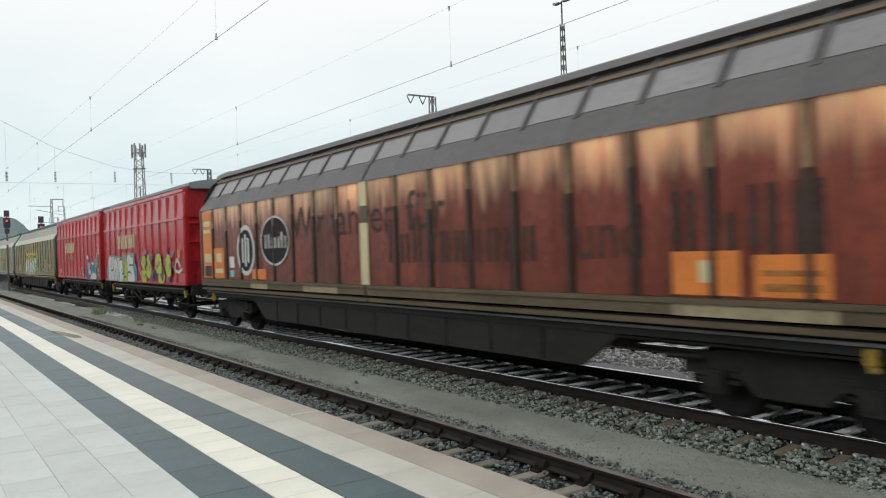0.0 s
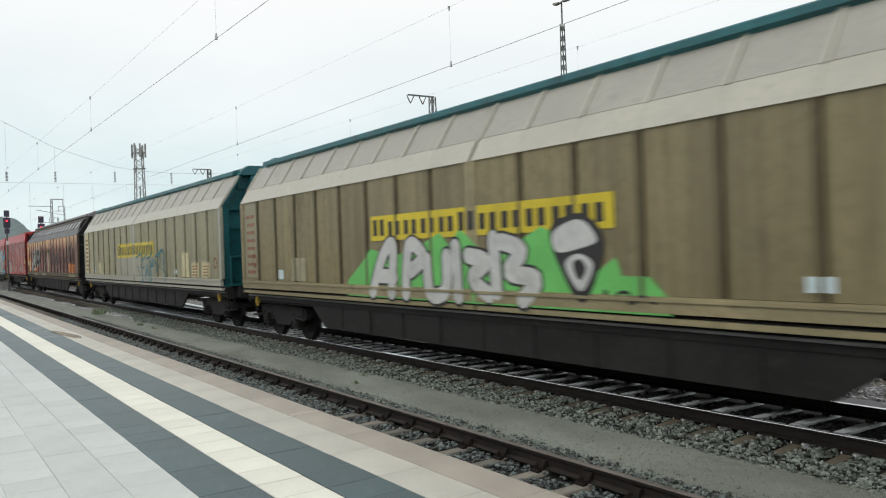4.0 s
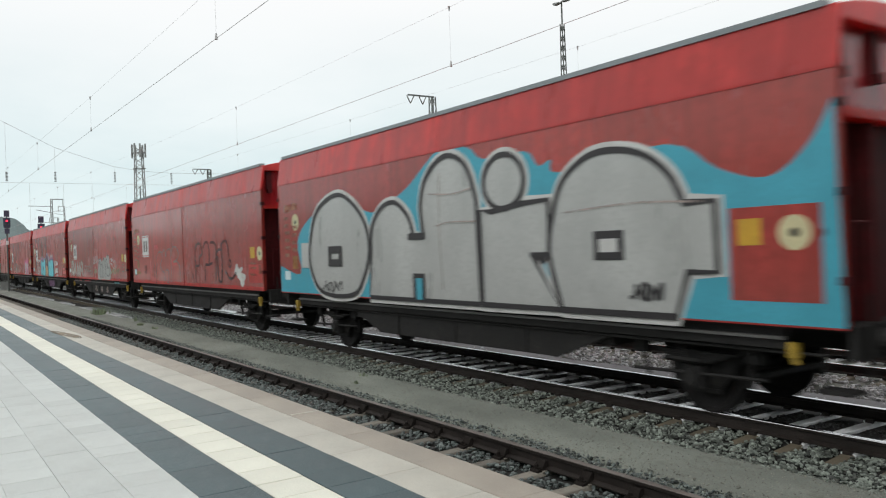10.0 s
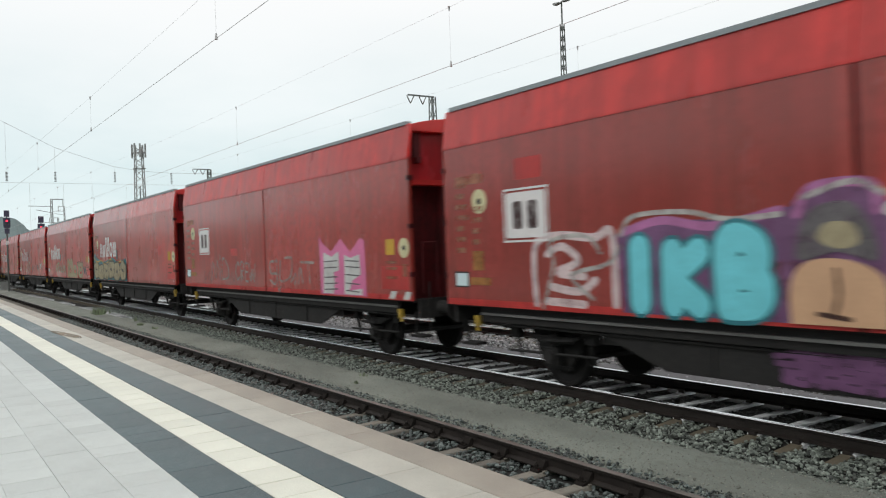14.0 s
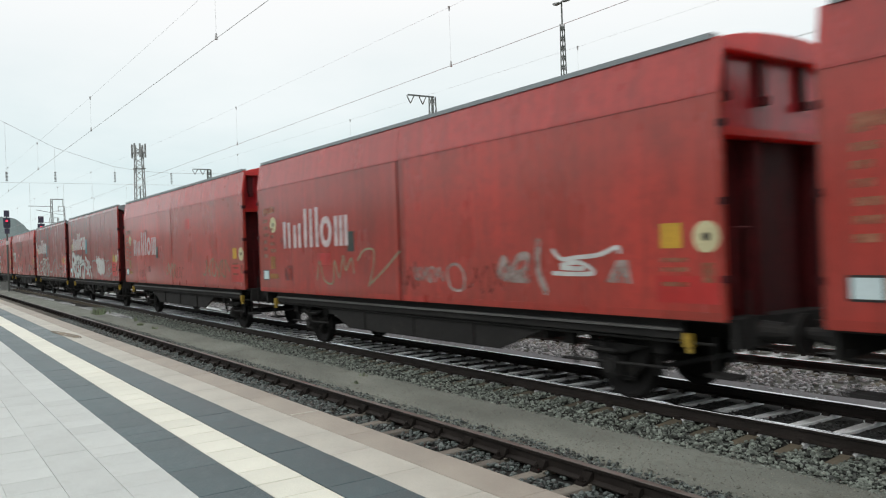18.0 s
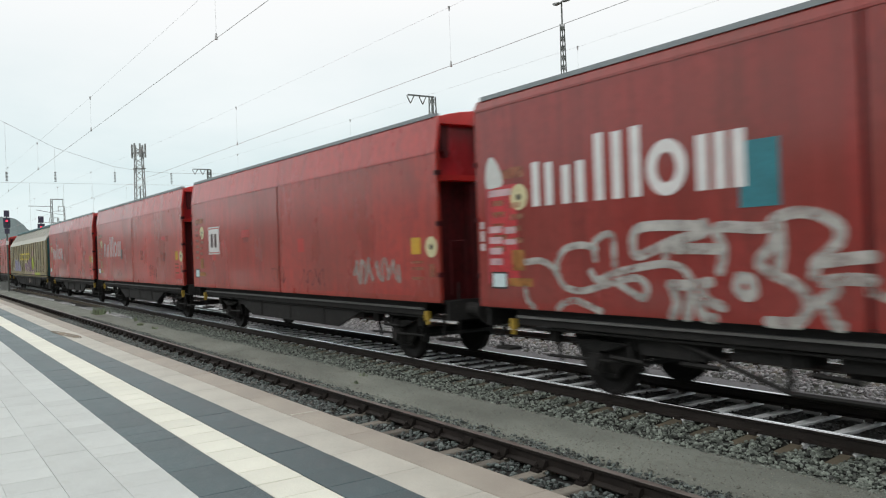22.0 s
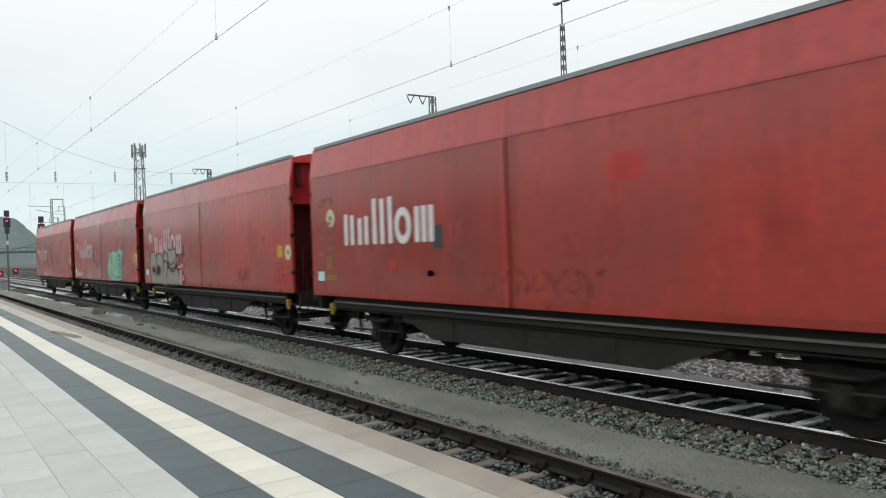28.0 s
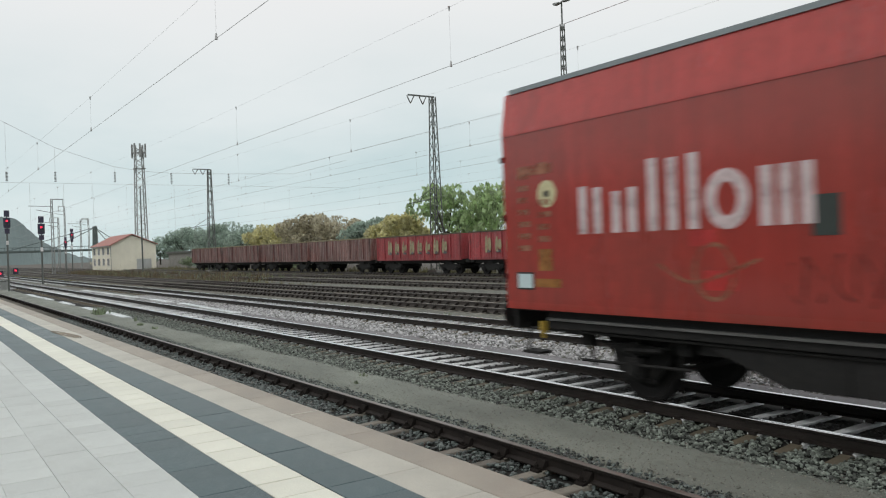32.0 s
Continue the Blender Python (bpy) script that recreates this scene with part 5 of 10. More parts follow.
def long_wagon(side, slope, cap, end_paint, rib, sill, label, L=20.3, gap=1.75, pane=None, rail=None, under=None):
    """Bogie wagon with panelled sliding walls, inclined roof flaps and a ridge cap."""
    w = tagged(empty("bogie_wagon", label, "freight wagon", "wagons of the goods train"))
    h = L / 2
    chassis(w, L, gap, True, False)
    n = 18
    yt, zt, zs = 0.85, 4.36, 3.44
    for s in (-1, 1):
        for a, b in ((-h, -0.04), (0.04, h)):
            wall = empty_part("sliding_wall", w)
            for i in range(n // 2):
                x0, x1 = a + (b - a) * i / (n // 2), a + (b - a) * (i + 1) / (n // 2)
                bm = prism(BM(), [(x0 + 0.002, s * (HALF - 0.11)), (x0 + 0.002, s * (HALF - 0.085)), (x0 + 0.09, s * (HALF - 0.012)), (x1 - 0.09, s * (HALF - 0.012)), (x1 - 0.002, s * (HALF - 0.085)), (x1 - 0.002, s * (HALF - 0.11))], 1.43, zs, "z")
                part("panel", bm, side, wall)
                if i:
                    part("rib", box(BM(), x0 - 0.03, x0 + 0.03, min(s * (HALF - 0.09), s * (HALF + 0.012)), max(s * (HALF - 0.09), s * (HALF + 0.012)), 1.43, zs - 0.02), rib, wall)
                    if rail:      # sooty up to the tan top
                        part("rib_cover", box(BM(), x0 - 0.045, x0 + 0.045, min(s * (HALF - 0.08), s * (HALF + 0.015)), max(s * (HALF - 0.08), s * (HALF + 0.015)), 1.43, zs - 0.45 - 0.12 * (i % 3)), "rib_dirty", wall)
                # the flap of roof over the panel, with its raised seam
                flap = BM()
                dy, dz = HALF - yt, zt - zs
                ln = math.hypot(dy, dz)
                ny, nz = dz / ln, dy / ln
                prism(flap, [(s * HALF, zs), (s * yt, zt), (s * (yt - 0.05 * ny), zt - 0.05 * nz), (s * (HALF - 0.05 * ny), zs - 0.05 * nz)], x0 + 0.002, x1 - 0.002)
                k = 0.34
                prism(flap, [(s * (HALF + 0.018 * ny), zs - 0.02), (s * (HALF - dy * k + 0.018 * ny), zs + dz * k + 0.018 * nz), (s * (HALF - dy * k), zs + dz * k), (s * (HALF - 0.01), zs)], x0 + 0.004, x1 - 0.004)
                part("roof_flap", flap, slope, wall)
                if pane:   # a paler panel let into the flap
                    q0, q1, up, inset = (0.42, 0.80, 0.008, 0.08) if rail else (0.37, 0.97, 0.006, 0.03)
                    part("roof_panel", prism(BM(), [(s * (HALF - dy * q0 + up * ny), zs + dz * q0 + up * nz), (s * (HALF - dy * q1 + up * ny), zs + dz * q1 + up * nz), (s * (HALF - dy * q1 - 0.01), zs + dz * q1 - 0.01), (s * (HALF - dy * q0 - 0.01), zs + dz * q0 - 0.01)], x0 + inset, x1 - inset), pane, wall)
                if rail:   # khaki rail under the ridge
                    part("roof_rail", prism(BM(), [(s * (HALF - dy * 0.86 + 0.03 * ny), zs + dz * 0.86 + 0.03 * nz), (s * (HALF - dy * 0.92 + 0.03 * ny), zs + dz * 0.92 + 0.03 * nz), (s * (HALF - dy * 0.92), zs + dz * 0.92), (s * (HALF - dy * 0.86), zs + dz * 0.86)], x0, x1), rail, wall)
                seam = BM()
                prism(seam, [(s * (HALF - dy * k), zs + dz * k), (s * (HALF - dy * k + 0.035 * ny), zs + dz * k + 0.035 * nz), (s * (yt + 0.035 * ny), zt + 0.035 * nz), (s * yt, zt)], x0 - 0.025, x0 + 0.025)
                part("roof_seam", seam, slope, wall)
            for x in (a + 0.035, b - 0.035):
                part("corner_post", box(BM(), x - 0.07, x + 0.07, min(s * (HALF - 0.07), s * (HALF + 0.004)), max(s * (HALF - 0.07), s * (HALF + 0.004)), 1.43, zs - 0.01), sill, wall)
            bm = box(BM(), a, b, min(s * (HALF - 0.06), s * (HALF + 0.01)), max(s * (HALF - 0.06), s * (HALF + 0.01)), 1.225, 1.425)
            box(bm, a, b, min(s * (HALF - 0.06), s * (HALF + 0.03)), max(s * (HALF - 0.06), s * (HALF + 0.03)), 1.36, 1.40)
            part("sill_beam", bm, sill, wall)
            part("lower_sill", box(BM(), a, b, min(s * (HALF - 0.09), s * (HALF - 0.012)), max(s * (HALF - 0.09), s * (HALF - 0.012)), 1.10, 1.17), sill, wall)
    bm = prism(BM(), [(-0.92, 4.40), (-0.92, 4.49), (-0.90, 4.51), (-0.6, 4.60), (0, 4.64), (0.6, 4.60), (0.90, 4.51), (0.92, 4.49), (0.92, 4.40)], -h + 0.30, h - 0.28)
    ridge = part("ridge_cap", bm, cap, w)
    # darker band along the cap's underside where under is given
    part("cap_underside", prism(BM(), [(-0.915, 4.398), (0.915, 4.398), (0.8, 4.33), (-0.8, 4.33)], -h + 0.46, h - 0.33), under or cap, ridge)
    part("roof_core", prism(BM(), [(-0.8, 4.0), (-0.8, 4.35), (0.8, 4.35), (0.8, 4.0)], -h + 0.2, h - 0.2), cap, w)
    for e in (-1, 1):
        if rail:
            closed_end(w, e, h, cap)
            continue
        x = e * (h - 0.32)
        end = part("end_wall", prism(BM(), [(-1.37, 1.19), (1.37, 1.19), (1.37, zs), (0.82, zt), (-0.82, zt), (-1.37, zs)], x - 0.03, x + 0.03), end_paint, w)
        for y, top, d, z1 in ((-1.25, -1.25, 0.28, zs), (-0.60, -0.40, 0.34, 4.34), (0.60, 0.40, 0.34, 4.34), (1.25, 1.25, 0.28, zs)):
            part("end_post", prism(BM(), [(y - 0.085, 1.19), (y + 0.085, 1.19), (top + 0.085, z1), (top - 0.085, z1)], min(x, x + e * d), max(x, x + e * d)), end_paint, end)
        part("post_head", prism(BM(), [(-0.52, 4.0), (-0.30, 4.0), (-0.18, 4.2), (0.18, 4.2), (0.30, 4.0), (0.52, 4.0), (0.46, 4.36), (-0.46, 4.36)], min(x, x + e * 0.30), max(x, x + e * 0.30)), end_paint, end)
        for s in (-1, 1):
            bm = BM()
            prism(bm, [(s * 1.43, zs - 0.03), (s * 0.86, zt - 0.02), (s * 0.74, zt - 0.02), (s * 1.30, zs - 0.03)], min(x, x + e * 0.28), max(x, x + e * 0.28))
            part("end_rafter", bm, end_paint, end)
        for z in (2.0, 2.85, 3.38):
            part("end_rail", box(BM(), min(x, x + e * 0.12), max(x, x + e * 0.12), -1.36, 1.36, z, z + 0.07), end_paint, end)
        part("walkway", box(BM(), min(x, x + e * 0.5), max(x, x + e * 0.5), -1.2, 1.2, 1.22, 1.27), end_paint, end)
        bm = BM()
        for y in (-1.2, -0.75):
            tube(bm, (x + e * 0.45, y, 1.25), (x + e * 0.45, y, 2.05), 0.018, 6)
        tube(bm, (x + e * 0.45, -1.2, 2.05), (x + e * 0.45, -0.75, 2.05), 0.018, 6)
        part("grab_rail", bm, end_paint, end)
        part("end_cap", prism(BM(), [(-0.80, 4.372), (-0.74, 4.52), (-0.55, 4.645), (0.55, 4.645), (0.74, 4.52), (0.80, 4.372)], min(x + e * 0.045, e * (h + 0.02)), max(x + e * 0.045, e * (h + 0.02))), cap, end)
    return w


def empty_part(name, parent):
    ob = new(name)
    ob.empty_display_size = 0.1
    ob.parent = parent
    return ob


# ---------------------------------------------------------------- yard furniture and distance
def lattice(bm, x, y, z0, z1, w0, w1, bays, leg=0.09, lace=0.05):
    """A square lattice mast that narrows upwards."""
    def corner(z, k):
        w = w0 + (w1 - w0) * (z - z0) / (z1 - z0)
        return Vector((x + (w / 2 if k in (0, 3) else -w / 2), y + (w / 2 if k < 2 else -w / 2), z))
    for k in range(4):
        bar(bm, corner(z0, k), corner(z1, k), leg)
        for i in range(bays):
            a, b = z0 + (z1 - z0) * i / bays, z0 + (z1 - z0) * (i + 1) / bays
            p, q = (k, (k + 1) % 4) if i % 2 else ((k + 1) % 4, k)
            bar(bm, corner(a, p), corner(b, q), lace)
    return bm


def catenary_mast(x, y, top, arm, w0=0.95, w1=0.42):
    m = empty("catenary_mast", "grey-green lattice mast carrying an overhead line arm", "catenary mast", "masts of the overhead line", at=pose(x, y, 0))
    part("lattice", lattice(BM(), 0, 0, -0.34, top, w0, w1, 16), "mast", m)
    part("footing", box(BM(), -0.7, 0.7, -0.7, 0.7, -0.34, 0.1), "concrete", m)
    part("arm", box(BM(), -0.06, 0.06, -arm, 0.2, top - 0.05, top + 0.07), "mast", m)
    for k in (0.35, 0.85):
        bm = BM()
        c = -arm * k - 0.15
        for d in (-0.38, 0.38):
            tube(bm, (0, c + d, top - 0.05), (0, c, top - 0.75), 0.045, 6)
        part("v_insulator", bm, "insulator", m, "dark V-shaped insulator string")
    bm = tube(BM(), (0, -0.25, 6.6), (0, -3.0, 6.1), 0.04, 6)
    tube(bm, (0, -0.25, 7.6), (0, -2.4, 6.2), 0.03, 6)
    part("cantilever", bm, "mast", m)
    return m


catenary_mast(-111, 36.0, 14.4, 2.2)
catenary_mast(-59.4, 40.0, 15.85, 2.6)

# tall yard lamp on a lattice mast
lamp = empty("yard_lamp", "tall black lattice yard lamp with a flat lamp head", "lamp post", at=pose(-42.1, 40.0, 0))
part("lattice", lattice(BM(), 0, 0, -0.34, 18.1, 0.52, 0.20, 26, 0.08, 0.05), "mast", lamp)
part("footing", box(BM(), -0.6, 0.6, -0.6, 0.6, -0.34, 0.05), "concrete", lamp)
part("pole", tube(BM(), (0, 0, 18.1), (0, 0, 19.75), 0.06, 8), "mast", lamp)
for s in (-1, 1):
    bm = prism(BM(), [(s * 0.12, 19.72), (s * 0.75, 19.80), (s * 0.80, 19.70), (s * 0.70, 19.62), (s * 0.12, 19.66)], -0.16, 0.16, "y")
    part("lamp_head", bm, "steel", lamp)

# radio tower
tower = empty("radio_tower", "grey steel lattice radio tower with antenna panels", "radio tower", at=pose(-167, 39.8, 0))
part("lattice", lattice(BM(), 0, 0, -0.34, 20.4, 2.2, 1.55, 14, 0.16, 0.08), "steel", tower)
part("head_lattice", lattice(BM(), 0, 0, 20.4, 25.0, 1.5, 1.4, 4, 0.14, 0.09), "steel", tower)
for z in (20.4, 23.6):
    bm = BM()
    for a, b in (((-1, -1), (1, -1)), ((1, -1), (1, 1)), ((1, 1), (-1, 1)), ((-1, 1), (-1, -1))):
        bar(bm, (a[0], a[1], z), (b[0], b[1], z), 0.13)
    part("ring", bm, "steel", tower)
for x, y in ((1.05, -1.05), (1.05, 1.05), (-1.05, -1.05), (-1.05, 1.05), (1.1, 0)):
    part("antenna_panel", box(BM(), x - 0.13, x + 0.13, y - 0.16, y + 0.16, 22.6, 25.4), "steel", tower)
part("equipment_cabinet", box(BM(), 1.0, 2.2, -1.6, 1.2, -0.34, 2.0), "spray_silver", tower, "pale grey equipment cabinet")
thin = empty("pole", "thin dark steel pole at the yard's edge", "pole", at=pose(-140, 33.4, 0))
part("shaft", tube(BM(), (0, 0, -0.34), (0, 0, 14.4), 0.14, 8, 0.09), "mast", thin)
part("cap", tube(BM(), (0, 0, 14.4), (0, 0, 14.6), 0.12, 8, 0.02), "mast", thin)


def signal(x, y, top, s=1.0, red=True, base=-0.34):
    g = empty("light_signal", "black light signal showing red" if red else "dark light signal mast", "railway signal", "signals", at=pose(x, y, 0))
    part("post", tube(BM(), (0, 0, base), (0, 0, top - 2.2 * s), 0.085 * s, 10), "mast", g)
    part("upper_screen", box(BM(), 0.10, 0.16, -0.24 * s, 0.24 * s, top - 0.62 * s, top), "signal", g)
    head = part("head", prism(BM(), [(-0.26 * s, top - 1.75 * s), (0.26 * s, top - 1.75 * s), (0.31 * s, top - 1.6 * s), (0.31 * s, top - 0.70 * s), (-0.31 * s, top - 0.70 * s), (-0.31 * s, top - 1.6 * s)], 0.08, 0.16), "signal", g)
    part("lower_screen", box(BM(), 0.10, 0.16, -0.22 * s, 0.22 * s, top - 2.3 * s, top - 1.80 * s), "signal", g)
    part("bracket", box(BM(), -0.05, 0.1, -0.05, 0.05, top - 2.2 * s, top - 0.1), "mast", g)
    for k, (dy, dz) in enumerate(((0, -1.05), (0.16, -1.35), (-0.16, -1.35))):
        lens = part("lens", tube(BM(), (0.16, dy * s, top + dz * s), (0.175, dy * s, top + dz * s), 0.10 * s, 14), "lamp_red" if red and k == 0 else "pane", head, "lit red signal lens" if red and k == 0 else "")
        hood = BM()
        for a in range(0, 181, 20):
            c, d = radians(a), radians(a + 20)
            if a < 180:
                p = [(0.165, dy * s + 0.145 * s * math.cos(q), top + dz * s + 0.145 * s * math.sin(q)) for q in (c, d)]
                hood.faces.new([hood.verts.new(v) for v in (p[0], p[1], (0.40, p[1][1], p[1][2]), (0.40, p[0][1], p[0][2]))])
        part("hood", hood, "signal", head)
    box_ = part("footing", box(BM(), -0.25, 0.25, -0.25, 0.25, base, base + 0.25), "concrete", g)
    part("plate", box(BM(), 0.07, 0.09, -0.12 * s, 0.12 * s, top - 3.4 * s, top - 3.0 * s), "white", g)
    return g


signal(-69.2, 6.5, 6.15, 0.78)
signal(-85.0, 10.9, 6.5, 1.0)
signal(-150, 24.0, 7.7, 1.0)
signal(-160, 24.5, 6.5, 0.9)
for x, y in ((-76.8, 7.1), (-74.8, 6.6)):
    c = empty("relay_box", "small grey trackside relay box", "relay box", "trackside boxes", at=pose(x, y, 0))
    part("body", box(BM(), -0.22, 0.22, -0.18, 0.18, -0.3, 0.55), "steel", c)
    part("lid", box(BM(), -0.26, 0.26, -0.22, 0.22, 0.55, 0.62), "mast", c)
for x, y, z in ((-150, 12.9, 0.35), (-170, 17.2, 0.6)):
    c = empty("shunting_signal", "low red shunting light beside the track", "railway signal", "shunting lights", at=pose(x, y, z))
    part("body", box(BM(), -0.25, 0.0, -0.45, 0.45, -0.7, 0.45), "signal", c)
    part("lens", tube(BM(), (0.0, 0, 0), (0.03, 0, 0), 0.17, 14), "lamp_red", c, "lit red lens")

# further masts with cantilever arms
for x, y, top, arm in ((-150, 21.0, 12.9, -1.8), (-220, 32.2, 13.2, 2), (-260, 44.2, 14.6, -2), (-280, 50, 16.0, 2), (-235, 36, 17.0, 1.5)):
    m = empty("far_mast", "slender grey mast of the overhead line", "catenary mast", "masts of the overhead line", at=pose(x, y, 0))
    part("shaft", lattice(BM(), 0, 0, -0.34, top, 0.45, 0.28, 12, 0.07, 0.04), "steel", m)
    part("arm", box(BM(), -0.07, 0.07, min(0, -arm), max(0, -arm), top - 0.15, top), "steel", m)
    part("hanger", box(BM(), -0.06, 0.06, -arm - 0.06, -arm + 0.06, top - 1.4, top), "steel", m)
    bm = tube(BM(), (0, 0, top - 1.3), (0, -3.6, top - 1.25), 0.05, 6)
    tube(bm, (0, 0, top - 2.4), (0, -2.4, top - 1.9), 0.05, 6)
    part("cantilever", bm, "insulator", m)


# overhead lines: contact wire, carrier and droppers, one thing for each track
def overhead(y, z, zc, first, step, count, r=0.008):
    line = empty("overhead_line", "overhead contact line with carrier wire and droppers", "overhead line", "overhead lines of the yard", at=pose(0, y, 0))
    part("contact_wire", tube(BM(), (-260, 0, z), (30, 0, z), r, 6), "wire", line)
    part("hanger", tube(BM(), (-111, 0, z), (-111, 0, 12.1), 0.012, 5), "wire", line)
    bm = BM()
    xs = [first - step * i for i in range(-2, count)]
    sag = [zc + 0.55 * (0.5 - 0.5 * math.cos((x - first) / (step * 5.2) * math.pi)) for x in xs]
    for (a, za), (b, zb) in zip(zip(xs, sag), list(zip(xs, sag))[1:]):
        tube(bm, (a, 0, za), (b, 0, zb), r * 0.4, 5)
    part("carrier_wire", bm, "wire", line)
    for x, zz in zip(xs, sag):
        d = tube(BM(), (x, 0, z), (x, 0, zz), r * 0.4, 5)
        tube(d, (x, 0, z - 0.02), (x, 0, z + 0.09), 0.03, 6, 0.012)
        tube(d, (x, 0, zz - 0.07), (x, 0, zz + 0.02), 0.012, 6, 0.028)
        part("dropper", d, "wire", line)


overhead(4.486, 5.80, 6.70, -13.2, 11.0, 12, 0.0048)
overhead(8.745, 5.58, 6.70, -12.3, 11.8, 12, 0.0048)
overhead(13.1, 5.60, 6.67, -13.3, 11.4, 12, 0.0048)
overhead(17.0, 5.75, 6.6, -22.9, 11.4, 11, 0.0055)
overhead(20.5, 5.65, 6.7, -20.0, 12.0, 11, 0.0055)
overhead(26.0, 5.70, 6.9, -24.0, 12.0, 11, 0.0062)
overhead(31.0, 5.70, 6.9, -30.0, 12.0, 11, 0.0062)

# cross-span between masts, with its hanging insulators
span = empty("cross_span", "cross-span wires with hanging dark insulators", "overhead line", at=pose(-111, 0, 0))
pts = [(-6, 27.0), (10.1, 19.8), (16.2, 16.64), (23.1, 14.45), (26.7, 13.94), (30.5, 13.75), (36.0, 13.8), (38.9, 13.85), (49, 14.1), (58, 16.5)]
bm = BM()
for (a, za), (b, zb) in zip(pts, pts[1:]):
    tube(bm, (0, a, za), (0, b, zb), 0.02, 5)
part("span_wire", bm, "wire", span)
for y, z0, z1, zs in ((16.1, 13.5, 12.2, 16.6), (23.3, 13.7, 12.3, 14.4), (30.7, 13.7, 12.2, 13.75), (38.8, 13.8, 12.2, 13.85), (10.6, 13.4, 12.2, 19.6)):
    part("hanger", tube(BM(), (0, y, zs), (0, y, z0), 0.012, 5), "wire", span)
    ins = BM()
    for i in range(7):
        z = z0 + (z1 - z0) * i / 7
        tube(ins, (0, y, z), (0, y, z - 0.10), 0.15, 8, 0.09)
    part("insulator", ins, "insulator", span, "dark ribbed insulator")
part("lower_wire", tube(BM(), (0, -6, 12.1), (0, 58, 12.1), 0.014, 5), "wire", span)

# the yellow yard building
house = empty("yard_building", "yellow-plastered gabled railway building with a red tiled roof", "building", at=pose(-165, 33.4, 0))
g = [(0, -0.34), (8.6, -0.34), (8.6, 4.9), (4.0, 6.8), (0, 4.85)]
part("wall", prism(BM(), g, -19.0, 0.0), "plaster", house)
for a, b in (((-0.35, 4.72), (4.0, 6.95)), ((4.0, 6.95), (8.95, 4.82))):
    part("roof", prism(BM(), [a, b, (b[0], b[1] + 0.16), (a[0], a[1] + 0.16)], -19.4, 0.4), "tile_roof", house)
for i in range(4):
    for z in (0.9, 3.1):
        win = part("window", box(BM(), -17.2 + i * 4.6, -15.4 + i * 4.6, -0.03, 0.06, z, z + 1.35), "pane", house)
        bm = BM()
        for x in (-17.25, -16.3, -15.35):
            box(bm, x + i * 4.6 - 0.05, x + i * 4.6 + 0.05, -0.07, -0.03, z - 0.05, z + 1.4)
        box(bm, -17.3 + i * 4.6, -15.3 + i * 4.6, -0.09, -0.03, z - 0.12, z - 0.04)
        part("frame", bm, "white", win)
part("downpipe", tube(BM(), (0.05, -0.06, -0.3), (0.05, -0.06, 4.7), 0.06, 6), "steel", house)
part("gutter", box(BM(), -19.2, 0.2, -0.48, -0.33, 4.68, 4.80), "steel", house)
shed = empty("low_shed", "long low grey shed behind the yard", "building", at=pose(-170, 48, 0))
part("wall", box(BM(), -8, 30, 0, 4, -0.34, 2.9), "concrete", shed)
part("roof", prism(BM(), [(-0.4, 2.9), (4.4, 2.9), (4.4, 3.1), (-0.4, 3.3)], -8.5, 30.5), "mast", shed)
part("door", box(BM(), 6, 8, -0.04, 0.0, -0.3, 2.1), "mast", shed)
gable = empty("far_house", "pale far house gable above the wagons", "building", at=pose(-142, 70, 0))
part("wall", prism(BM(), [(-4.5, -0.34), (4.5, -0.34), (4.5, 4.0), (0, 6.0), (-4.5, 4.0)], -10, 0), "plaster", gable)
for s in (-1, 1):
    part("roof", prism(BM(), [(s * 5, 3.8), (0, 6.1), (0, 6.3), (s * 5, 4.0)], -10.4, 0.5), "spray_silver", gable)
part("window", box(BM(), -0.02, 0.05, -0.6, 0.6, 3.2, 4.4), "pane", gable)

# the station behind the platform, a plain wall that closes the place
station = part("wall_station", box(BM(), -700, 120, -9.4, -9.0, -0.3, 4.9), "concrete")
tagged(station, "plain grey station wall along the platform's back", "wall", kind="structure")

# footbridge with its cable pylon
bridge = empty("footbridge", "dark green cable-stayed footbridge across the yard", "bridge", at=pose(-330, 0, 0))
part("deck", box(BM(), -1.5, 1.5, -40, 70, 5.6, 6.4), "bridge", bridge)
for s in (-1.4, 1.4):
    bm = box(BM(), s - 0.05, s + 0.05, -40, 70, 7.5, 7.65)
    for i in range(45):
        box(bm, s - 0.03, s + 0.03, -40 + i * 2.5, -39.9 + i * 2.5, 6.4, 7.5)
    part("railing", bm, "bridge", bridge)
for y in (-20, 5, 28):
    part("pier", box(BM(), -0.5, 0.5, y - 0.4, y + 0.4, -0.34, 5.6), "concrete", bridge)
part("pylon", prism(BM(), [(60.0, -0.34), (62.4, -0.34), (61.9, 15.2), (60.5, 15.2)], -0.8, 0.8), "bridge", bridge)
for y in (30, 45, 68, 76):
    part("stay_cable", tube(BM(), (0, 61.2, 14.8), (0, y, 6.2 if y < 70 else 4.0), 0.14, 6), "bridge", bridge)

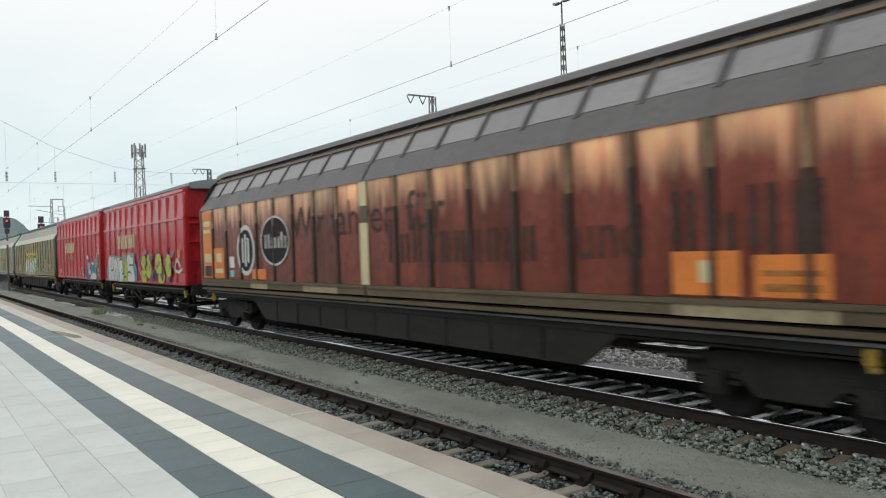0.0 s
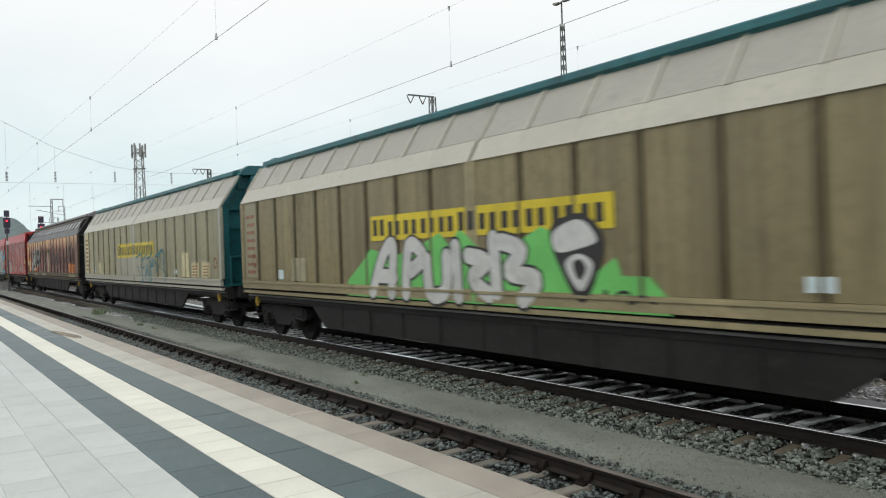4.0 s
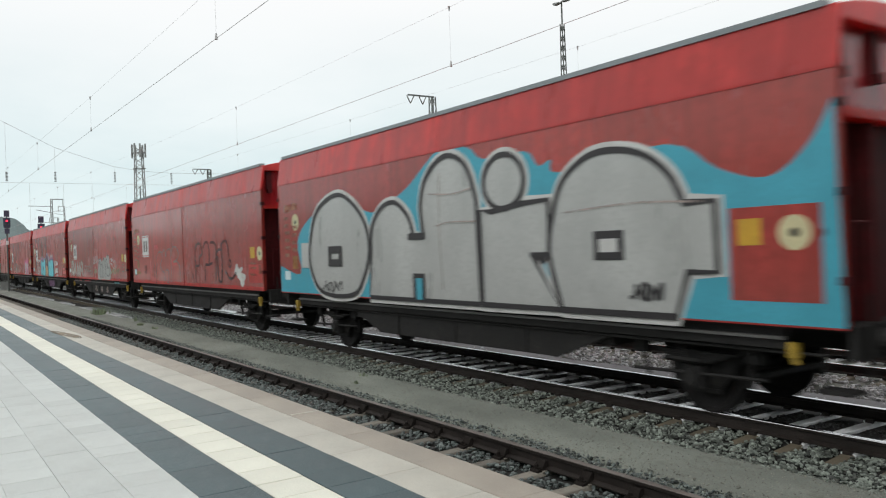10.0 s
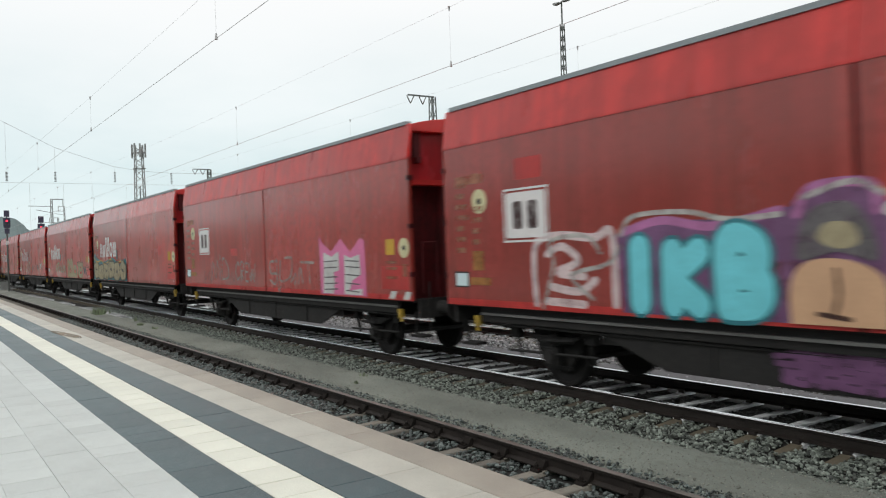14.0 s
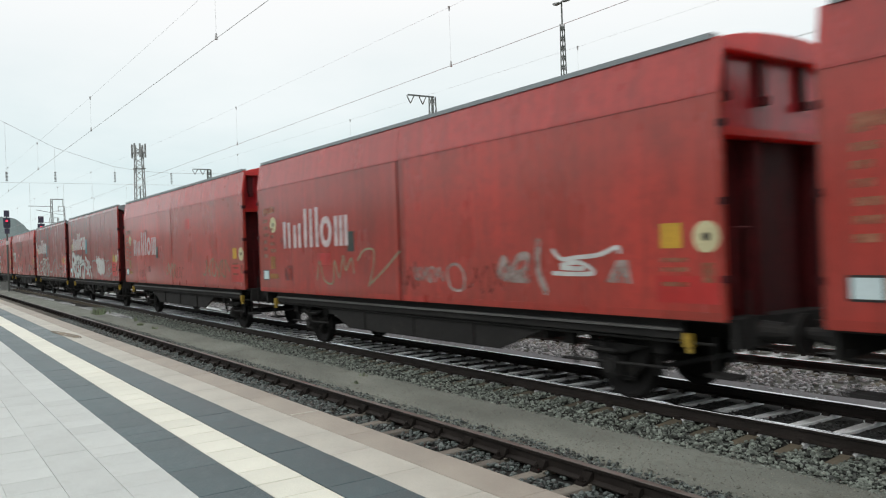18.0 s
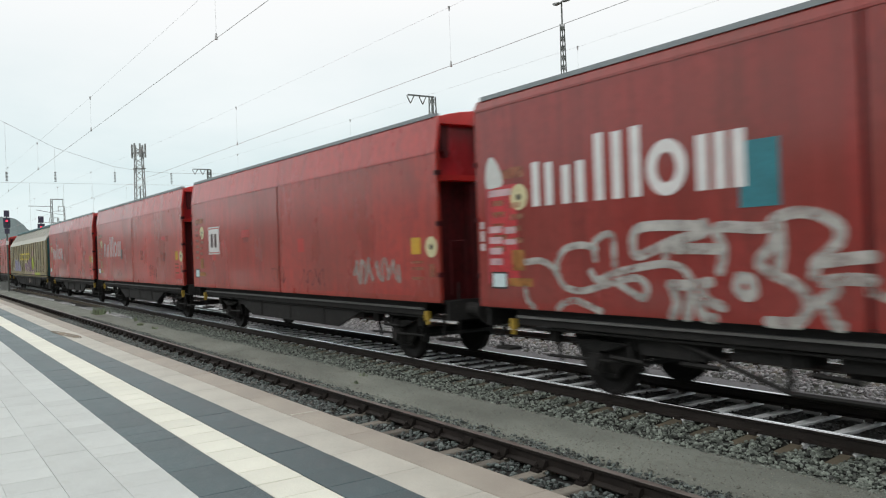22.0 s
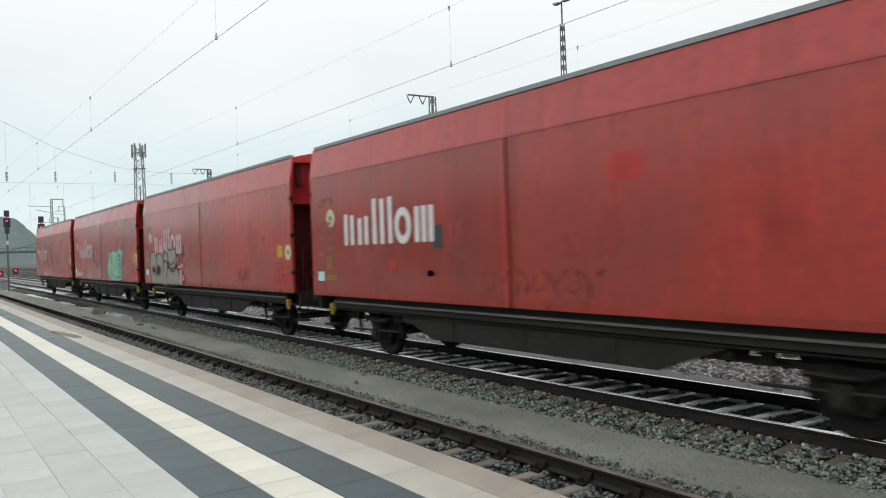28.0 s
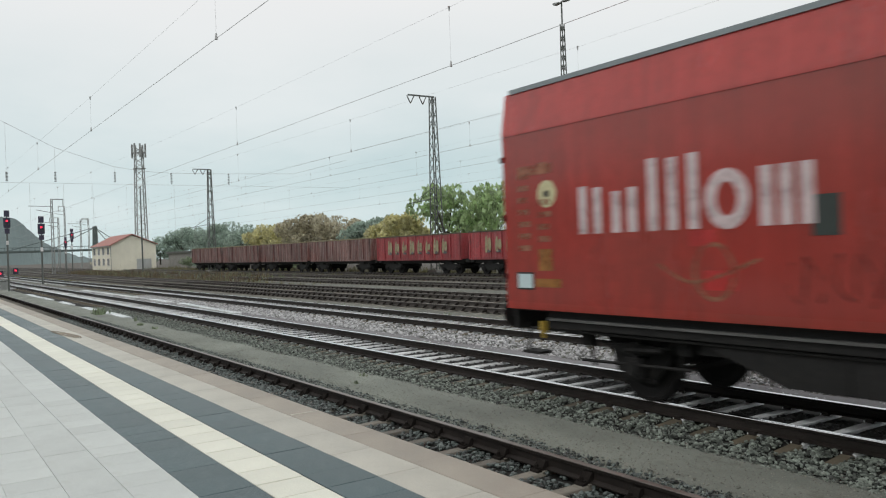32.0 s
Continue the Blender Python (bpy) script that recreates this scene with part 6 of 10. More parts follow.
# wooded hill far behind
bm = BM()
rng = np.random.default_rng(3)
prof = [(-260, 8), (-150, 38), (-60, 62), (20, 60), (79, 49), (99, 46), (114, 33), (127, 21), (160, 6), (210, 1)]
ys_ = np.linspace(-260, 210, 160)
zs_ = np.interp(ys_, [a for a, _ in prof], [b for _, b in prof]) + rng.uniform(-1.3, 1.3, 160)
a = [bm.verts.new((-900, y, -0.4)) for y in ys_]
b = [bm.verts.new((-930, y, z * 0.6)) for y, z in zip(ys_, zs_)]
c = [bm.verts.new((-960, y, z * 1.06)) for y, z in zip(ys_, zs_)]
d = [bm.verts.new((-1250, y, 0)) for y in ys_]
for p, q in ((a, b), (b, c), (c, d)):
    for i in range(159):
        bm.faces.new((p[i], p[i + 1], q[i + 1], q[i]))
tagged(part("backdrop", bm, "hill"), "far wooded hill with haze in its colour", "hill", kind="structure")


# trees: trunk, limbs and a crown of single leaf clusters
def tree(x, y, h, w, leaf, seed, label, size=0.26, count=2600, bare=0.25, droop=0.0):
    rng = np.random.default_rng(seed)
    t = empty("tree", label, "tree", "trees behind the yard", at=pose(x, y, -0.34))
    bm = tube(BM(), (0, 0, 0), (0.1, 0.05, h * 0.45), 0.035 * h, 8, 0.02 * h)
    tips = []
    for k in range(7):
        a = rng.uniform(0, 6.28)
        z0 = h * rng.uniform(0.22, 0.45)
        tip = (math.cos(a) * w * rng.uniform(0.25, 0.42), math.sin(a) * w * rng.uniform(0.25, 0.42), h * rng.uniform(0.5, 0.92))
        tube(bm, (0.06, 0.03, z0), tip, 0.012 * h, 6, 0.004 * h)
        tips.append(tip)
    part("trunk", bm, "bark", t)
    tips.append((0, 0, h * 0.85))
    lobes = np.array([(p[0], p[1], min(p[2], h * 0.86)) for p in tips] + [(rng.uniform(-0.35, 0.35) * w, rng.uniform(-0.35, 0.35) * w, h * rng.uniform(0.3, 0.8)) for _ in range(7)])
    rad = rng.uniform(0.14, 0.25, len(lobes)) * w
    pick = rng.integers(0, len(lobes), count)
    d = rng.normal(size=(count, 3))
    d /= np.linalg.norm(d, axis=1)[:, None]
    r = rng.uniform(0.35, 1.0, count) ** 0.5
    c = lobes[pick] + d * (rad[pick] * r)[:, None] * np.array([1, 1, 0.85])
    c[:, 2] = np.minimum(c[:, 2], h * 1.02)
    u = rng.normal(size=(count, 3))
    u[:, 2] -= droop
    u /= np.linalg.norm(u, axis=1)[:, None]
    v = np.cross(u, rng.normal(size=(count, 3)))
    v /= np.linalg.norm(v, axis=1)[:, None]
    s = (size * rng.uniform(0.6, 1.3, count))[:, None]
    quad = np.stack([c - u * s, c + v * s * 0.55, c + u * s, c - v * s * 0.55], 1).reshape(-1, 3)
    me = bpy.data.meshes.new("crown")
    me.from_pydata(quad.tolist(), [], np.arange(count * 4).reshape(-1, 4).tolist())
    me.materials.append(M[leaf])
    crown = new("crown", me)
    crown.parent = t
    return t


GREEN, GOLD, RUSTY = "leafy green tree behind the yard", "yellowing autumn tree behind the yard", "brownish autumn tree behind the yard"
for i, (x, y, h, w, leaf, label) in enumerate((
        (-285, 74, 9.5, 12, "leaf", GREEN), (-262, 75, 11.8, 11, "leaf", GREEN), (-244, 75, 11.4, 12, "leaf", GREEN), (-222, 73, 10.6, 13, "leaf", GREEN),
        (-201, 70, 10.8, 13, "leaf", GREEN), (-183, 68, 9.4, 11, "leaf", GREEN), (-164, 65, 8.6, 9, "leaf_yellow", GOLD), (-150, 64, 7.4, 9, "leaf_yellow", GOLD),
        (-140, 62, 8.0, 7, "leaf_rust", RUSTY), (-131, 60, 9.4, 9, "leaf_rust", RUSTY), (-119, 60, 8.2, 9, "leaf_rust", RUSTY), (-107, 58, 6.8, 8, "leaf", GREEN),
        (-96, 57, 7.2, 7, "leaf", GREEN), (-84, 50, 6.2, 7, "leaf_yellow", GOLD), (-77, 47.5, 6.4, 6, "leaf_yellow", GOLD), (-52, 60, 8.5, 12, "leaf", GREEN), (-38, 60, 4.6, 9, "leaf", GREEN),
        (-24, 58, 4.4, 9, "leaf_rust", RUSTY), (-10, 60, 5, 9, "leaf", GREEN), (6, 58, 5, 9, "leaf", GREEN))):
    # green trees beyond x = -90 take the leaf colour with haze in it
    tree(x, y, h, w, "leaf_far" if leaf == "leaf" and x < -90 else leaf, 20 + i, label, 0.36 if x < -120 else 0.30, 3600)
tree(-65, 45, 9.1, 6.5, "leaf_big", 71, "leafy green tree with large hanging leaves", 0.30, 1700, droop=2.0)
tree(-58.5, 45.5, 8.4, 6.5, "leaf_big", 72, "leafy green tree with large hanging leaves", 0.30, 1700, droop=2.0)


# low bushes along the yard's far edge
def bush(x, y, h, w, leaf, seed):
    rng = np.random.default_rng(seed)
    b = empty("bush", "low leafy green bush at the yard's edge", "bush", "bushes along the yard", at=pose(x, y, -0.34))
    bm = BM()
    for k in range(6):
        a = rng.uniform(0, 6.28)
        tube(bm, (0.1 * math.cos(a), 0.1 * math.sin(a), 0), (w * 0.3 * math.cos(a), w * 0.3 * math.sin(a), h * rng.uniform(0.5, 0.8)), 0.04, 5, 0.015)
    part("stems", bm, "bark", b)
    n = 1300
    d = rng.normal(size=(n, 3))
    d /= np.linalg.norm(d, axis=1)[:, None]
    lobe = np.stack([rng.uniform(-0.35, 0.35, 7) * w, rng.uniform(-0.3, 0.3, 7) * w, rng.uniform(0.3, 0.7, 7) * h], 1)
    c = lobe[rng.integers(0, 7, n)] + d * np.array([0.24 * w, 0.24 * w, 0.30 * h]) * rng.uniform(0.5, 1.0, n)[:, None]
    c[:, 2] = np.maximum(c[:, 2], 0.05)
    u = rng.normal(size=(n, 3))
    u /= np.linalg.norm(u, axis=1)[:, None]
    v = np.cross(u, d)
    s = 0.20 * rng.uniform(0.6, 1.3, n)[:, None]
    quad = np.stack([c - u * s, c + v * s * 0.7, c + u * s, c - v * s * 0.7], 1).reshape(-1, 3)
    me = bpy.data.meshes.new("foliage")
    me.from_pydata(quad.tolist(), [], np.arange(n * 4).reshape(-1, 4).tolist())
    me.materials.append(M[leaf])
    new("foliage", me).parent = b


for i, (x, y, h, w, leaf) in enumerate(((-132, 40.5, 2.6, 6, "leaf"), (-126, 41, 3.2, 7, "leaf_far"), (-119, 41.5, 2.2, 6, "leaf"), (-186, 41, 2.4, 7, "leaf_yellow"), (-178, 40, 1.8, 6, "leaf"),
                                        (-205, 40, 2.6, 8, "leaf_rust"), (-101, 43, 1.8, 6, "leaf"), (-88, 43.5, 2.0, 6, "leaf_rust"), (-74, 43, 2.2, 6, "leaf"), (-46, 43, 2.4, 7, "leaf"), (-32, 43, 2.2, 7, "leaf"))):
    bush(x, y, h, w, leaf, 200 + i)


# weeds and dry grass between the far tracks
def tufts(name, label, spots, material="weed", blades=14):
    rng = np.random.default_rng(len(spots))
    vs, fs = [], []
    for x, y, z, h in spots:
        for _ in range(blades):
            a, lean = rng.uniform(0, 6.28), rng.uniform(0.1, 0.7)
            bx, by = x + rng.normal() * h * 0.35, y + rng.normal() * h * 0.35
            hh = h * rng.uniform(0.4, 1.1)
            dx, dy = math.cos(a), math.sin(a)
            w = 0.018 + 0.03 * h
            k = len(vs)
            vs += [(bx - dy * w, by + dx * w, z), (bx + dy * w, by - dx * w, z), (bx + dx * lean * hh, by + dy * lean * hh, z + hh)]
            fs.append((k, k + 1, k + 2))
    me = bpy.data.meshes.new(name)
    me.from_pydata(vs, [], fs)
    me.materials.append(M[material])
    tagged(new(name, me), label, "grass", kind="stuff")


rng = np.random.default_rng(11)
spots = [(rng.uniform(-170, -50), rng.uniform(22.5, 24.5), -0.34, rng.uniform(0.15, 0.45)) for _ in range(300)]
spots += [(rng.uniform(-190, -20), rng.uniform(28, 29.5), -0.34, rng.uniform(0.12, 0.4)) for _ in range(350)]
spots += [(rng.uniform(-200, -10), rng.uniform(33, 34.2), -0.34, rng.uniform(0.15, 0.5)) for _ in range(400)]
spots += [(rng.uniform(-200, -40), rng.uniform(38.5, 44), -0.34, rng.uniform(0.3, 0.9)) for _ in range(700)]
spots += [(rng.uniform(-160, -90), rng.uniform(14.6, 15.4), -0.34, rng.uniform(0.2, 0.5)) for _ in range(120)]
brown = [(rng.uniform(-150, -62), rng.uniform(22.0, 25.2), -0.34, rng.uniform(0.4, 1.15)) for _ in range(230)]
brown += [(rng.uniform(-165, -70), rng.uniform(27.8, 30.0), -0.34, rng.uniform(0.3, 0.9)) for _ in range(160)]
tufts("brown_weeds", "tall rusty-brown weeds between the sidings", brown, "weed_brown", 14)
green_tall = [(x + 1.7, y + 0.4, z, h * 0.8) for x, y, z, h in brown[::2]]
tufts("tall_green_weeds", "tall green weeds between the sidings", green_tall, "leaf", 14)
green = [(rng.uniform(-60, -18), rng.choice((14.9, 18.8, 22.6, 28.6)) + rng.normal() * 0.35, -0.30, rng.uniform(0.08, 0.26)) for _ in range(220)]
tufts("green_weeds", "sparse green weeds between the sidings", green, "leaf", 9)
tufts("dry_grass", "dry yellowish weeds between the far tracks", spots)
near = [(-34.5 + rng.normal() * 0.35, 6.45 + rng.normal() * 0.12, -0.15, rng.uniform(0.12, 0.36)) for _ in range(22)]
near += [(-27.3 + rng.normal() * 0.12, 6.3 + rng.normal() * 0.06, -0.12, rng.uniform(0.06, 0.16)) for _ in range(5)]
near += [(-25.2 + rng.normal() * 0.12, 6.35 + rng.normal() * 0.06, -0.12, rng.uniform(0.05, 0.14)) for _ in range(4)]
near += [(-12.2, 6.55, -0.11, 0.08), (-29, 6.6, -0.12, 0.2), (-11.6, 6.1, -0.11, 0.07)]
tufts("path_weeds", "small green weeds sprouting on the cinder path", near, "leaf", 10)

# concrete duct covers beside the tracks
duct = empty("cable_duct", "pale concrete cable duct covers in the gravel", "cable duct", kind="structure", at=pose(0, 0, 0))
cover = mesh_of(box(BM(), 0.006, 0.994, 0, 0.34, -0.2, -0.10), "duct_cover", "sleeper")
for i in range(30):
    if i in (11, 12, 13, 18, 19, 20):
        continue
    shared("duct_cover", cover, duct, pose(-61 + i, 6.62 + 0.03 * math.sin(i), 0, 0, 0, random.uniform(-1, 1)))
for i in range(34):
    x = -63 + i
    y = 10.55 if x < -37 else 10.55 - 0.055 * (x + 37)
    if i in (23, 24):
        continue
    shared("duct_cover", cover, duct, pose(x, y, 0.0, 0, 0, 0 if x < -37 else -3.2))


# open wagons standing in the yard
def open_wagon(red=False):
    w = empty("open_wagon", "rusty red-brown open goods wagon with ribbed sides", "freight wagon", "open wagons in the yard")
    L, m = 12.9, "rust_wagon_red" if red else "rust_wagon"
    h = L / 2
    for s in (-1, 1):
        part("side", box(BM(), -h, h, min(s * 1.36, s * 1.40), max(s * 1.36, s * 1.40), 1.2, 3.15), m, w)
        part("top_rail", box(BM(), -h - 0.03, h + 0.03, min(s * 1.34, s * 1.46), max(s * 1.34, s * 1.46), 3.13, 3.23), "sleeper_end" if red else "sill_olive", w)
        part("bottom_rail", box(BM(), -h, h, min(s * 1.36, s * 1.44), max(s * 1.36, s * 1.44), 1.12, 1.28), m, w)
        for i in range(11):
            x = -h + 0.1 + (L - 0.2) * i / 10
            part("rib", box(BM(), x - 0.06, x + 0.06, min(s * 1.40, s * 1.49), max(s * 1.40, s * 1.49), 1.2, 3.12), m, w)
        part("end", box(BM(), min(s * h, s * (h - 0.05)), max(s * h, s * (h - 0.05)), -1.36, 1.36, 1.2, 3.15), m, w)
        part("buffer_beam", box(BM(), min(s * h, s * (h + 0.5)), max(s * h, s * (h + 0.5)), -1.0, 1.0, 0.92, 1.15), "black", w)
    part("floor_plate", box(BM(), -h, h, -1.36, 1.36, 1.1, 1.2), "black", w)
    part("underframe", box(BM(), -h + 0.2, h - 0.2, -1.0, 1.0, 0.85, 1.1), "black", w)
    for s in (-1, 1):
        b = shared("bogie", BOGIE, w, pose(s * (h - 2.1), 0, WHEEL_R))
        for d in (-0.9, 0.9):
            shared("wheelset", WHEELSET, b, pose(0, 0, 0)).matrix_parent_inverse = pose(d, 0, 0)
    return w


def yard_wagons():
    first = open_wagon()
    first_red = open_wagon(True)
    tagged(first_red, "bright red open goods wagon with faded pale graffiti")
    xs = [-110.6, -97.1, -83.2, -69.4, -55.2, -41.2, -27.2, -13.2, 0.8]
    for i, x in enumerate(xs):
        src = first_red if i in (4, 5, 6, 7) else first
        m = pose(x, 36.4, 0)
        if i in (0, 4):
            src.matrix_basis = m
            w = src
        else:
            w = copy_thing(src, m)
        if i == 4:
            # pale worn spray blocks between the ribs
            for k in range(8):
                x = -4.4 + k * 1.2
                d = 0.12 * (k % 3)
                for pts in ([(x, 1.7 + d), (x + 0.08, 2.72 - d), (x + 0.30, 2.75), (x + 0.26, 1.75)], [(x + 0.36, 1.95), (x + 0.38, 2.6 - d), (x + 0.66, 2.66 - d), (x + 0.7, 1.8 + d)]):
                    blob(w, "spray_khaki", pts, 1.505, "graffiti_letter")
                blob(w, "spray_shade", [(x + 0.05, 1.68), (x + 0.3, 1.86), (x + 0.7, 1.7), (x + 0.4, 1.62)], 1.50, "graffiti_outline")


from mathutils.geometry import tessellate_polygon

# ---------------------------------------------------------------- paint on the wagons: signs, plain lettering shapes, graffiti
def sheet(w, name, material, polys, out, label="", step=0.0):
    """Flat painted shapes on the side that faces the platform: polygons of (x, z), that far out from the wagon's middle."""
    if not step and len(polys) > 1 and name in ("notice", "card", "orange_panel", "spray_patch", "pale_post", "pale_sill", "oval_bar", "emblem_block", "paint_splash", "graffiti_letter"):
        for poly in polys[1:]:
            sheet(w, name, material, [poly], out, label)
        polys = polys[:1]
    bm = BM()
    known = {}
    for poly in polys:
        vs = []
        for x, z in poly:
            key = (round(x, 4), round(z, 4))
            if step > 0.001 or key not in known:
                known[key] = bm.verts.new((x, -out, z))
            vs.append(known[key])
        for tri in tessellate_polygon([[Vector((x, z, 0)) for x, z in poly]]):
            if len({vs[i] for i in tri}) == 3:
                try:
                    bm.faces.new([vs[i] for i in tri])
                except ValueError:
                    pass
        out += step
    return part(name, bm, material, w, label)


def writing(*args):
    return tagged(sheet(*args), kind="stuff")


def rect(x0, x1, z0, z1):
    return [(x0, z0), (x1, z0), (x1, z1), (x0, z1)]


def oval(x, z, rx, rz, n=28):
    return [(x + rx * math.cos(i * math.tau / n), z + rz * math.sin(i * math.tau / n)) for i in range(n)]


def ring(x, z, rx, rz, t, n=28):
    out = []
    for i in range(n):
        a, b = i * math.tau / n, (i + 1) * math.tau / n
        out.append([(x + rx * math.cos(a), z + rz * math.sin(a)), (x + rx * math.cos(b), z + rz * math.sin(b)),
                    (x + (rx - t) * math.cos(b), z + (rz - t) * math.sin(b)), (x + (rx - t) * math.cos(a), z + (rz - t) * math.sin(a))])
    return out


def frame_of(x0, x1, z0, z1, t):
    return [rect(x0, x1, z0, z0 + t), rect(x0, x1, z1 - t, z1), rect(x0, x0 + t, z0 + t, z1 - t), rect(x1 - t, x1, z0 + t, z1 - t)]


def smooth_path(pts, closed=False, n=6):
    out = []
    k = len(pts)
    for i in range(k if closed else k - 1):
        p = [pts[(i + j) % k] if closed else pts[min(max(i + j, 0), k - 1)] for j in (-1, 0, 1, 2)]
        for s in range(n):
            t = s / n
            out.append(tuple(0.5 * (2 * p[1][c] + (p[2][c] - p[0][c]) * t + (2 * p[0][c] - 5 * p[1][c] + 4 * p[2][c] - p[3][c]) * t * t
                                    + (3 * p[1][c] - p[0][c] - 3 * p[2][c] + p[3][c]) * t ** 3) for c in (0, 1)))
    if not closed:
        out.append(tuple(pts[-1]))
    return out


def stroke(pts, width, n=6, closed=False, soft=True):
    """A ribbon of that width along a path, as quads."""
    p = smooth_path(pts, closed, n) if soft else list(pts)
    if closed:
        p.append(p[0])
    quads, last, first = [], None, None
    for i, q in enumerate(p):
        a, b = p[max(i - 1, 0)], p[min(i + 1, len(p) - 1)]
        dx, dz = b[0] - a[0], b[1] - a[1]
        l = math.hypot(dx, dz) or 1
        e = ((q[0] - dz / l * width / 2, q[1] + dx / l * width / 2), (q[0] + dz / l * width / 2, q[1] - dx / l * width / 2))
        if last:
            quads.append([last[0], e[0], e[1], last[1]])
        first = first or e
        last = e
    for c, e, turn in ((p[0], first, 1), (p[-1], last, -1)):      # round ends
        a0 = math.atan2(e[0][1] - c[1], e[0][0] - c[0])
        quads.append([e[0]] + [(c[0] + width / 2 * math.cos(a0 + turn * k * math.pi / 5), c[1] + width / 2 * math.sin(a0 + turn * k * math.pi / 5)) for k in (1, 2, 3, 4)] + [e[1]])
    return quads


def bubble(w, x0, x1, z0, z1, fill, line, rnd, out, name="graffiti_letter"):
    """One fat spray-painted letter shape with a dark outline."""
    cx, cz, rx, rz = (x0 + x1) / 2, (z0 + z1) / 2, (x1 - x0) / 2, (z1 - z0) / 2
    pts = []
    for i in range(9):
        a = i * math.tau / 9 + rnd.uniform(-0.2, 0.2)
        k = rnd.uniform(0.82, 1.12)
        ca, sa = math.cos(a), math.sin(a)
        pts.append((cx + rx * k * abs(ca) ** 0.7 * (1 if ca > 0 else -1), cz + rz * k * abs(sa) ** 0.7 * (1 if sa > 0 else -1)))
    pts = [(x, max(z, 1.19)) for x, z in pts]
    sheet(w, name, fill, [smooth_path(pts, True)], out)
    t = min(rx, rz) * 0.16
    rim = stroke(pts, t, closed=True)
    rim += stroke([(cx + rx * rnd.uniform(-0.4, 0.4), cz - rz * 0.1 * i - rnd.uniform(0, rz * 0.3) + rz * 0.3) for i in range(3)], t * 0.8)
    if rnd.random() < 0.6:
        rim += [rect(cx - rx * 0.18, cx + rx * 0.14, cz - rz * 0.12, cz + rz * 0.2)]
    sheet(w, "graffiti_outline", line, rim, out + 0.002, "", 0.00003)


def tag(w, x0, x1, z0, z1, n, fill, line, seed, out=HALF + 0.006, back=None):
    rnd = random.Random(seed)
    if back:
        pts = [(x0 - 0.2, z0)] + [(x0 + (x1 - x0) * i / 8, z1 + rnd.uniform(-0.05, 0.3)) for i in range(9)] + [(x1 + 0.2, z0)]
        sheet(w, "graffiti_ground", back, [[(x, max(1.19, z)) for x, z in smooth_path(pts[1:-1])] + [(x1 + 0.25, max(1.19, z0)), (x0 - 0.25, max(1.19, z0))]], out - 0.003)
    s = (x1 - x0) / n
    for i in range(n):
        bubble(w, x0 + i * s - 0.05 * s, x0 + (i + 1) * s + 0.06 * s, z0 + rnd.uniform(-0.04, 0.06), z1 + rnd.uniform(-0.12, 0.08), fill if isinstance(fill, str) else fill[i % len(fill)], line, rnd, out + i * 0.0045)


def scrawl(w, x0, x1, z0, z1, material, width, seed, loops=6, out=HALF + 0.006):
    rnd = random.Random(seed)
    pts = []
    n = loops * 4
    for i in range(n + 1):
        a = i / n
        pts.append((x0 + (x1 - x0) * (a + 0.06 * math.sin(i * 2.4 + seed)), (z0 + z1) / 2 + (z1 - z0) * 0.5 * math.sin(i * 1.55 + seed) * rnd.uniform(0.55, 1.0)))
    sheet(w, "spray_tag", material, stroke(pts, width), out, "", 0.00004)


def glyphs(text, size):
    """The built-in font's outlines of a text, as a mesh."""
    cu = bpy.data.curves.new("words", "FONT")
    cu.body, cu.size, cu.resolution_u = text, size, 3
    ob = bpy.data.objects.new("words", cu)
    me = bpy.data.meshes.new_from_object(ob)
    bpy.data.objects.remove(ob)
    return me


def words(w, text, x, z, size, material, out, squeeze=1.0):
    """Readable words with the built-in font, letter by letter, on the side that faces the platform."""
    def reach(t):
        return max(v.co.x for v in glyphs(t + "|", size).vertices)
    start = reach("")
    for i, c in enumerate(text):
        if c == " ":
            continue
        me = glyphs(c, size)
        me.name = "letter"
        dx = (reach(text[:i]) - start) * squeeze
        me.transform(Matrix(((squeeze, 0, 0, x + dx), (0, 0, 1, -out), (0, 1, 0, z), (0, 0, 0, 1))))
        me.materials.clear()
        me.materials.append(M[material])
        new("letter", me).parent = w


def soft_box(x0, x1, z0, z1, r):
    out = []
    for cx, cz, a0 in ((x1 - r, z1 - r, 0), (x0 + r, z1 - r, 90), (x0 + r, z0 + r, 180), (x1 - r, z0 + r, 270)):
        out += [(cx + r * math.cos(radians(a0 + a)), cz + r * math.sin(radians(a0 + a))) for a in (0, 30, 60, 90)]
    return out


LETTER = {
    "C": [[(0.95, 0.80), (0.55, 1.0), (0.10, 0.62), (0.12, 0.30), (0.55, 0.0), (0.95, 0.18)]],
    "O": [[(0.5, 1.0), (0.05, 0.6), (0.1, 0.2), (0.5, 0.0), (0.92, 0.25), (0.92, 0.7), (0.5, 1.0)]],
    "N": [[(0.1, 0.0), (0.1, 0.95)], [(0.1, 0.95), (0.55, 0.9), (0.88, 0.6), (0.9, 0.0)]],
    "U": [[(0.1, 1.0), (0.12, 0.55), (0.5, 0.42), (0.88, 0.55), (0.9, 1.0)], [(0.5, 0.5), (0.5, 0.0)]],
    "S": [[(0.92, 0.95), (0.35, 1.0), (0.1, 0.72), (0.45, 0.52), (0.9, 0.36), (0.75, 0.05), (0.08, 0.02)]],
}
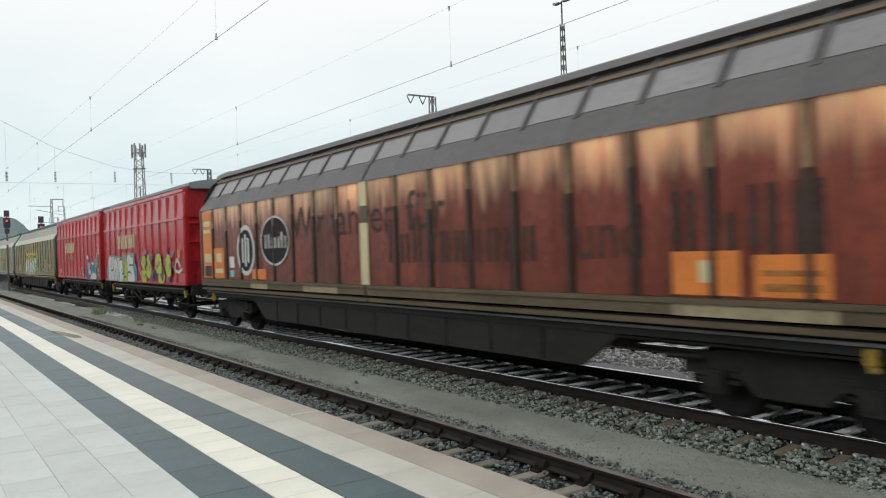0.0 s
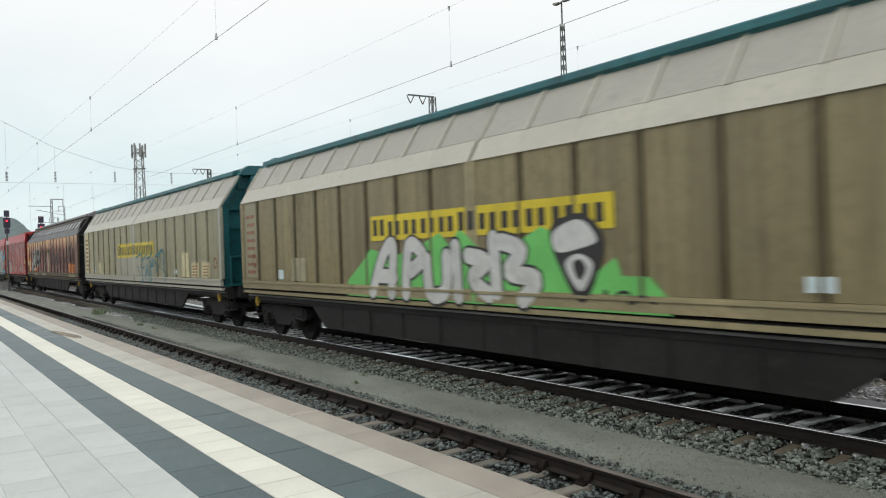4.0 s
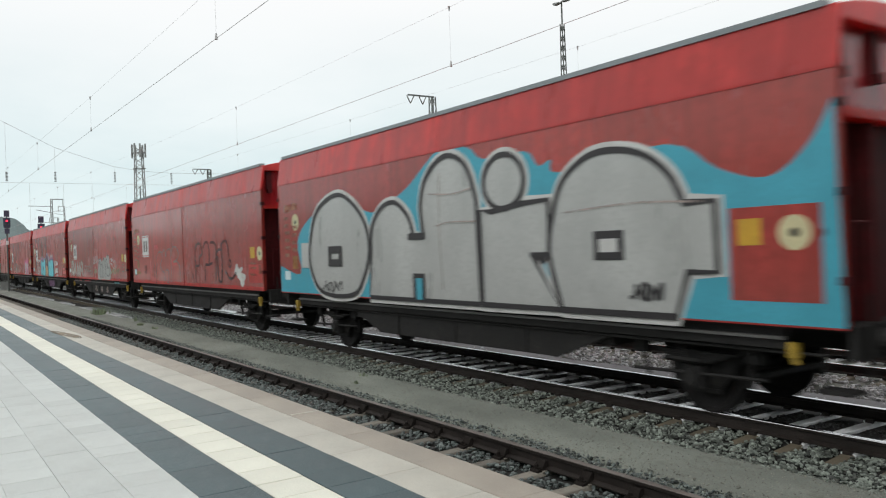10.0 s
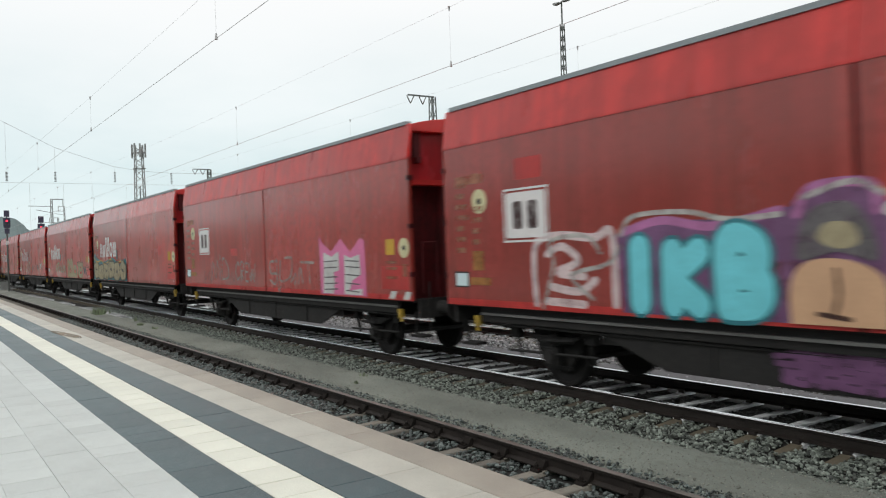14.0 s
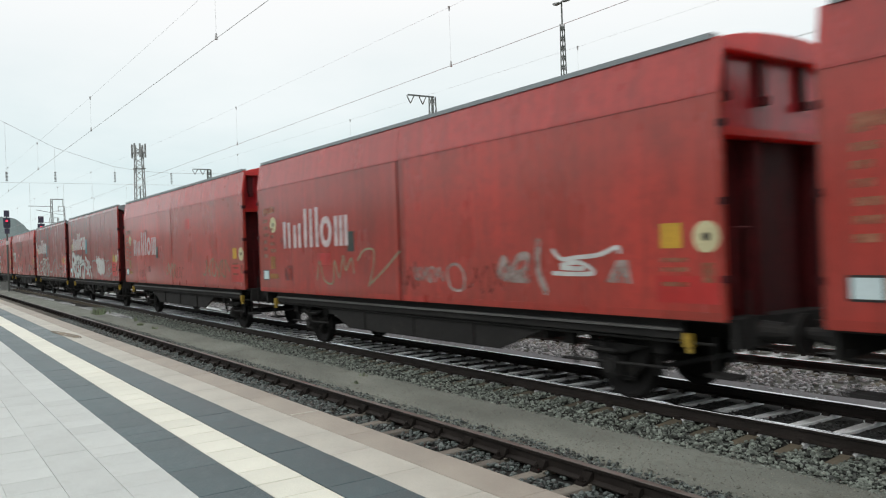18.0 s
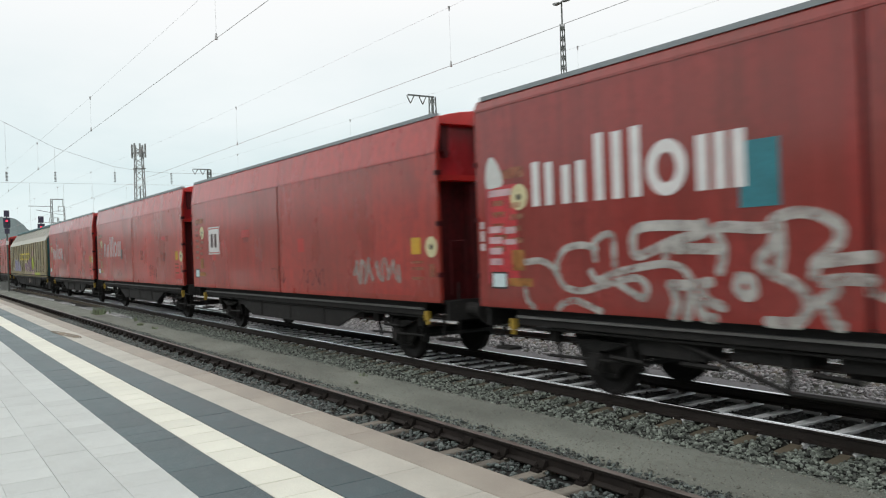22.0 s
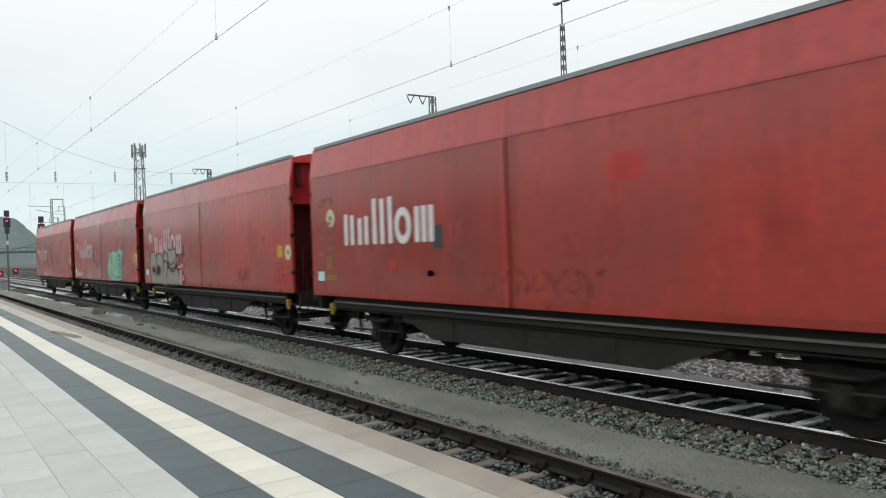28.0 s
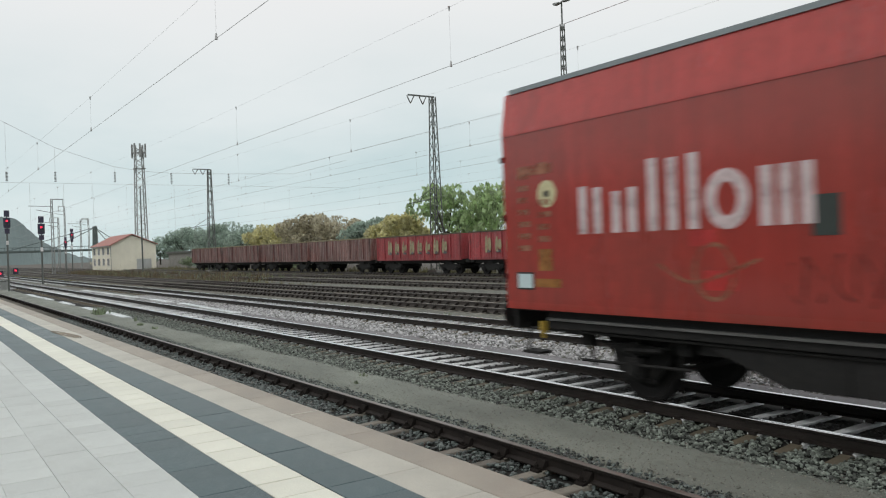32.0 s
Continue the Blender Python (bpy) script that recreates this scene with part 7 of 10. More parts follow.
LETTER.update({
    "I": [[(0.5, 0.0), (0.5, 0.98)]],
    "K": [[(0.12, 0.0), (0.12, 1.0)], [(0.9, 1.0), (0.2, 0.5), (0.9, 0.0)]],
    "B": [[(0.12, 0.0), (0.12, 1.0), (0.8, 0.95), (0.82, 0.62), (0.3, 0.52), (0.92, 0.4), (0.85, 0.06), (0.12, 0.0)]],
    "A": [[(0.06, 0.0), (0.2, 0.8), (0.5, 1.0), (0.8, 0.8), (0.94, 0.0)], [(0.2, 0.42), (0.8, 0.42)]],
    "T": [[(0.0, 0.86), (1.0, 0.9)], [(0.5, 0.88), (0.5, 0.0)]],
    "H": [[(0.1, 0.0), (0.1, 1.0)], [(0.9, 0.0), (0.9, 1.0)], [(0.1, 0.5), (0.9, 0.5)]],
    "R": [[(0.1, 0.0), (0.1, 1.0), (0.75, 0.98), (0.8, 0.6), (0.2, 0.5), (0.9, 0.0)]],
    "E": [[(0.9, 1.0), (0.12, 0.96), (0.12, 0.04), (0.9, 0.0)], [(0.12, 0.52), (0.75, 0.52)]],
    "W": [[(0.0, 1.0), (0.22, 0.0), (0.5, 0.7), (0.78, 0.0), (1.0, 1.0)]],
})


def fat_word(w, text, boxes, thick, rim, fill, line, out, lean=0.0):
    """Sprayed fat letters: each one a thick rounded stroke with a darker rim; boxes give each letter's x from, x to, z from, z to."""
    for i, (c, (x0, x1, z0, z1)) in enumerate(zip(text, boxes)):
        o = out + i * 0.006
        h = thick / 2
        runs = [[(x0 + h + (x1 - x0 - thick) * u + lean * v, z0 + h + (z1 - z0 - thick) * v) for u, v in run] for run in LETTER[c]]
        f = fill if isinstance(fill, str) else fill[i % len(fill)]
        if line:
            sheet(w, "graffiti_outline", line, [q for r in runs for q in stroke(r, thick + 2 * rim)], o, "", 0.00003)
        sheet(w, "graffiti_letter", f, [q for r in runs for q in stroke(r, thick)], o + 0.003, "", 0.00003)


def lines(w, material, width, runs, out=HALF + 0.006, name="graffiti_outline", soft=True):
    for i, r in enumerate(runs):
        sheet(w, name, material, stroke(r, width, soft=soft), out + i * 0.0001, "", 0.00003)


def blob(w, material, pts, out, name="graffiti_letter", soft=True, label=""):
    sheet(w, name, material, [smooth_path(pts, True) if soft else pts], out, label)


def outlined(w, runs, thick, rim, fill, line, out):
    """Fat sprayed strokes with a darker rim round them."""
    lines(w, line, thick + 2 * rim, runs, out)
    lines(w, fill, thick, runs, out + 0.004, "graffiti_letter")


def company_mark(w, x0, x1, z0, material="pink_white", out=HALF + 0.009, block="green_block", high=0.62):
    """The company's name as plain white blocks of its size, with its dark square."""
    k = (x1 - x0) / 3.35
    up = high / 0.60
    z1, z2 = z0 + 0.60 * up, z0 + 0.83 * up

    def X(a):
        return x0 + a * k
    t = 0.155 * k
    shapes = [[rect(X(a), X(a) + t, z0, top)] for a, top in ((0.0, z1), (0.27, z1 - 0.03), (0.60, z0 + 0.5 * up), (0.87, z0 + 0.53 * up), (1.2, z2), (1.5, z2 - 0.02), (1.8, z2), (2.74, z1), (2.97, z1), (3.2, z1))]
    shapes += [ring(X(2.33), z0 + 0.30 * up, 0.29 * k, 0.32 * up, 0.15 * k, 24)]
    for q in shapes:
        sheet(w, "mark_block", material, q, out, "white shape of the company mark")
    if block:
        sheet(w, "mark_square", block, [rect(X(3.32), X(3.62), z0 - 0.12, z0 + 0.28)], out - 0.002, "dark green square beside the mark")


def square_mark(w, x0, x1, z0, z1, out=HALF + 0.008):
    """The railway company's square emblem: a white frame and two plain pale blocks."""
    sheet(w, "emblem_frame", "white", frame_of(x0, x1, z0, z1, 0.03), out, "white square emblem frame")
    sheet(w, "emblem_panel", "white", [soft_box(x0 + 0.06, x1 - 0.06, z0 + 0.06, z1 - 0.06, 0.05)], out, "white emblem panel with two dark blocks")
    c = (x0 + x1) / 2
    for a in (c - 0.27, c + 0.05):
        sheet(w, "emblem_block", "spray_dark", [soft_box(a, a + 0.21, z0 + 0.19, z1 - 0.19, 0.05)], out + 0.003)


def wagon_signs(w, rear, front, seed, full=True, out=HALF + 0.0045):
    """Small signs and unreadable notices near both ends; rear and front are the places of the two sign columns."""
    rnd = random.Random(seed)
    sheet(w, "card_holder", "ink", [rect(rear - 0.19, rear + 0.19, 1.45, 1.70)], out, "dark framed card holder")
    sheet(w, "card", "pale", [rect(rear - 0.155, rear + 0.155, 1.475, 1.675)], out + 0.003, "pale blue destination card")
    sheet(w, "notice", "faded_yellow", [rect(rear + 0.30, rear + 0.58, 1.72, 2.02)], out, "faded yellow notice")
    sheet(w, "notice_bar", "faded_yellow", [rect(rear + 0.22, rear + 0.74, 1.49, 1.61)], out)
    rows = []
    for i in range(7):
        z = 2.0 + i * 0.17
        rows += [rect(rear - 0.12, rear - 0.12 + rnd.uniform(0.2, 0.36), z, z + 0.08)]
        if i not in (4, 5):
            rows += [rect(rear + 0.30, rear + 0.30 + rnd.uniform(0.18, 0.32), z + 0.12, z + 0.20)]
    rows += [rect(rear - 0.1, rear + 0.62, 3.06, 3.2)]
    writing(w, "faded_writing", "tan", rows, out, "faded rows of small unreadable writing")
    sheet(w, "round_sign", "cream", [oval(rear + 0.5, 2.78, 0.19, 0.19, 20)], out, "round cream sign")
    sheet(w, "round_sign_mark", "ink", [oval(rear + 0.5, 2.78, 0.06, 0.05, 10)], out + 0.003)
    sheet(w, "yellow_square", "yellow", [rect(front - 0.16, front + 0.15, 1.99, 2.28)], out, "yellow square sign")
    sheet(w, "round_sign", "cream", [oval(front + 0.48, 2.11, 0.18, 0.18, 20)], out, "round cream sign")
    sheet(w, "round_sign_mark", "ink", [oval(front + 0.48, 2.11, 0.055, 0.05, 10)], out + 0.003)
    writing(w, "faded_writing", "tan", [rect(front - 0.16, front + 0.22, z, z + 0.05) for z in (1.83, 1.72, 1.55)] + [rect(front + 0.42, front + 0.58, 1.6, 1.82)], out)
    if rnd.random() < 0.75:
        sheet(w, "paint_patch", "red_top", [rect(front - 0.3 + rnd.uniform(-0.1, 0.1), front + 0.7, 1.36, 1.75 + rnd.uniform(-0.1, 0.15))], out - 0.002, "fresher red paint patch")


def red_wagon_paint():
    k = reds
    for i, w in enumerate(k):
        wagon_signs(w, -6.32, 6.05, i)
        rnd = random.Random(40 + i)
        if i not in (1, 6):
            # fainter, weathered scrawls low on the walls
            for s in (-1, 1):
                x = rnd.uniform(-5, 4.0)
                scrawl(w, x, x + rnd.uniform(0.6, 1.4), 1.35, 1.35 + rnd.uniform(0.3, 0.6), "ghost", 0.04, rnd.randint(0, 99), 4, HALF + 0.0035)
        # touched-up rectangles of brighter and darker red
        for _ in range(5):
            x, z = rnd.uniform(-6, 5), rnd.uniform(1.35, 3.1)
            sheet(w, "paint_patch", rnd.choice(("red_top", "ghost", "red")), [rect(x, x + rnd.uniform(0.2, 0.6), z, z + rnd.uniform(0.12, 0.35))], HALF + 0.0025)
    for i in (0, 2, 3, 4, 5, 10):
        square_mark(k[i], -5.22, -4.25, 2.13, 2.91)
    for i, col in ((6, "white"), (7, "white"), (8, "pink_white"), (9, "pink_white"), (11, "pink_white"), (12, "pink_white"), (13, "white"), (14, "pink_white"), (15, "pink_white"), (16, "pink_white")):
        company_mark(k[i], -5.2, -1.97, 2.2, col)
    o = HALF + 0.006
    # a bold word and thin pale outlines
    w = k[0]
    lines(w, "spray_white", 0.15, [[(-4.12, 2.08), (-3.3, 2.06)], [(-3.68, 2.05), (-3.78, 1.40)], [(-3.36, 2.06), (-3.42, 1.40)], [(-3.40, 1.72), (-3.15, 1.80), (-3.10, 1.40)],
                                   [(-2.95, 1.62), (-2.68, 1.72), (-2.74, 1.92), (-2.95, 1.80), (-2.96, 1.48), (-2.66, 1.38)]], o, "sprayed_word", False)
    lines(w, "spray_grey", 0.038, [[(1.97, 2.14), (1.55, 1.98), (1.40, 1.72), (1.54, 1.40)], [(1.96, 1.46), (1.90, 1.78), (2.18, 1.97), (2.43, 1.86), (2.41, 1.48), (2.0, 1.46)],
                                   [(2.46, 1.80), (2.73, 2.07), (2.98, 1.92), (2.85, 1.72), (2.55, 1.78)], [(2.52, 1.48), (3.22, 1.68), (3.50, 1.55), (3.46, 1.24)],
                                   [(2.34, 1.24), (2.36, 1.38), (3.2, 1.24)], [(3.32, 1.98), (3.34, 2.14), (3.56, 2.29), (3.9, 2.26), (3.9, 2.12)], [(3.60, 1.73), (3.97, 1.91), (4.22, 1.82), (4.22, 1.62)],
                                   [(3.82, 1.28), (3.87, 1.50), (4.08, 1.46), (4.14, 1.24)]], o)
    blob(w, "spray_grey", [(0.92, 1.66), (1.49, 1.66), (1.48, 1.49), (1.10, 1.50)], o + 0.002, "spray_patch", False)
    blob(w, "spray_grey", [(4.43, 1.77), (4.86, 1.74), (4.86, 1.59), (4.45, 1.63)], o + 0.002, "spray_patch", False)
    blob(w, "spray_white", [(4.86, 2.05), (5.11, 1.99), (5.08, 1.92), (5.13, 1.84), (5.01, 1.74), (4.89, 1.79), (4.95, 1.90)], o + 0.002, "spray_patch")
    # the large silver letters on turquoise
    w = k[1]
    blob(w, "spray_blue", smooth_path([(-6.72, 1.80), (-5.6, 1.62), (-5.72, 2.35), (-5.0, 2.85), (-3.5, 3.2), (-2.3, 2.80), (-1.1, 3.12), (-0.4, 3.5), (0.1, 3.72), (0.85, 3.64), (1.23, 3.42), (2.2, 3.42), (2.49, 3.18), (2.74, 3.24), (2.9, 3.05),
                                       (4.7, 3.2), (5.4, 2.85), (6.0, 2.7), (6.45, 3.0), (6.7, 3.4)], False, 4) + [(6.76, 1.19), (-6.72, 1.19)], o, "graffiti_ground", False, "turquoise sprayed ground")
    sheet(w, "bare_patch", "red", [rect(5.52, 6.55, 1.42, 2.40)], o + 0.003)
    sheet(w, "yellow_square", "yellow", [rect(5.62, 5.90, 2.0, 2.28)], o + 0.006, "yellow square sign")
    sheet(w, "round_sign", "cream", [oval(6.27, 2.12, 0.18, 0.18, 20)], o + 0.006, "round cream sign")
    sheet(w, "round_sign_mark", "ink", [oval(6.27, 2.12, 0.055, 0.05, 10)], o + 0.009)
    shapes = [smooth_path([(-5.01, 2.33), (-4.62, 2.98), (-3.6, 3.24), (-2.7, 2.80), (-2.39, 2.17), (-2.63, 1.57), (-3.13, 1.22), (-4.45, 1.24), (-5.01, 1.73)], True),
              smooth_path([(-2.31, 2.2), (-2.25, 2.55), (-1.88, 2.87), (-1.40, 2.93), (-0.97, 2.67), (-0.80, 2.32)], False) + [(-0.50, 2.31)]
              + smooth_path([(-0.56, 2.8), (-0.42, 3.2), (-0.05, 3.5), (0.38, 3.57), (0.81, 3.34), (1.04, 2.81)], False) + [(1.08, 1.20), (-2.40, 1.20)],
              oval(1.71, 3.03, 0.47, 0.40, 28), [(1.14, 1.20), (1.12, 2.64), (1.4, 2.60), (2.10, 2.68), (2.68, 2.70), (2.68, 1.97), (2.30, 1.96), (2.88, 1.20)],
              smooth_path([(2.90, 1.20), (2.68, 1.93), (2.74, 2.38), (2.96, 2.90), (3.40, 3.18), (3.86, 3.23), (4.37, 3.12), (4.75, 2.85), (4.95, 2.5)], False) + [(5.36, 2.5), (5.38, 1.72), (4.98, 1.72), (4.8, 1.2)]]
    sheet(w, "graffiti_halo", "spray_white", [q for p in shapes for q in stroke(p, 0.22, closed=True, soft=False)], o + 0.003)
    sheet(w, "graffiti_letter", "spray_silver", shapes + [rect(-5.5, -4.95, 1.75, 2.3)], o + 0.006, "large silver bubble letters", 0.002)
    lines(w, "spray_black", 0.085, [p + p[:1] for p in shapes], o + 0.022, soft=False)
    sheet(w, "graffiti_outline", "spray_black", frame_of(-4.15, -3.53, 1.78, 2.20, 0.15) + frame_of(3.52, 4.03, 1.86, 2.23, 0.10) + [rect(-0.98, -0.44, 2.24, 2.36), rect(-0.85, -0.48, 1.21, 1.66), [(2.26, 1.98), (2.69, 1.98), (2.55, 1.80)]], o + 0.022)
    sheet(w, "spray_eye", "spray_white", [rect(3.62, 3.93, 1.96, 2.13)], o + 0.025)
    sheet(w, "spray_eye", "spray_blue", [rect(-0.75, -0.56, 1.21, 1.58)], o + 0.025)
    scrawl(w, 4.15, 4.62, 1.34, 1.6, "spray_black", 0.05, 4, 4, o + 0.025)
    scrawl(w, -4.4, -3.5, 1.26, 1.5, "spray_black", 0.03, 5, 4, o + 0.025)
    lines(w, "spray_grey", 0.025, [[(-0.1, 2.45), (0.3, 2.5), (1.0, 2.48)], [(-0.3, 3.0), (0.4, 2.95), (0.9, 3.0)], [(0.05, 3.3), (0.02, 2.3), (0.08, 1.4)], [(3.0, 2.5), (4.2, 2.55), (5.2, 2.5)]], o + 0.024, "old_tag")
    # outline letters in grey and in dark red, a white splash
    w = k[2]
    lines(w, "spray_grey", 0.05, [[(-3.34, 1.21), (-3.26, 1.73), (-3.32, 1.99), (-3.02, 2.25), (-2.65, 2.28), (-2.48, 2.07), (-2.77, 1.82), (-2.5, 1.63), (-2.26, 1.55), (-2.28, 1.24)],
                                  [(-2.47, 2.27), (-2.2, 2.35), (-2.04, 2.12), (-1.95, 2.30), (-1.62, 2.37), (-1.42, 2.21), (-1.45, 1.25)], [(-2.0, 1.66), (-1.75, 1.62), (-1.81, 1.26), (-1.98, 1.25)],
                                  [(-1.39, 2.17), (-1.22, 2.40), (-0.84, 2.42), (-0.56, 2.26), (-0.65, 2.04), (-1.17, 1.93), (-0.65, 1.93), (-0.45, 1.74), (-0.38, 1.28)]], o)
    lines(w, "spray_dark", 0.075, [[(1.25, 1.34), (1.26, 1.88), (1.23, 2.21), (1.41, 2.44), (1.74, 2.45), (1.95, 2.2), (1.66, 2.04), (1.59, 1.81), (1.26, 1.81)], [(2.05, 2.35), (2.26, 2.49), (2.54, 2.42), (2.56, 1.87), (2.22, 1.81), (2.19, 1.37)],
                                   [(2.74, 2.47), (3.05, 2.46), (3.22, 2.27), (3.13, 1.40)], [(2.51, 1.83), (2.84, 1.87)], [(3.21, 2.15), (3.43, 2.26), (3.67, 2.25), (3.70, 2.42), (4.0, 2.49), (4.18, 2.39), (4.28, 2.07)],
                                   [(3.16, 1.98), (3.33, 2.04), (3.35, 1.58), (3.40, 1.40), (3.67, 1.41), (3.71, 2.2)], [(4.0, 1.64), (4.3, 1.46), (4.60, 1.49), (4.8, 1.6)]], o)
    sheet(w, "graffiti_outline", "spray_dark", ring(4.34, 1.86, 0.14, 0.12, 0.05), o)
    lines(w, "spray_white", 0.11, [[(4.72, 1.58), (4.88, 1.80), (5.02, 1.66), (5.25, 1.72)], [(4.75, 1.62), (5.1, 1.58), (5.46, 1.52)], [(4.95, 1.52), (5.3, 1.42), (5.45, 1.50)], [(5.1, 1.55), (5.22, 1.3), (5.36, 1.34)], [(4.8, 1.7), (5.2, 1.48), (5.25, 1.28)]], o, "paint_splash")
    # orange-grey letters, a wide silver piece, pale tags, painted guide rail
    w = k[3]
    for run in ([(-5.85, 1.4), (-5.8, 1.95), (-5.45, 1.9), (-5.6, 1.55), (-5.2, 1.4)], [(-5.3, 1.95), (-5.0, 1.5), (-4.75, 1.9), (-4.65, 1.4)], [(-4.3, 1.4), (-4.2, 1.9), (-3.95, 1.65), (-3.75, 1.42), (-4.1, 1.38)],
                [(-3.6, 1.92), (-3.55, 1.4)], [(-3.35, 1.38), (-3.3, 1.9), (-2.95, 1.95), (-2.8, 1.7), (-3.05, 1.6)], [(-2.75, 1.9), (-2.78, 1.4)]):
        lines(w, "orange_faint", 0.34, [run], o)
        lines(w, "spray_pale", 0.21, [run], o + 0.004, "graffiti_letter")
    scrawl(w, -2.3, -0.7, 1.5, 1.86, "spray_grey", 0.05, 6, 6)
    lines(w, "pink_white", 0.06, [[(0.0, 1.95), (0.12, 2.22), (0.35, 2.0), (0.5, 2.28), (0.65, 2.02), (0.85, 2.25), (1.1, 2.05)], [(0.1, 1.92), (0.7, 1.98), (1.15, 2.1)]], o)
    blob(w, "spray_silver", [(1.05, 1.23), (1.08, 1.82), (1.38, 2.12), (1.73, 2.14), (1.95, 1.99), (2.24, 2.15), (2.51, 2.20), (2.82, 2.16), (3.01, 2.25), (3.30, 2.29), (3.51, 2.11), (3.53, 1.91), (3.71, 1.72), (3.75, 1.43), (3.56, 1.21), (2.2, 1.21)], o, label="wide silver sprayed letters")
    lines(w, "spray_shade", 0.06, [[(1.2, 1.3), (1.22, 1.85), (1.42, 2.0), (1.6, 1.85), (1.58, 1.3)], [(1.72, 1.28), (1.7, 1.75), (1.9, 1.9), (2.06, 1.7), (2.02, 1.28)], [(2.2, 1.3), (2.16, 1.9), (2.4, 2.1), (2.58, 1.9), (2.55, 1.3)],
                                   [(2.75, 1.35), (2.8, 2.0), (3.0, 2.1)], [(3.1, 1.9), (3.2, 1.7), (3.45, 1.75), (3.55, 1.5), (3.3, 1.35), (3.05, 1.4)]], o + 0.003)
    lines(w, "spray_black", 0.05, [[(1.4, 2.12), (1.72, 2.13)], [(2.25, 2.13), (2.45, 2.17)], [(3.05, 1.95), (3.08, 1.72)], [(3.1, 2.27), (3.35, 2.25)], [(2.62, 1.95), (2.66, 1.75)]], o + 0.004)
    lines(w, "pink_white", 0.07, [[(3.77, 2.10), (4.05, 2.13), (3.9, 2.0), (4.2, 2.06), (4.3, 1.95), (4.56, 2.03), (4.8, 1.95)], [(3.77, 1.91), (4.06, 1.86), (4.29, 1.70), (4.6, 1.68), (4.8, 1.8)], [(4.6, 1.95), (4.75, 1.75), (5.0, 1.85)]], o)
    scrawl(w, 3.8, 5.4, 1.45, 1.7, "spray_khaki", 0.09, 10, 4)
    scrawl(w, 0.22, 0.76, 1.47, 1.66, "spray_khaki", 0.07, 11, 3)
    for x0, x1, m in ((-4.5, -3.8, "red_bright"), (-2.95, -1.45, "red_bright"), (3.9, 4.32, "spray_cyan"), (4.4, 4.9, "spray_cyan")):
        sheet(w, "painted_rail", m, [rect(x0, x1, 1.055, 1.10)], 1.349)
    for x in (-0.8, 0.5, 1.7):
        scrawl(w, x, x + 0.45, 0.58, 0.88, "spray_grey", 0.07, int(x * 10) + 20, 3, 1.25)
    # cyan letters with a peach arch between, violet and white round them
    w = k[4]
    blob(w, "spray_violet", [(-2.94, 1.21), (-3.02, 2.18), (-2.44, 2.34), (-1.4, 2.28), (-0.70, 2.38), (-0.46, 2.58), (0.16, 2.55), (0.34, 2.27), (1.43, 2.36), (2.07, 2.33), (2.50, 2.08), (2.62, 1.21)], HALF + 0.0047, "graffiti_ground", False)
    fat_word(w, "IKB", [(-2.9, -2.4, 1.2, 2.17), (-2.36, -1.6, 1.2, 2.1), (-1.62, -0.85, 1.2, 2.2)], 0.30, 0.05, "spray_cyan", "spray_petrol", o)
    fat_word(w, "ATHB", [(0.32, 0.92, 1.2, 2.15), (0.8, 1.45, 1.2, 2.16), (1.28, 1.82, 1.2, 2.18), (1.72, 2.46, 1.2, 2.14)], 0.28, 0.05, "spray_cyan", "spray_petrol", o)
    blob(w, "spray_peach", smooth_path([(-0.70, 1.21), (-0.69, 1.62), (-0.50, 1.83), (-0.09, 1.84), (0.24, 1.65), (0.26, 1.21)]), o + 0.02, "spray_arch", False)
    lines(w, "spray_dark", 0.05, [[(-0.22, 1.75), (-0.2, 1.5), (-0.26, 1.3)], [(-0.4, 1.32), (-0.1, 1.28)]], o + 0.024)
    blob(w, "spray_shade", [(-0.62, 1.86), (-0.5, 2.3), (-0.1, 2.4), (0.12, 2.15), (0.16, 1.84), (-0.2, 1.92)], o + 0.016, "spray_figure")
    blob(w, "spray_khaki", [(-0.4, 2.05), (-0.3, 2.2), (-0.05, 2.18), (0.0, 2.0), (-0.2, 1.95)], o + 0.019, "spray_figure")
    lines(w, "spray_orchid", 0.10, [[(-0.62, 2.3), (-0.45, 2.55), (0.1, 2.55), (0.18, 2.3)], [(-2.9, 2.2), (-2.3, 2.32), (-1.6, 2.22), (-0.8, 2.35)], [(0.4, 2.25), (1.3, 2.3), (2.0, 2.3), (2.5, 2.0)]], HALF + 0.0052)
    lines(w, "pink_white", 0.11, [[(-4.55, 1.26), (-4.55, 2.05), (-4.1, 2.2), (-3.4, 2.15), (-3.1, 2.2), (-3.05, 1.3)], [(-4.3, 1.95), (-4.0, 2.05), (-3.7, 1.85), (-4.1, 1.7), (-3.6, 1.65)], [(-4.2, 1.5), (-3.7, 1.45), (-3.4, 1.6)], [(-4.3, 1.3), (-3.6, 1.28)],
                                  [(2.66, 1.24), (2.62, 1.93), (2.84, 2.02), (3.30, 2.06), (3.77, 1.94), (4.10, 1.87), (4.06, 1.52), (3.82, 1.26), (3.4, 1.24)], [(2.8, 1.9), (3.0, 1.95), (3.2, 1.85), (3.5, 1.95), (3.7, 1.82)],
                                  [(1.2, 2.38), (1.5, 2.46), (1.8, 2.3)], [(1.8, 2.42), (2.1, 2.45), (2.4, 2.25)]], o - 0.002)
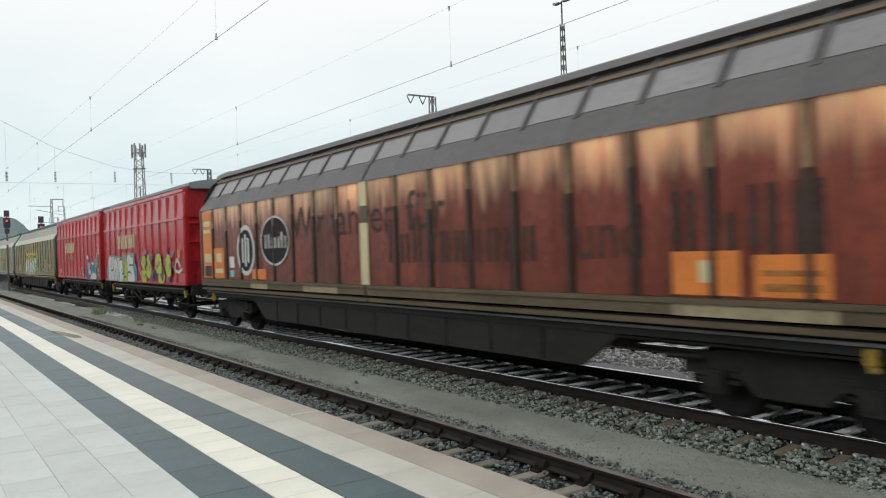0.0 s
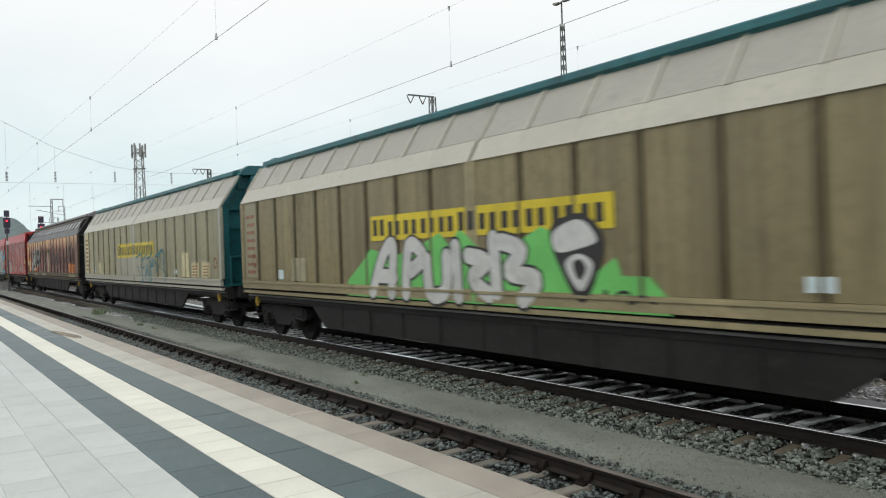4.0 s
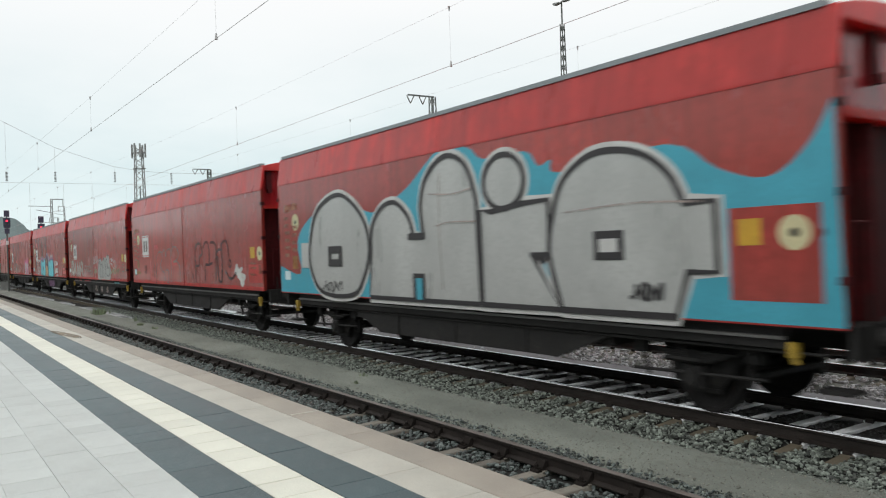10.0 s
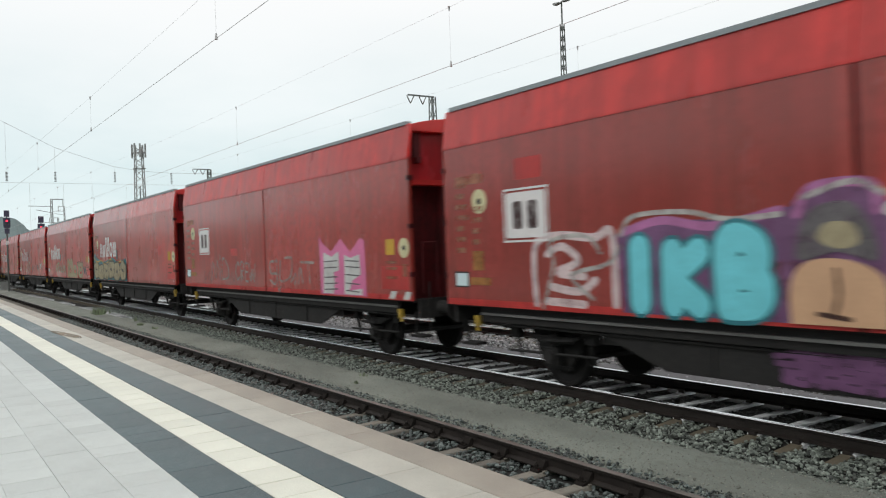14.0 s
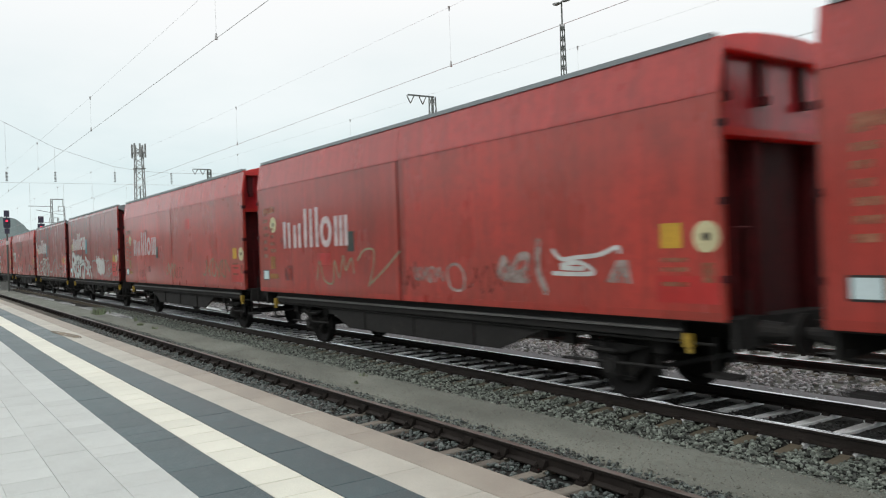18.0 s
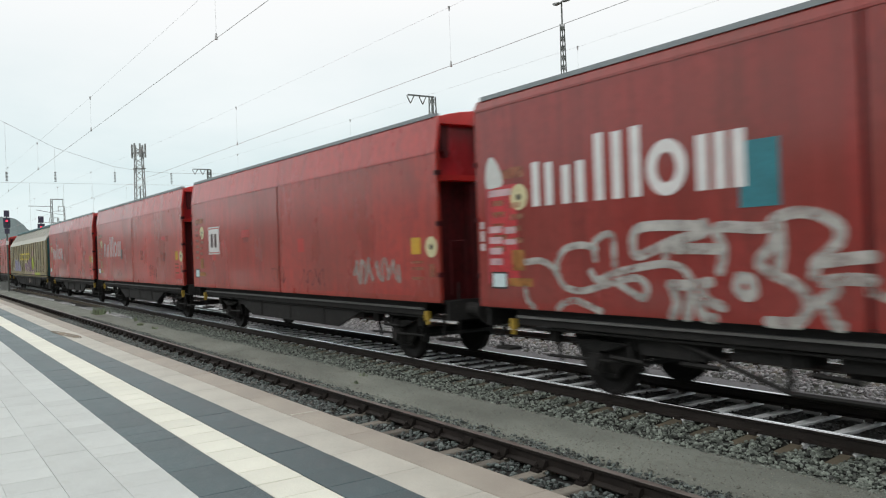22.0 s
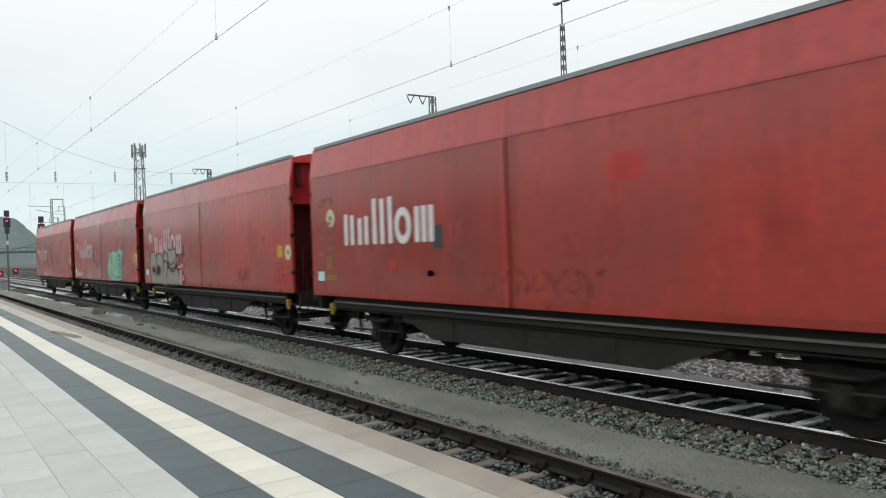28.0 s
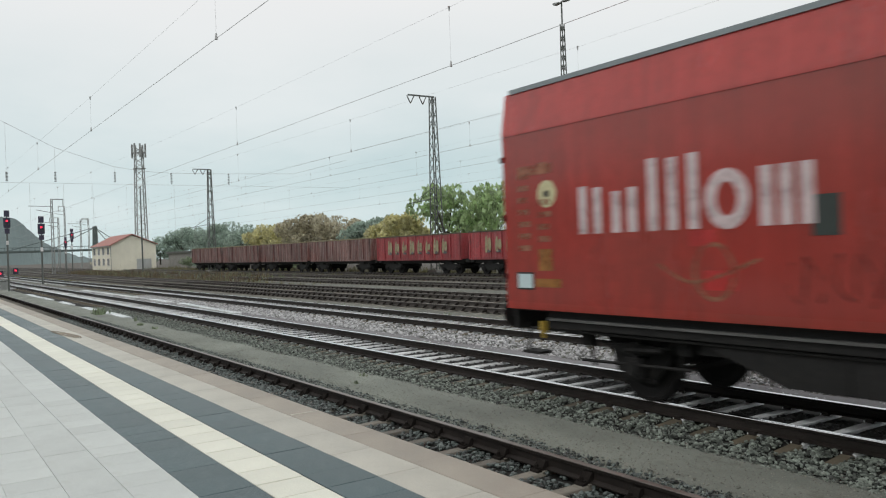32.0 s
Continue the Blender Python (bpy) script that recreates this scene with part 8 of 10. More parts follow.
    lines(w, "spray_white", 0.13, [[(3.0, 1.48), (3.3, 1.62), (3.78, 1.6)], [(3.05, 1.42), (3.5, 1.5), (3.8, 1.48)], [(0.3, 2.3), (0.5, 2.38), (0.55, 2.2)]], o + 0.002)
    for j in range(4):
        scrawl(w, -0.9, 1.1, 0.56 + j * 0.09, 0.66 + j * 0.09, "spray_violet", 0.07, 90 + j, 7, 1.25 + j * 0.002)
    lines(w, "spray_pale", 0.06, [[(-4.41, 1.21), (-4.17, 1.81), (-4.23, 2.12), (-3.56, 2.18), (-3.29, 1.96)],
        [(-3.44, 1.36), (-3.83, 1.66), (-3.18, 1.81), (-2.96, 2.03)],
        [(-2.94, 2.17), (-2.72, 2.39), (-1.95, 2.40), (-1.41, 2.29), (-0.79, 2.31)],
        [(3.09, 1.47), (2.93, 1.80), (3.13, 2.02), (3.59, 2.07), (4.01, 1.99), (4.26, 1.80)],
        [(3.33, 1.58), (3.67, 1.69), (3.98, 1.59)],
        [(2.73, 1.24), (2.64, 1.69), (2.43, 2.14), (2.19, 2.32)],
        [(1.12, 2.29), (1.55, 2.40), (1.94, 2.33)],
        [(-0.54, 2.46), (-0.05, 2.58), (0.25, 2.44)]], o + 0.004)
    # a tag of one clear word, pink and white block letters
    w = k[5]
    lines(w, "spray_grey", 0.055, [[(-4.15, 1.38), (-4.0, 1.9), (-3.75, 1.45), (-3.6, 1.95), (-3.4, 1.42)], [(-3.4, 2.1), (-3.3, 1.4)], [(-3.2, 1.42), (-3.15, 2.0), (-2.75, 1.8), (-2.7, 1.5), (-3.15, 1.42)]], o)
    fat_word(w, "CREW", [(-2.15, -1.8, 1.4, 1.92), (-1.75, -1.42, 1.38, 1.9), (-1.4, -1.1, 1.38, 1.88), (-1.08, -0.62, 1.36, 1.86)], 0.055, 0, "spray_grey", None, o)
    lines(w, "spray_grey", 0.06, [[(0.75, 1.9), (0.3, 1.88), (0.35, 1.62), (0.72, 1.6), (0.6, 1.36), (0.3, 1.45)], [(0.7, 1.95), (0.78, 1.22), (0.9, 1.3)], [(0.95, 1.9), (0.92, 1.45), (1.5, 1.55), (1.62, 1.95), (1.2, 1.98)],
                                  [(1.55, 1.42), (1.8, 1.62), (1.75, 1.38)], [(1.95, 1.4), (2.05, 1.75), (2.2, 1.42)], [(2.1, 1.88), (2.78, 1.86)], [(2.5, 1.86), (2.56, 1.42)]], o)
    blob(w, "spray_pink", [(3.10, 1.20), (3.07, 2.42), (3.27, 2.25), (3.65, 2.09), (4.07, 2.35), (4.48, 2.07), (4.92, 2.34), (5.07, 2.28), (5.12, 1.20)], o - 0.002, "graffiti_ground", False)
    blob(w, "spray_white", [(3.28, 2.08), (3.65, 1.98), (3.98, 2.10), (3.98, 1.70), (3.72, 1.66), (3.78, 1.45), (3.7, 1.22), (3.24, 1.22)], o + 0.002, soft=False)
    blob(w, "spray_white", [(4.22, 2.02), (4.5, 1.95), (4.86, 2.02), (4.90, 1.62), (4.55, 1.5), (4.42, 1.3), (4.95, 1.35), (4.95, 1.22), (4.2, 1.22)], o + 0.002, soft=False)
    lines(w, "spray_shade", 0.025, [[(3.3, z), (3.9, z + 0.02)] for z in (1.3, 1.42, 1.55, 1.75, 1.88)] + [[(4.26, z), (4.84, z - 0.02)] for z in (1.3, 1.45, 1.62, 1.78, 1.9)], o + 0.004)
    for x in (5.95, 6.45):
        blob(w, "spray_white", [(x, 1.19), (x + 0.22, 1.19), (x + 0.3, 1.33), (x + 0.1, 1.33)], o, "spray_patch", False)
    # khaki bubbles under the company mark
    w = k[6]
    blob(w, "spray_petrol", smooth_path([(-6.79, 1.9), (-6.6, 2.35), (-5.6, 2.1), (-4.3, 2.0), (-2.8, 2.15), (-1.4, 1.9), (-0.4, 2.1), (-0.1, 1.6)]) + [(-0.1, 1.19), (-6.79, 1.19)], HALF + 0.004, "graffiti_ground", False)
    tag(w, -6.7, -0.2, 1.2, 2.0, 6, "spray_khaki", "spray_black", 21, HALF + 0.011)
    lines(w, "yellow", 0.05, [[(-6.7, 2.2), (-6.0, 2.0), (-5.0, 2.05), (-4.4, 1.9), (-3.6, 1.98), (-3.0, 2.1), (-2.3, 1.9), (-1.4, 1.98), (-0.5, 2.0)]], HALF + 0.02, "graffiti_rim")
    # khaki letters
    w = k[7]
    lines(w, "spray_khaki", 0.11, [[(-3.5, 1.5), (-3.4, 1.85), (-3.2, 1.6), (-3.45, 1.65)], [(-3.05, 1.45), (-3.1, 1.85), (-2.4, 1.98), (-2.6, 1.75), (-2.9, 1.7)], [(-2.45, 1.95), (-2.35, 1.45)], [(-1.9, 1.82), (-1.8, 1.5), (-1.4, 1.55), (-1.35, 1.8)], [(-1.6, 1.7), (-1.3, 1.5)],
                                   [(-0.95, 1.45), (-0.85, 1.85), (-0.65, 1.55), (-0.5, 1.82), (-0.3, 1.45)]], o)
    lines(w, "spray_khaki", 0.26, [[(0.5, 1.34), (0.62, 1.65), (0.55, 2.0), (0.85, 2.08), (1.1, 1.95), (0.95, 1.72), (0.65, 1.66)], [(1.05, 1.36), (1.35, 2.0), (1.62, 1.95), (1.85, 1.36)], [(1.7, 2.1), (1.95, 2.0), (2.15, 1.36)],
                                   [(2.3, 1.5), (2.6, 1.74), (2.95, 1.7), (3.15, 1.5), (3.2, 1.34), (2.3, 1.34)], [(0.7, 1.34), (2.0, 1.34)]], o)
    lines(w, "red", 0.05, [[(1.3, 1.4), (1.48, 1.75), (1.6, 1.42)], [(0.82, 1.88), (1.0, 1.85)], [(2.5, 1.55), (2.85, 1.6), (3.0, 1.5)]], o + 0.012)
    lines(w, "spray_khaki", 0.20, [[(3.5, 1.9), (3.72, 1.88), (3.7, 1.4)], [(3.98, 1.88), (4.9, 1.86)], [(4.02, 1.8), (4.05, 1.65), (4.5, 1.62)], [(4.72, 1.86), (4.78, 1.36), (4.0, 1.34), (4.02, 1.55)], [(4.95, 1.86), (4.98, 1.8)]], o)
    lines(w, "spray_dark", 0.04, [[(3.45, 2.0), (3.85, 2.0)], [(3.92, 2.02), (5.0, 2.0)]], o + 0.01)
    lines(w, "spray_shade", 0.2, [[(5.2, 1.7), (5.4, 1.5), (5.6, 1.7), (5.8, 1.45)]], o)
    # thin loops and white scribbles
    w = k[8]
    lines(w, "spray_khaki", 0.04, [[(-3.45, 1.50), (-3.3, 1.9), (-3.1, 1.5), (-2.7, 1.45), (-2.6, 1.9), (-2.4, 1.55), (-2.2, 2.0), (-2.1, 1.7), (-1.85, 1.95), (-1.75, 1.65)], [(-1.6, 1.9), (-1.3, 2.1), (-0.95, 2.08), (-0.98, 1.75), (-1.17, 1.40)], [(-1.1, 1.45), (-0.6, 1.7), (0.0, 2.05)]], o)
    scrawl(w, 0.45, 1.4, 1.5, 1.8, "spray_grey", 0.05, 26, 5)
    lines(w, "spray_grey", 0.05, [[(1.5, 1.55), (1.5, 1.75), (1.75, 1.82), (1.95, 1.65), (1.9, 1.42), (1.6, 1.42), (1.5, 1.58)]], o)
    lines(w, "spray_grey", 0.12, [[(2.85, 1.65), (2.95, 1.9), (3.1, 1.7), (3.3, 1.9), (3.5, 1.92), (3.4, 1.7), (2.95, 1.62), (3.5, 1.6)], [(3.74, 2.12), (3.72, 1.75), (3.86, 1.44)]], o)
    lines(w, "spray_white", 0.06, [[(4.04, 2.0), (4.2, 1.88), (4.5, 1.9), (4.9, 1.93), (5.2, 2.02), (5.25, 1.96)], [(4.03, 1.69), (4.4, 1.68), (4.8, 1.70), (4.55, 1.83), (4.2, 1.8)], [(4.2, 1.76), (4.6, 1.75)]], o)
    blob(w, "spray_grey", [(5.0, 1.58), (5.2, 1.86), (5.38, 1.86), (5.43, 1.57)], o, "spray_patch", False)
    scrawl(k[9], -0.7, 0.4, 1.4, 2.0, "spray_khaki", 0.05, 28, 3)
    scrawl(k[9], 3.4, 5.5, 1.4, 2.05, "spray_khaki", 0.05, 29, 5)
    scrawl(k[10], 3.78, 4.5, 1.4, 2.0, "spray_grey", 0.10, 31, 3)
    scrawl(k[10], 4.6, 5.5, 1.5, 1.95, "spray_grey", 0.10, 32, 3)
    # round grey shapes with black lines and pink spots
    w = k[14]
    for pts in ([(-5.84, 1.45), (-5.84, 2.15), (-5.38, 2.30), (-5.07, 2.02), (-5.2, 1.37)], [(-5.05, 1.25), (-5.08, 1.82), (-4.92, 2.18), (-4.47, 2.22), (-4.19, 2.03), (-4.22, 1.3)], [(-4.11, 2.02), (-3.89, 2.30), (-3.59, 2.17), (-3.57, 1.96), (-3.85, 1.93)],
                [(-4.20, 1.21), (-4.1, 1.85), (-3.68, 1.92), (-3.61, 1.21)], [(-3.65, 1.21), (-3.54, 1.71), (-2.9, 1.82), (-2.51, 1.74), (-2.27, 1.54), (-2.21, 1.21)], [(-3.52, 2.06), (-3.43, 2.34), (-3.08, 2.32), (-2.67, 2.37), (-2.52, 2.13), (-2.63, 1.81), (-3.04, 1.70), (-3.4, 1.82)]):
        blob(w, "spray_clay", pts, o)
        lines(w, "spray_black", 0.06, [smooth_path(pts, True) + pts[:1]], o + 0.003, soft=False)
        o += 0.005
    sheet(w, "graffiti_ground", "spray_clay", [rect(-5.6, -2.2, 1.2, 1.4)], o)
    o = HALF + 0.006
    lines(w, "spray_black", 0.06, [[(-3.5, 2.0), (-3.2, 1.86), (-2.95, 1.86), (-2.74, 2.02)], [(-3.4, 1.78), (-3.1, 1.63), (-2.85, 1.62), (-2.57, 1.74)]], o + 0.034)
    blob(w, "red_dark", [(-5.5, 1.6), (-5.35, 1.82), (-5.2, 1.6)], o + 0.035, "spray_patch")
    blob(w, "red_dark", [(-4.95, 1.55), (-4.75, 1.85), (-4.5, 1.7), (-4.7, 1.5)], o + 0.035, "spray_patch")
    for pts in (oval(-2.38, 1.98, 0.08, 0.12, 10), rect(-2.3, -2.05, 1.72, 1.8), oval(-1.85, 1.8, 0.11, 0.06, 10), rect(-2.15, -1.92, 1.2, 1.66), oval(-1.76, 1.42, 0.1, 0.1, 10)):
        sheet(w, "paint_splash", "spray_rose", [pts], o + 0.03)
    # sea-green block letters with yellow gaps
    w = k[15]
    blob(w, "spray_teal", [(1.38, 1.90), (1.39, 1.51), (1.68, 1.32), (1.81, 1.23), (2.39, 1.21), (3.15, 1.21), (4.10, 1.22), (4.17, 1.43), (4.06, 1.71), (4.14, 2.04), (4.34, 2.28), (4.29, 2.42), (3.97, 2.44), (3.85, 2.50), (3.37, 2.44), (3.29, 2.32), (3.08, 2.41), (2.78, 2.41), (2.47, 2.48), (2.38, 2.35), (1.97, 2.36), (1.66, 2.36), (1.69, 2.09), (1.56, 1.91)], o, "graffiti_ground", False, "sea-green sprayed block")
    lines(w, "lemon", 0.085, [[(2.34, 1.22), (2.41, 1.52), (2.43, 1.80), (2.52, 2.07), (2.47, 2.42)],
        [(4.08, 1.26), (4.12, 1.55), (3.96, 1.80), (4.11, 2.12), (4.26, 2.36)],
        [(3.18, 1.71), (3.34, 2.05), (3.25, 2.32)],
        [(1.84, 1.61), (2.04, 2.08)],
        [(2.42, 1.71), (2.88, 1.53), (3.17, 1.45)]], o + 0.003)
    lines(w, "spray_petrol", 0.06, [[(3.42, 2.22), (3.83, 2.25)],
        [(3.37, 2.05), (3.89, 2.09)],
        [(3.45, 1.88), (3.88, 1.92)],
        [(2.67, 1.98), (2.74, 1.75)],
        [(3.60, 1.63), (3.72, 1.38)],
        [(2.29, 2.17), (2.19, 1.89)],
        [(3.01, 1.36), (3.85, 1.31)],
        [(1.79, 2.23), (2.21, 2.24)]], o + 0.004)
    for a, b, z0, z1 in ((1.95, 2.35, 1.9, 2.3), (2.95, 3.3, 1.75, 2.3), (3.65, 4.2, 1.3, 2.4), (4.15, 4.4, 1.3, 1.65), (2.0, 2.45, 1.35, 1.8)):
        n = int((z1 - z0) / 0.08)
        lines(w, "spray_shade", 0.022, [[(a + 0.03 * (i % 3), z0 + i * 0.08), ((a + b) / 2, z0 + i * 0.08 + 0.02), (b - 0.04 * (i % 2), z0 + i * 0.08)] for i in range(n)], o + 0.005)
    lines(w, "spray_grey", 0.04, [[(-1.5, 2.2), (-1.35, 1.98), (-1.2, 2.2), (-1.4, 1.9)], [(-1.1, 2.05), (-0.9, 2.1), (-0.8, 1.9), (-1.05, 1.85), (-1.1, 2.05)], [(-0.66, 2.32), (-0.5, 2.1), (-0.22, 2.2), (-0.25, 1.76), (-0.5, 1.78)], [(-1.2, 1.78), (-0.8, 1.78)]], o)
    scrawl(w, -6.4, -4.7, 1.28, 1.5, "spray_white", 0.06, 34, 5)
    lines(w, "spray_grey", 0.04, [[(-4.55, 1.3), (-4.7, 1.6), (-4.5, 1.65), (-4.6, 1.87), (-4.45, 1.9)]], o)
    w = k[16]
    lines(w, "spray_grey", 0.05, [[(2.6, 2.1), (3.0, 1.95), (2.85, 1.8), (3.05, 2.28), (3.15, 1.85), (3.4, 2.2), (3.35, 1.9), (3.2, 2.0), (3.6, 2.0), (3.72, 2.38), (3.6, 2.3), (3.9, 2.05), (4.08, 1.85), (3.8, 1.7), (3.3, 1.82)]], o, "spray_tag")
    lines(w, "tan", 0.035, [[(0.5, 1.6), (1.2, 1.5), (1.9, 1.62), (2.7, 1.44), (3.2, 1.58), (3.5, 1.42), (3.8, 1.6), (4.25, 1.43), (4.6, 1.62), (5.0, 1.43), (5.4, 1.6)]], o, "spray_tag")
    sheet(w, "spray_tag", "tan", ring(-3.15, 1.72, 0.28, 0.33, 0.05) + stroke([(-3.9, 1.8), (-3.4, 1.6), (-2.6, 1.85)], 0.04), o)


def other_wagon_paint():
    for w in (short, short2):
        for x in (-5.88, 5.80):
            sheet(w, "label_plate", "pink_white", [rect(x, x + 0.10, 2.02, 2.13), rect(x, x + 0.10, 2.16, 2.32), rect(x, x + 0.10, 2.35, 2.46)], HALF + 0.0075, "small pale notice plate")
    # short red wagons
    for i, w in enumerate((short, short2)):
        wagon_signs(w, -5.45, 5.0, 60 + i)
        company_mark(w, -4.65, -1.25, 2.62, "white", HALF + 0.009, None)
        sheet(w, "mark_square", "spray_petrol", [rect(-1.33, -0.86, 2.4, 3.1)], HALF + 0.006, "petrol square beside the mark")
        sheet(w, "warning_panel", "red_top", [rect(4.72, 5.62, 1.40, 2.0)], HALF + 0.004, "bright red notice panel")
    o = HALF + 0.010
    # fat pale letters with dark creases, thin letters, a cloud of paint and long thin lines
    outlined(short, [[(-5.04, 1.37), (-5.00, 1.80), (-4.90, 2.34), (-4.48, 2.38), (-4.23, 2.11), (-4.52, 1.89), (-4.78, 1.82), (-4.28, 1.49), (-4.23, 1.33)],
        [(-4.13, 2.06), (-3.92, 2.26), (-3.83, 2.10), (-4.04, 1.92)],
        [(-3.95, 1.80), (-4.03, 1.29)],
        [(-3.54, 2.20), (-3.07, 2.23), (-3.15, 1.94), (-3.47, 1.80), (-3.12, 1.56), (-3.32, 1.31), (-3.69, 1.35)],
        [(-2.73, 2.18), (-2.70, 1.80), (-2.83, 1.37)],
        [(-2.39, 2.22), (-2.57, 1.94), (-1.85, 1.98), (-1.59, 1.75), (-1.70, 1.49), (-1.89, 1.26)]], 0.25, 0.05, "spray_white", "spray_shade", o)
    lines(short, "spray_shade", 0.05, [[(-4.80, 2.23), (-4.85, 2.07)],
        [(-4.27, 1.85), (-3.85, 1.90), (-3.27, 2.00)],
        [(-3.57, 1.75), (-3.29, 1.65), (-2.93, 1.72)],
        [(-3.46, 1.88), (-3.10, 1.90)],
        [(-2.75, 1.89), (-2.32, 1.94), (-2.00, 2.02), (-1.77, 1.98)],
        [(-2.67, 1.75), (-2.25, 1.80), (-2.10, 1.66)],
        [(-4.32, 1.49), (-4.17, 1.59), (-4.30, 1.80)],
        [(-3.70, 2.10), (-3.71, 1.90)]], o + 0.012)
    lines(short, "spray_white", 0.13, [[(-1.42, 2.10), (-1.27, 2.23), (-1.11, 2.18), (-1.19, 1.97), (-1.32, 1.71)],
        [(-1.16, 1.71), (-0.94, 1.63), (-0.83, 1.80)],
        [(-0.85, 1.96), (-0.65, 2.04), (-0.52, 1.96), (-0.66, 1.80), (-0.50, 1.67), (-0.67, 1.56), (-0.84, 1.63)],
        [(-0.24, 2.00), (-0.34, 1.80), (-0.23, 1.68), (0.00, 1.48), (0.16, 1.25)],
        [(0.02, 1.76), (-0.35, 1.73)],
        [(-1.04, 1.41), (-0.81, 1.48), (-0.55, 1.45), (-0.39, 1.35)],
        [(-0.97, 2.13), (-0.87, 2.01)]], o + 0.004, "graffiti_letter")
    lines(short, "spray_grey", 0.06, [[(0.37, 1.22), (0.33, 1.72), (0.37, 1.99), (0.59, 2.05), (1.11, 2.05), (1.35, 2.01)],
        [(1.24, 1.72), (1.33, 1.58), (1.17, 1.29)],
        [(3.11, 2.06), (3.40, 2.06), (3.49, 1.99), (3.50, 1.82), (3.54, 1.68), (3.63, 1.53), (3.59, 1.36)],
        [(3.52, 2.01), (3.86, 2.03), (4.12, 2.03), (4.08, 1.84), (3.91, 1.82), (3.92, 1.68), (4.30, 1.73), (4.61, 1.81)],
        [(3.93, 1.65), (4.16, 1.55), (4.29, 1.47), (4.60, 1.51)],
        [(4.29, 1.44), (4.12, 1.38), (4.01, 1.35)]], o)
    blob(short, "spray_white", [(1.42, 2.21), (1.50, 2.29), (1.61, 2.21), (1.72, 2.10), (1.86, 2.21), (1.96, 2.26), (2.07, 2.16), (2.24, 2.17), (2.39, 2.08), (2.57, 2.12), (2.74, 2.15), (2.92, 2.16), (3.09, 2.06), (3.19, 1.88), (3.19, 1.64), (3.07, 1.46), (2.89, 1.41), (2.67, 1.45), (2.52, 1.47), (2.36, 1.37), (2.16, 1.40), (1.91, 1.49), (1.67, 1.50), (1.57, 1.69), (1.48, 1.90), (1.34, 1.90)], o + 0.006, "paint_cloud")
    lines(short, "spray_shade", 0.035, [[(1.70, 1.85), (1.84, 1.79), (1.82, 1.71)],
        [(1.76, 2.00), (1.93, 1.91)],
        [(2.05, 1.73), (2.25, 1.66)],
        [(2.30, 1.84), (2.41, 1.86)],
        [(2.80, 1.82), (2.91, 1.82)],
        [(2.83, 1.73), (2.88, 1.72)],
        [(2.59, 2.11), (2.74, 2.05)],
        [(1.70, 1.53), (1.96, 1.54)]], o + 0.012)
    lines(short2, "spray_pale", 0.095, [[(-4.83, 1.84), (-4.53, 1.86), (-4.31, 1.79), (-4.20, 1.68)],
        [(-4.87, 1.46), (-4.80, 1.28), (-4.68, 1.21)],
        [(-3.45, 2.01), (-3.70, 2.06), (-4.00, 2.02), (-4.16, 1.87), (-4.17, 1.68), (-4.04, 1.51), (-3.73, 1.46), (-3.38, 1.53), (-3.09, 1.60), (-2.78, 1.64), (-2.63, 1.54), (-2.68, 1.40), (-2.83, 1.45), (-3.09, 1.57)],
        [(-3.50, 1.65), (-3.57, 1.74), (-3.44, 1.61), (-3.13, 1.70), (-2.73, 1.77), (-2.35, 1.81), (-2.11, 1.76), (-1.98, 1.63)],
        [(-3.46, 1.87), (-3.48, 2.07), (-3.30, 2.18), (-3.16, 2.16), (-3.14, 1.93), (-3.13, 1.78)],
        [(-4.19, 1.21), (-4.06, 1.29), (-3.84, 1.33), (-3.64, 1.28), (-3.40, 1.21)],
        [(-2.35, 1.82), (-2.32, 1.95), (-2.18, 2.00), (-1.62, 1.97)]], o)
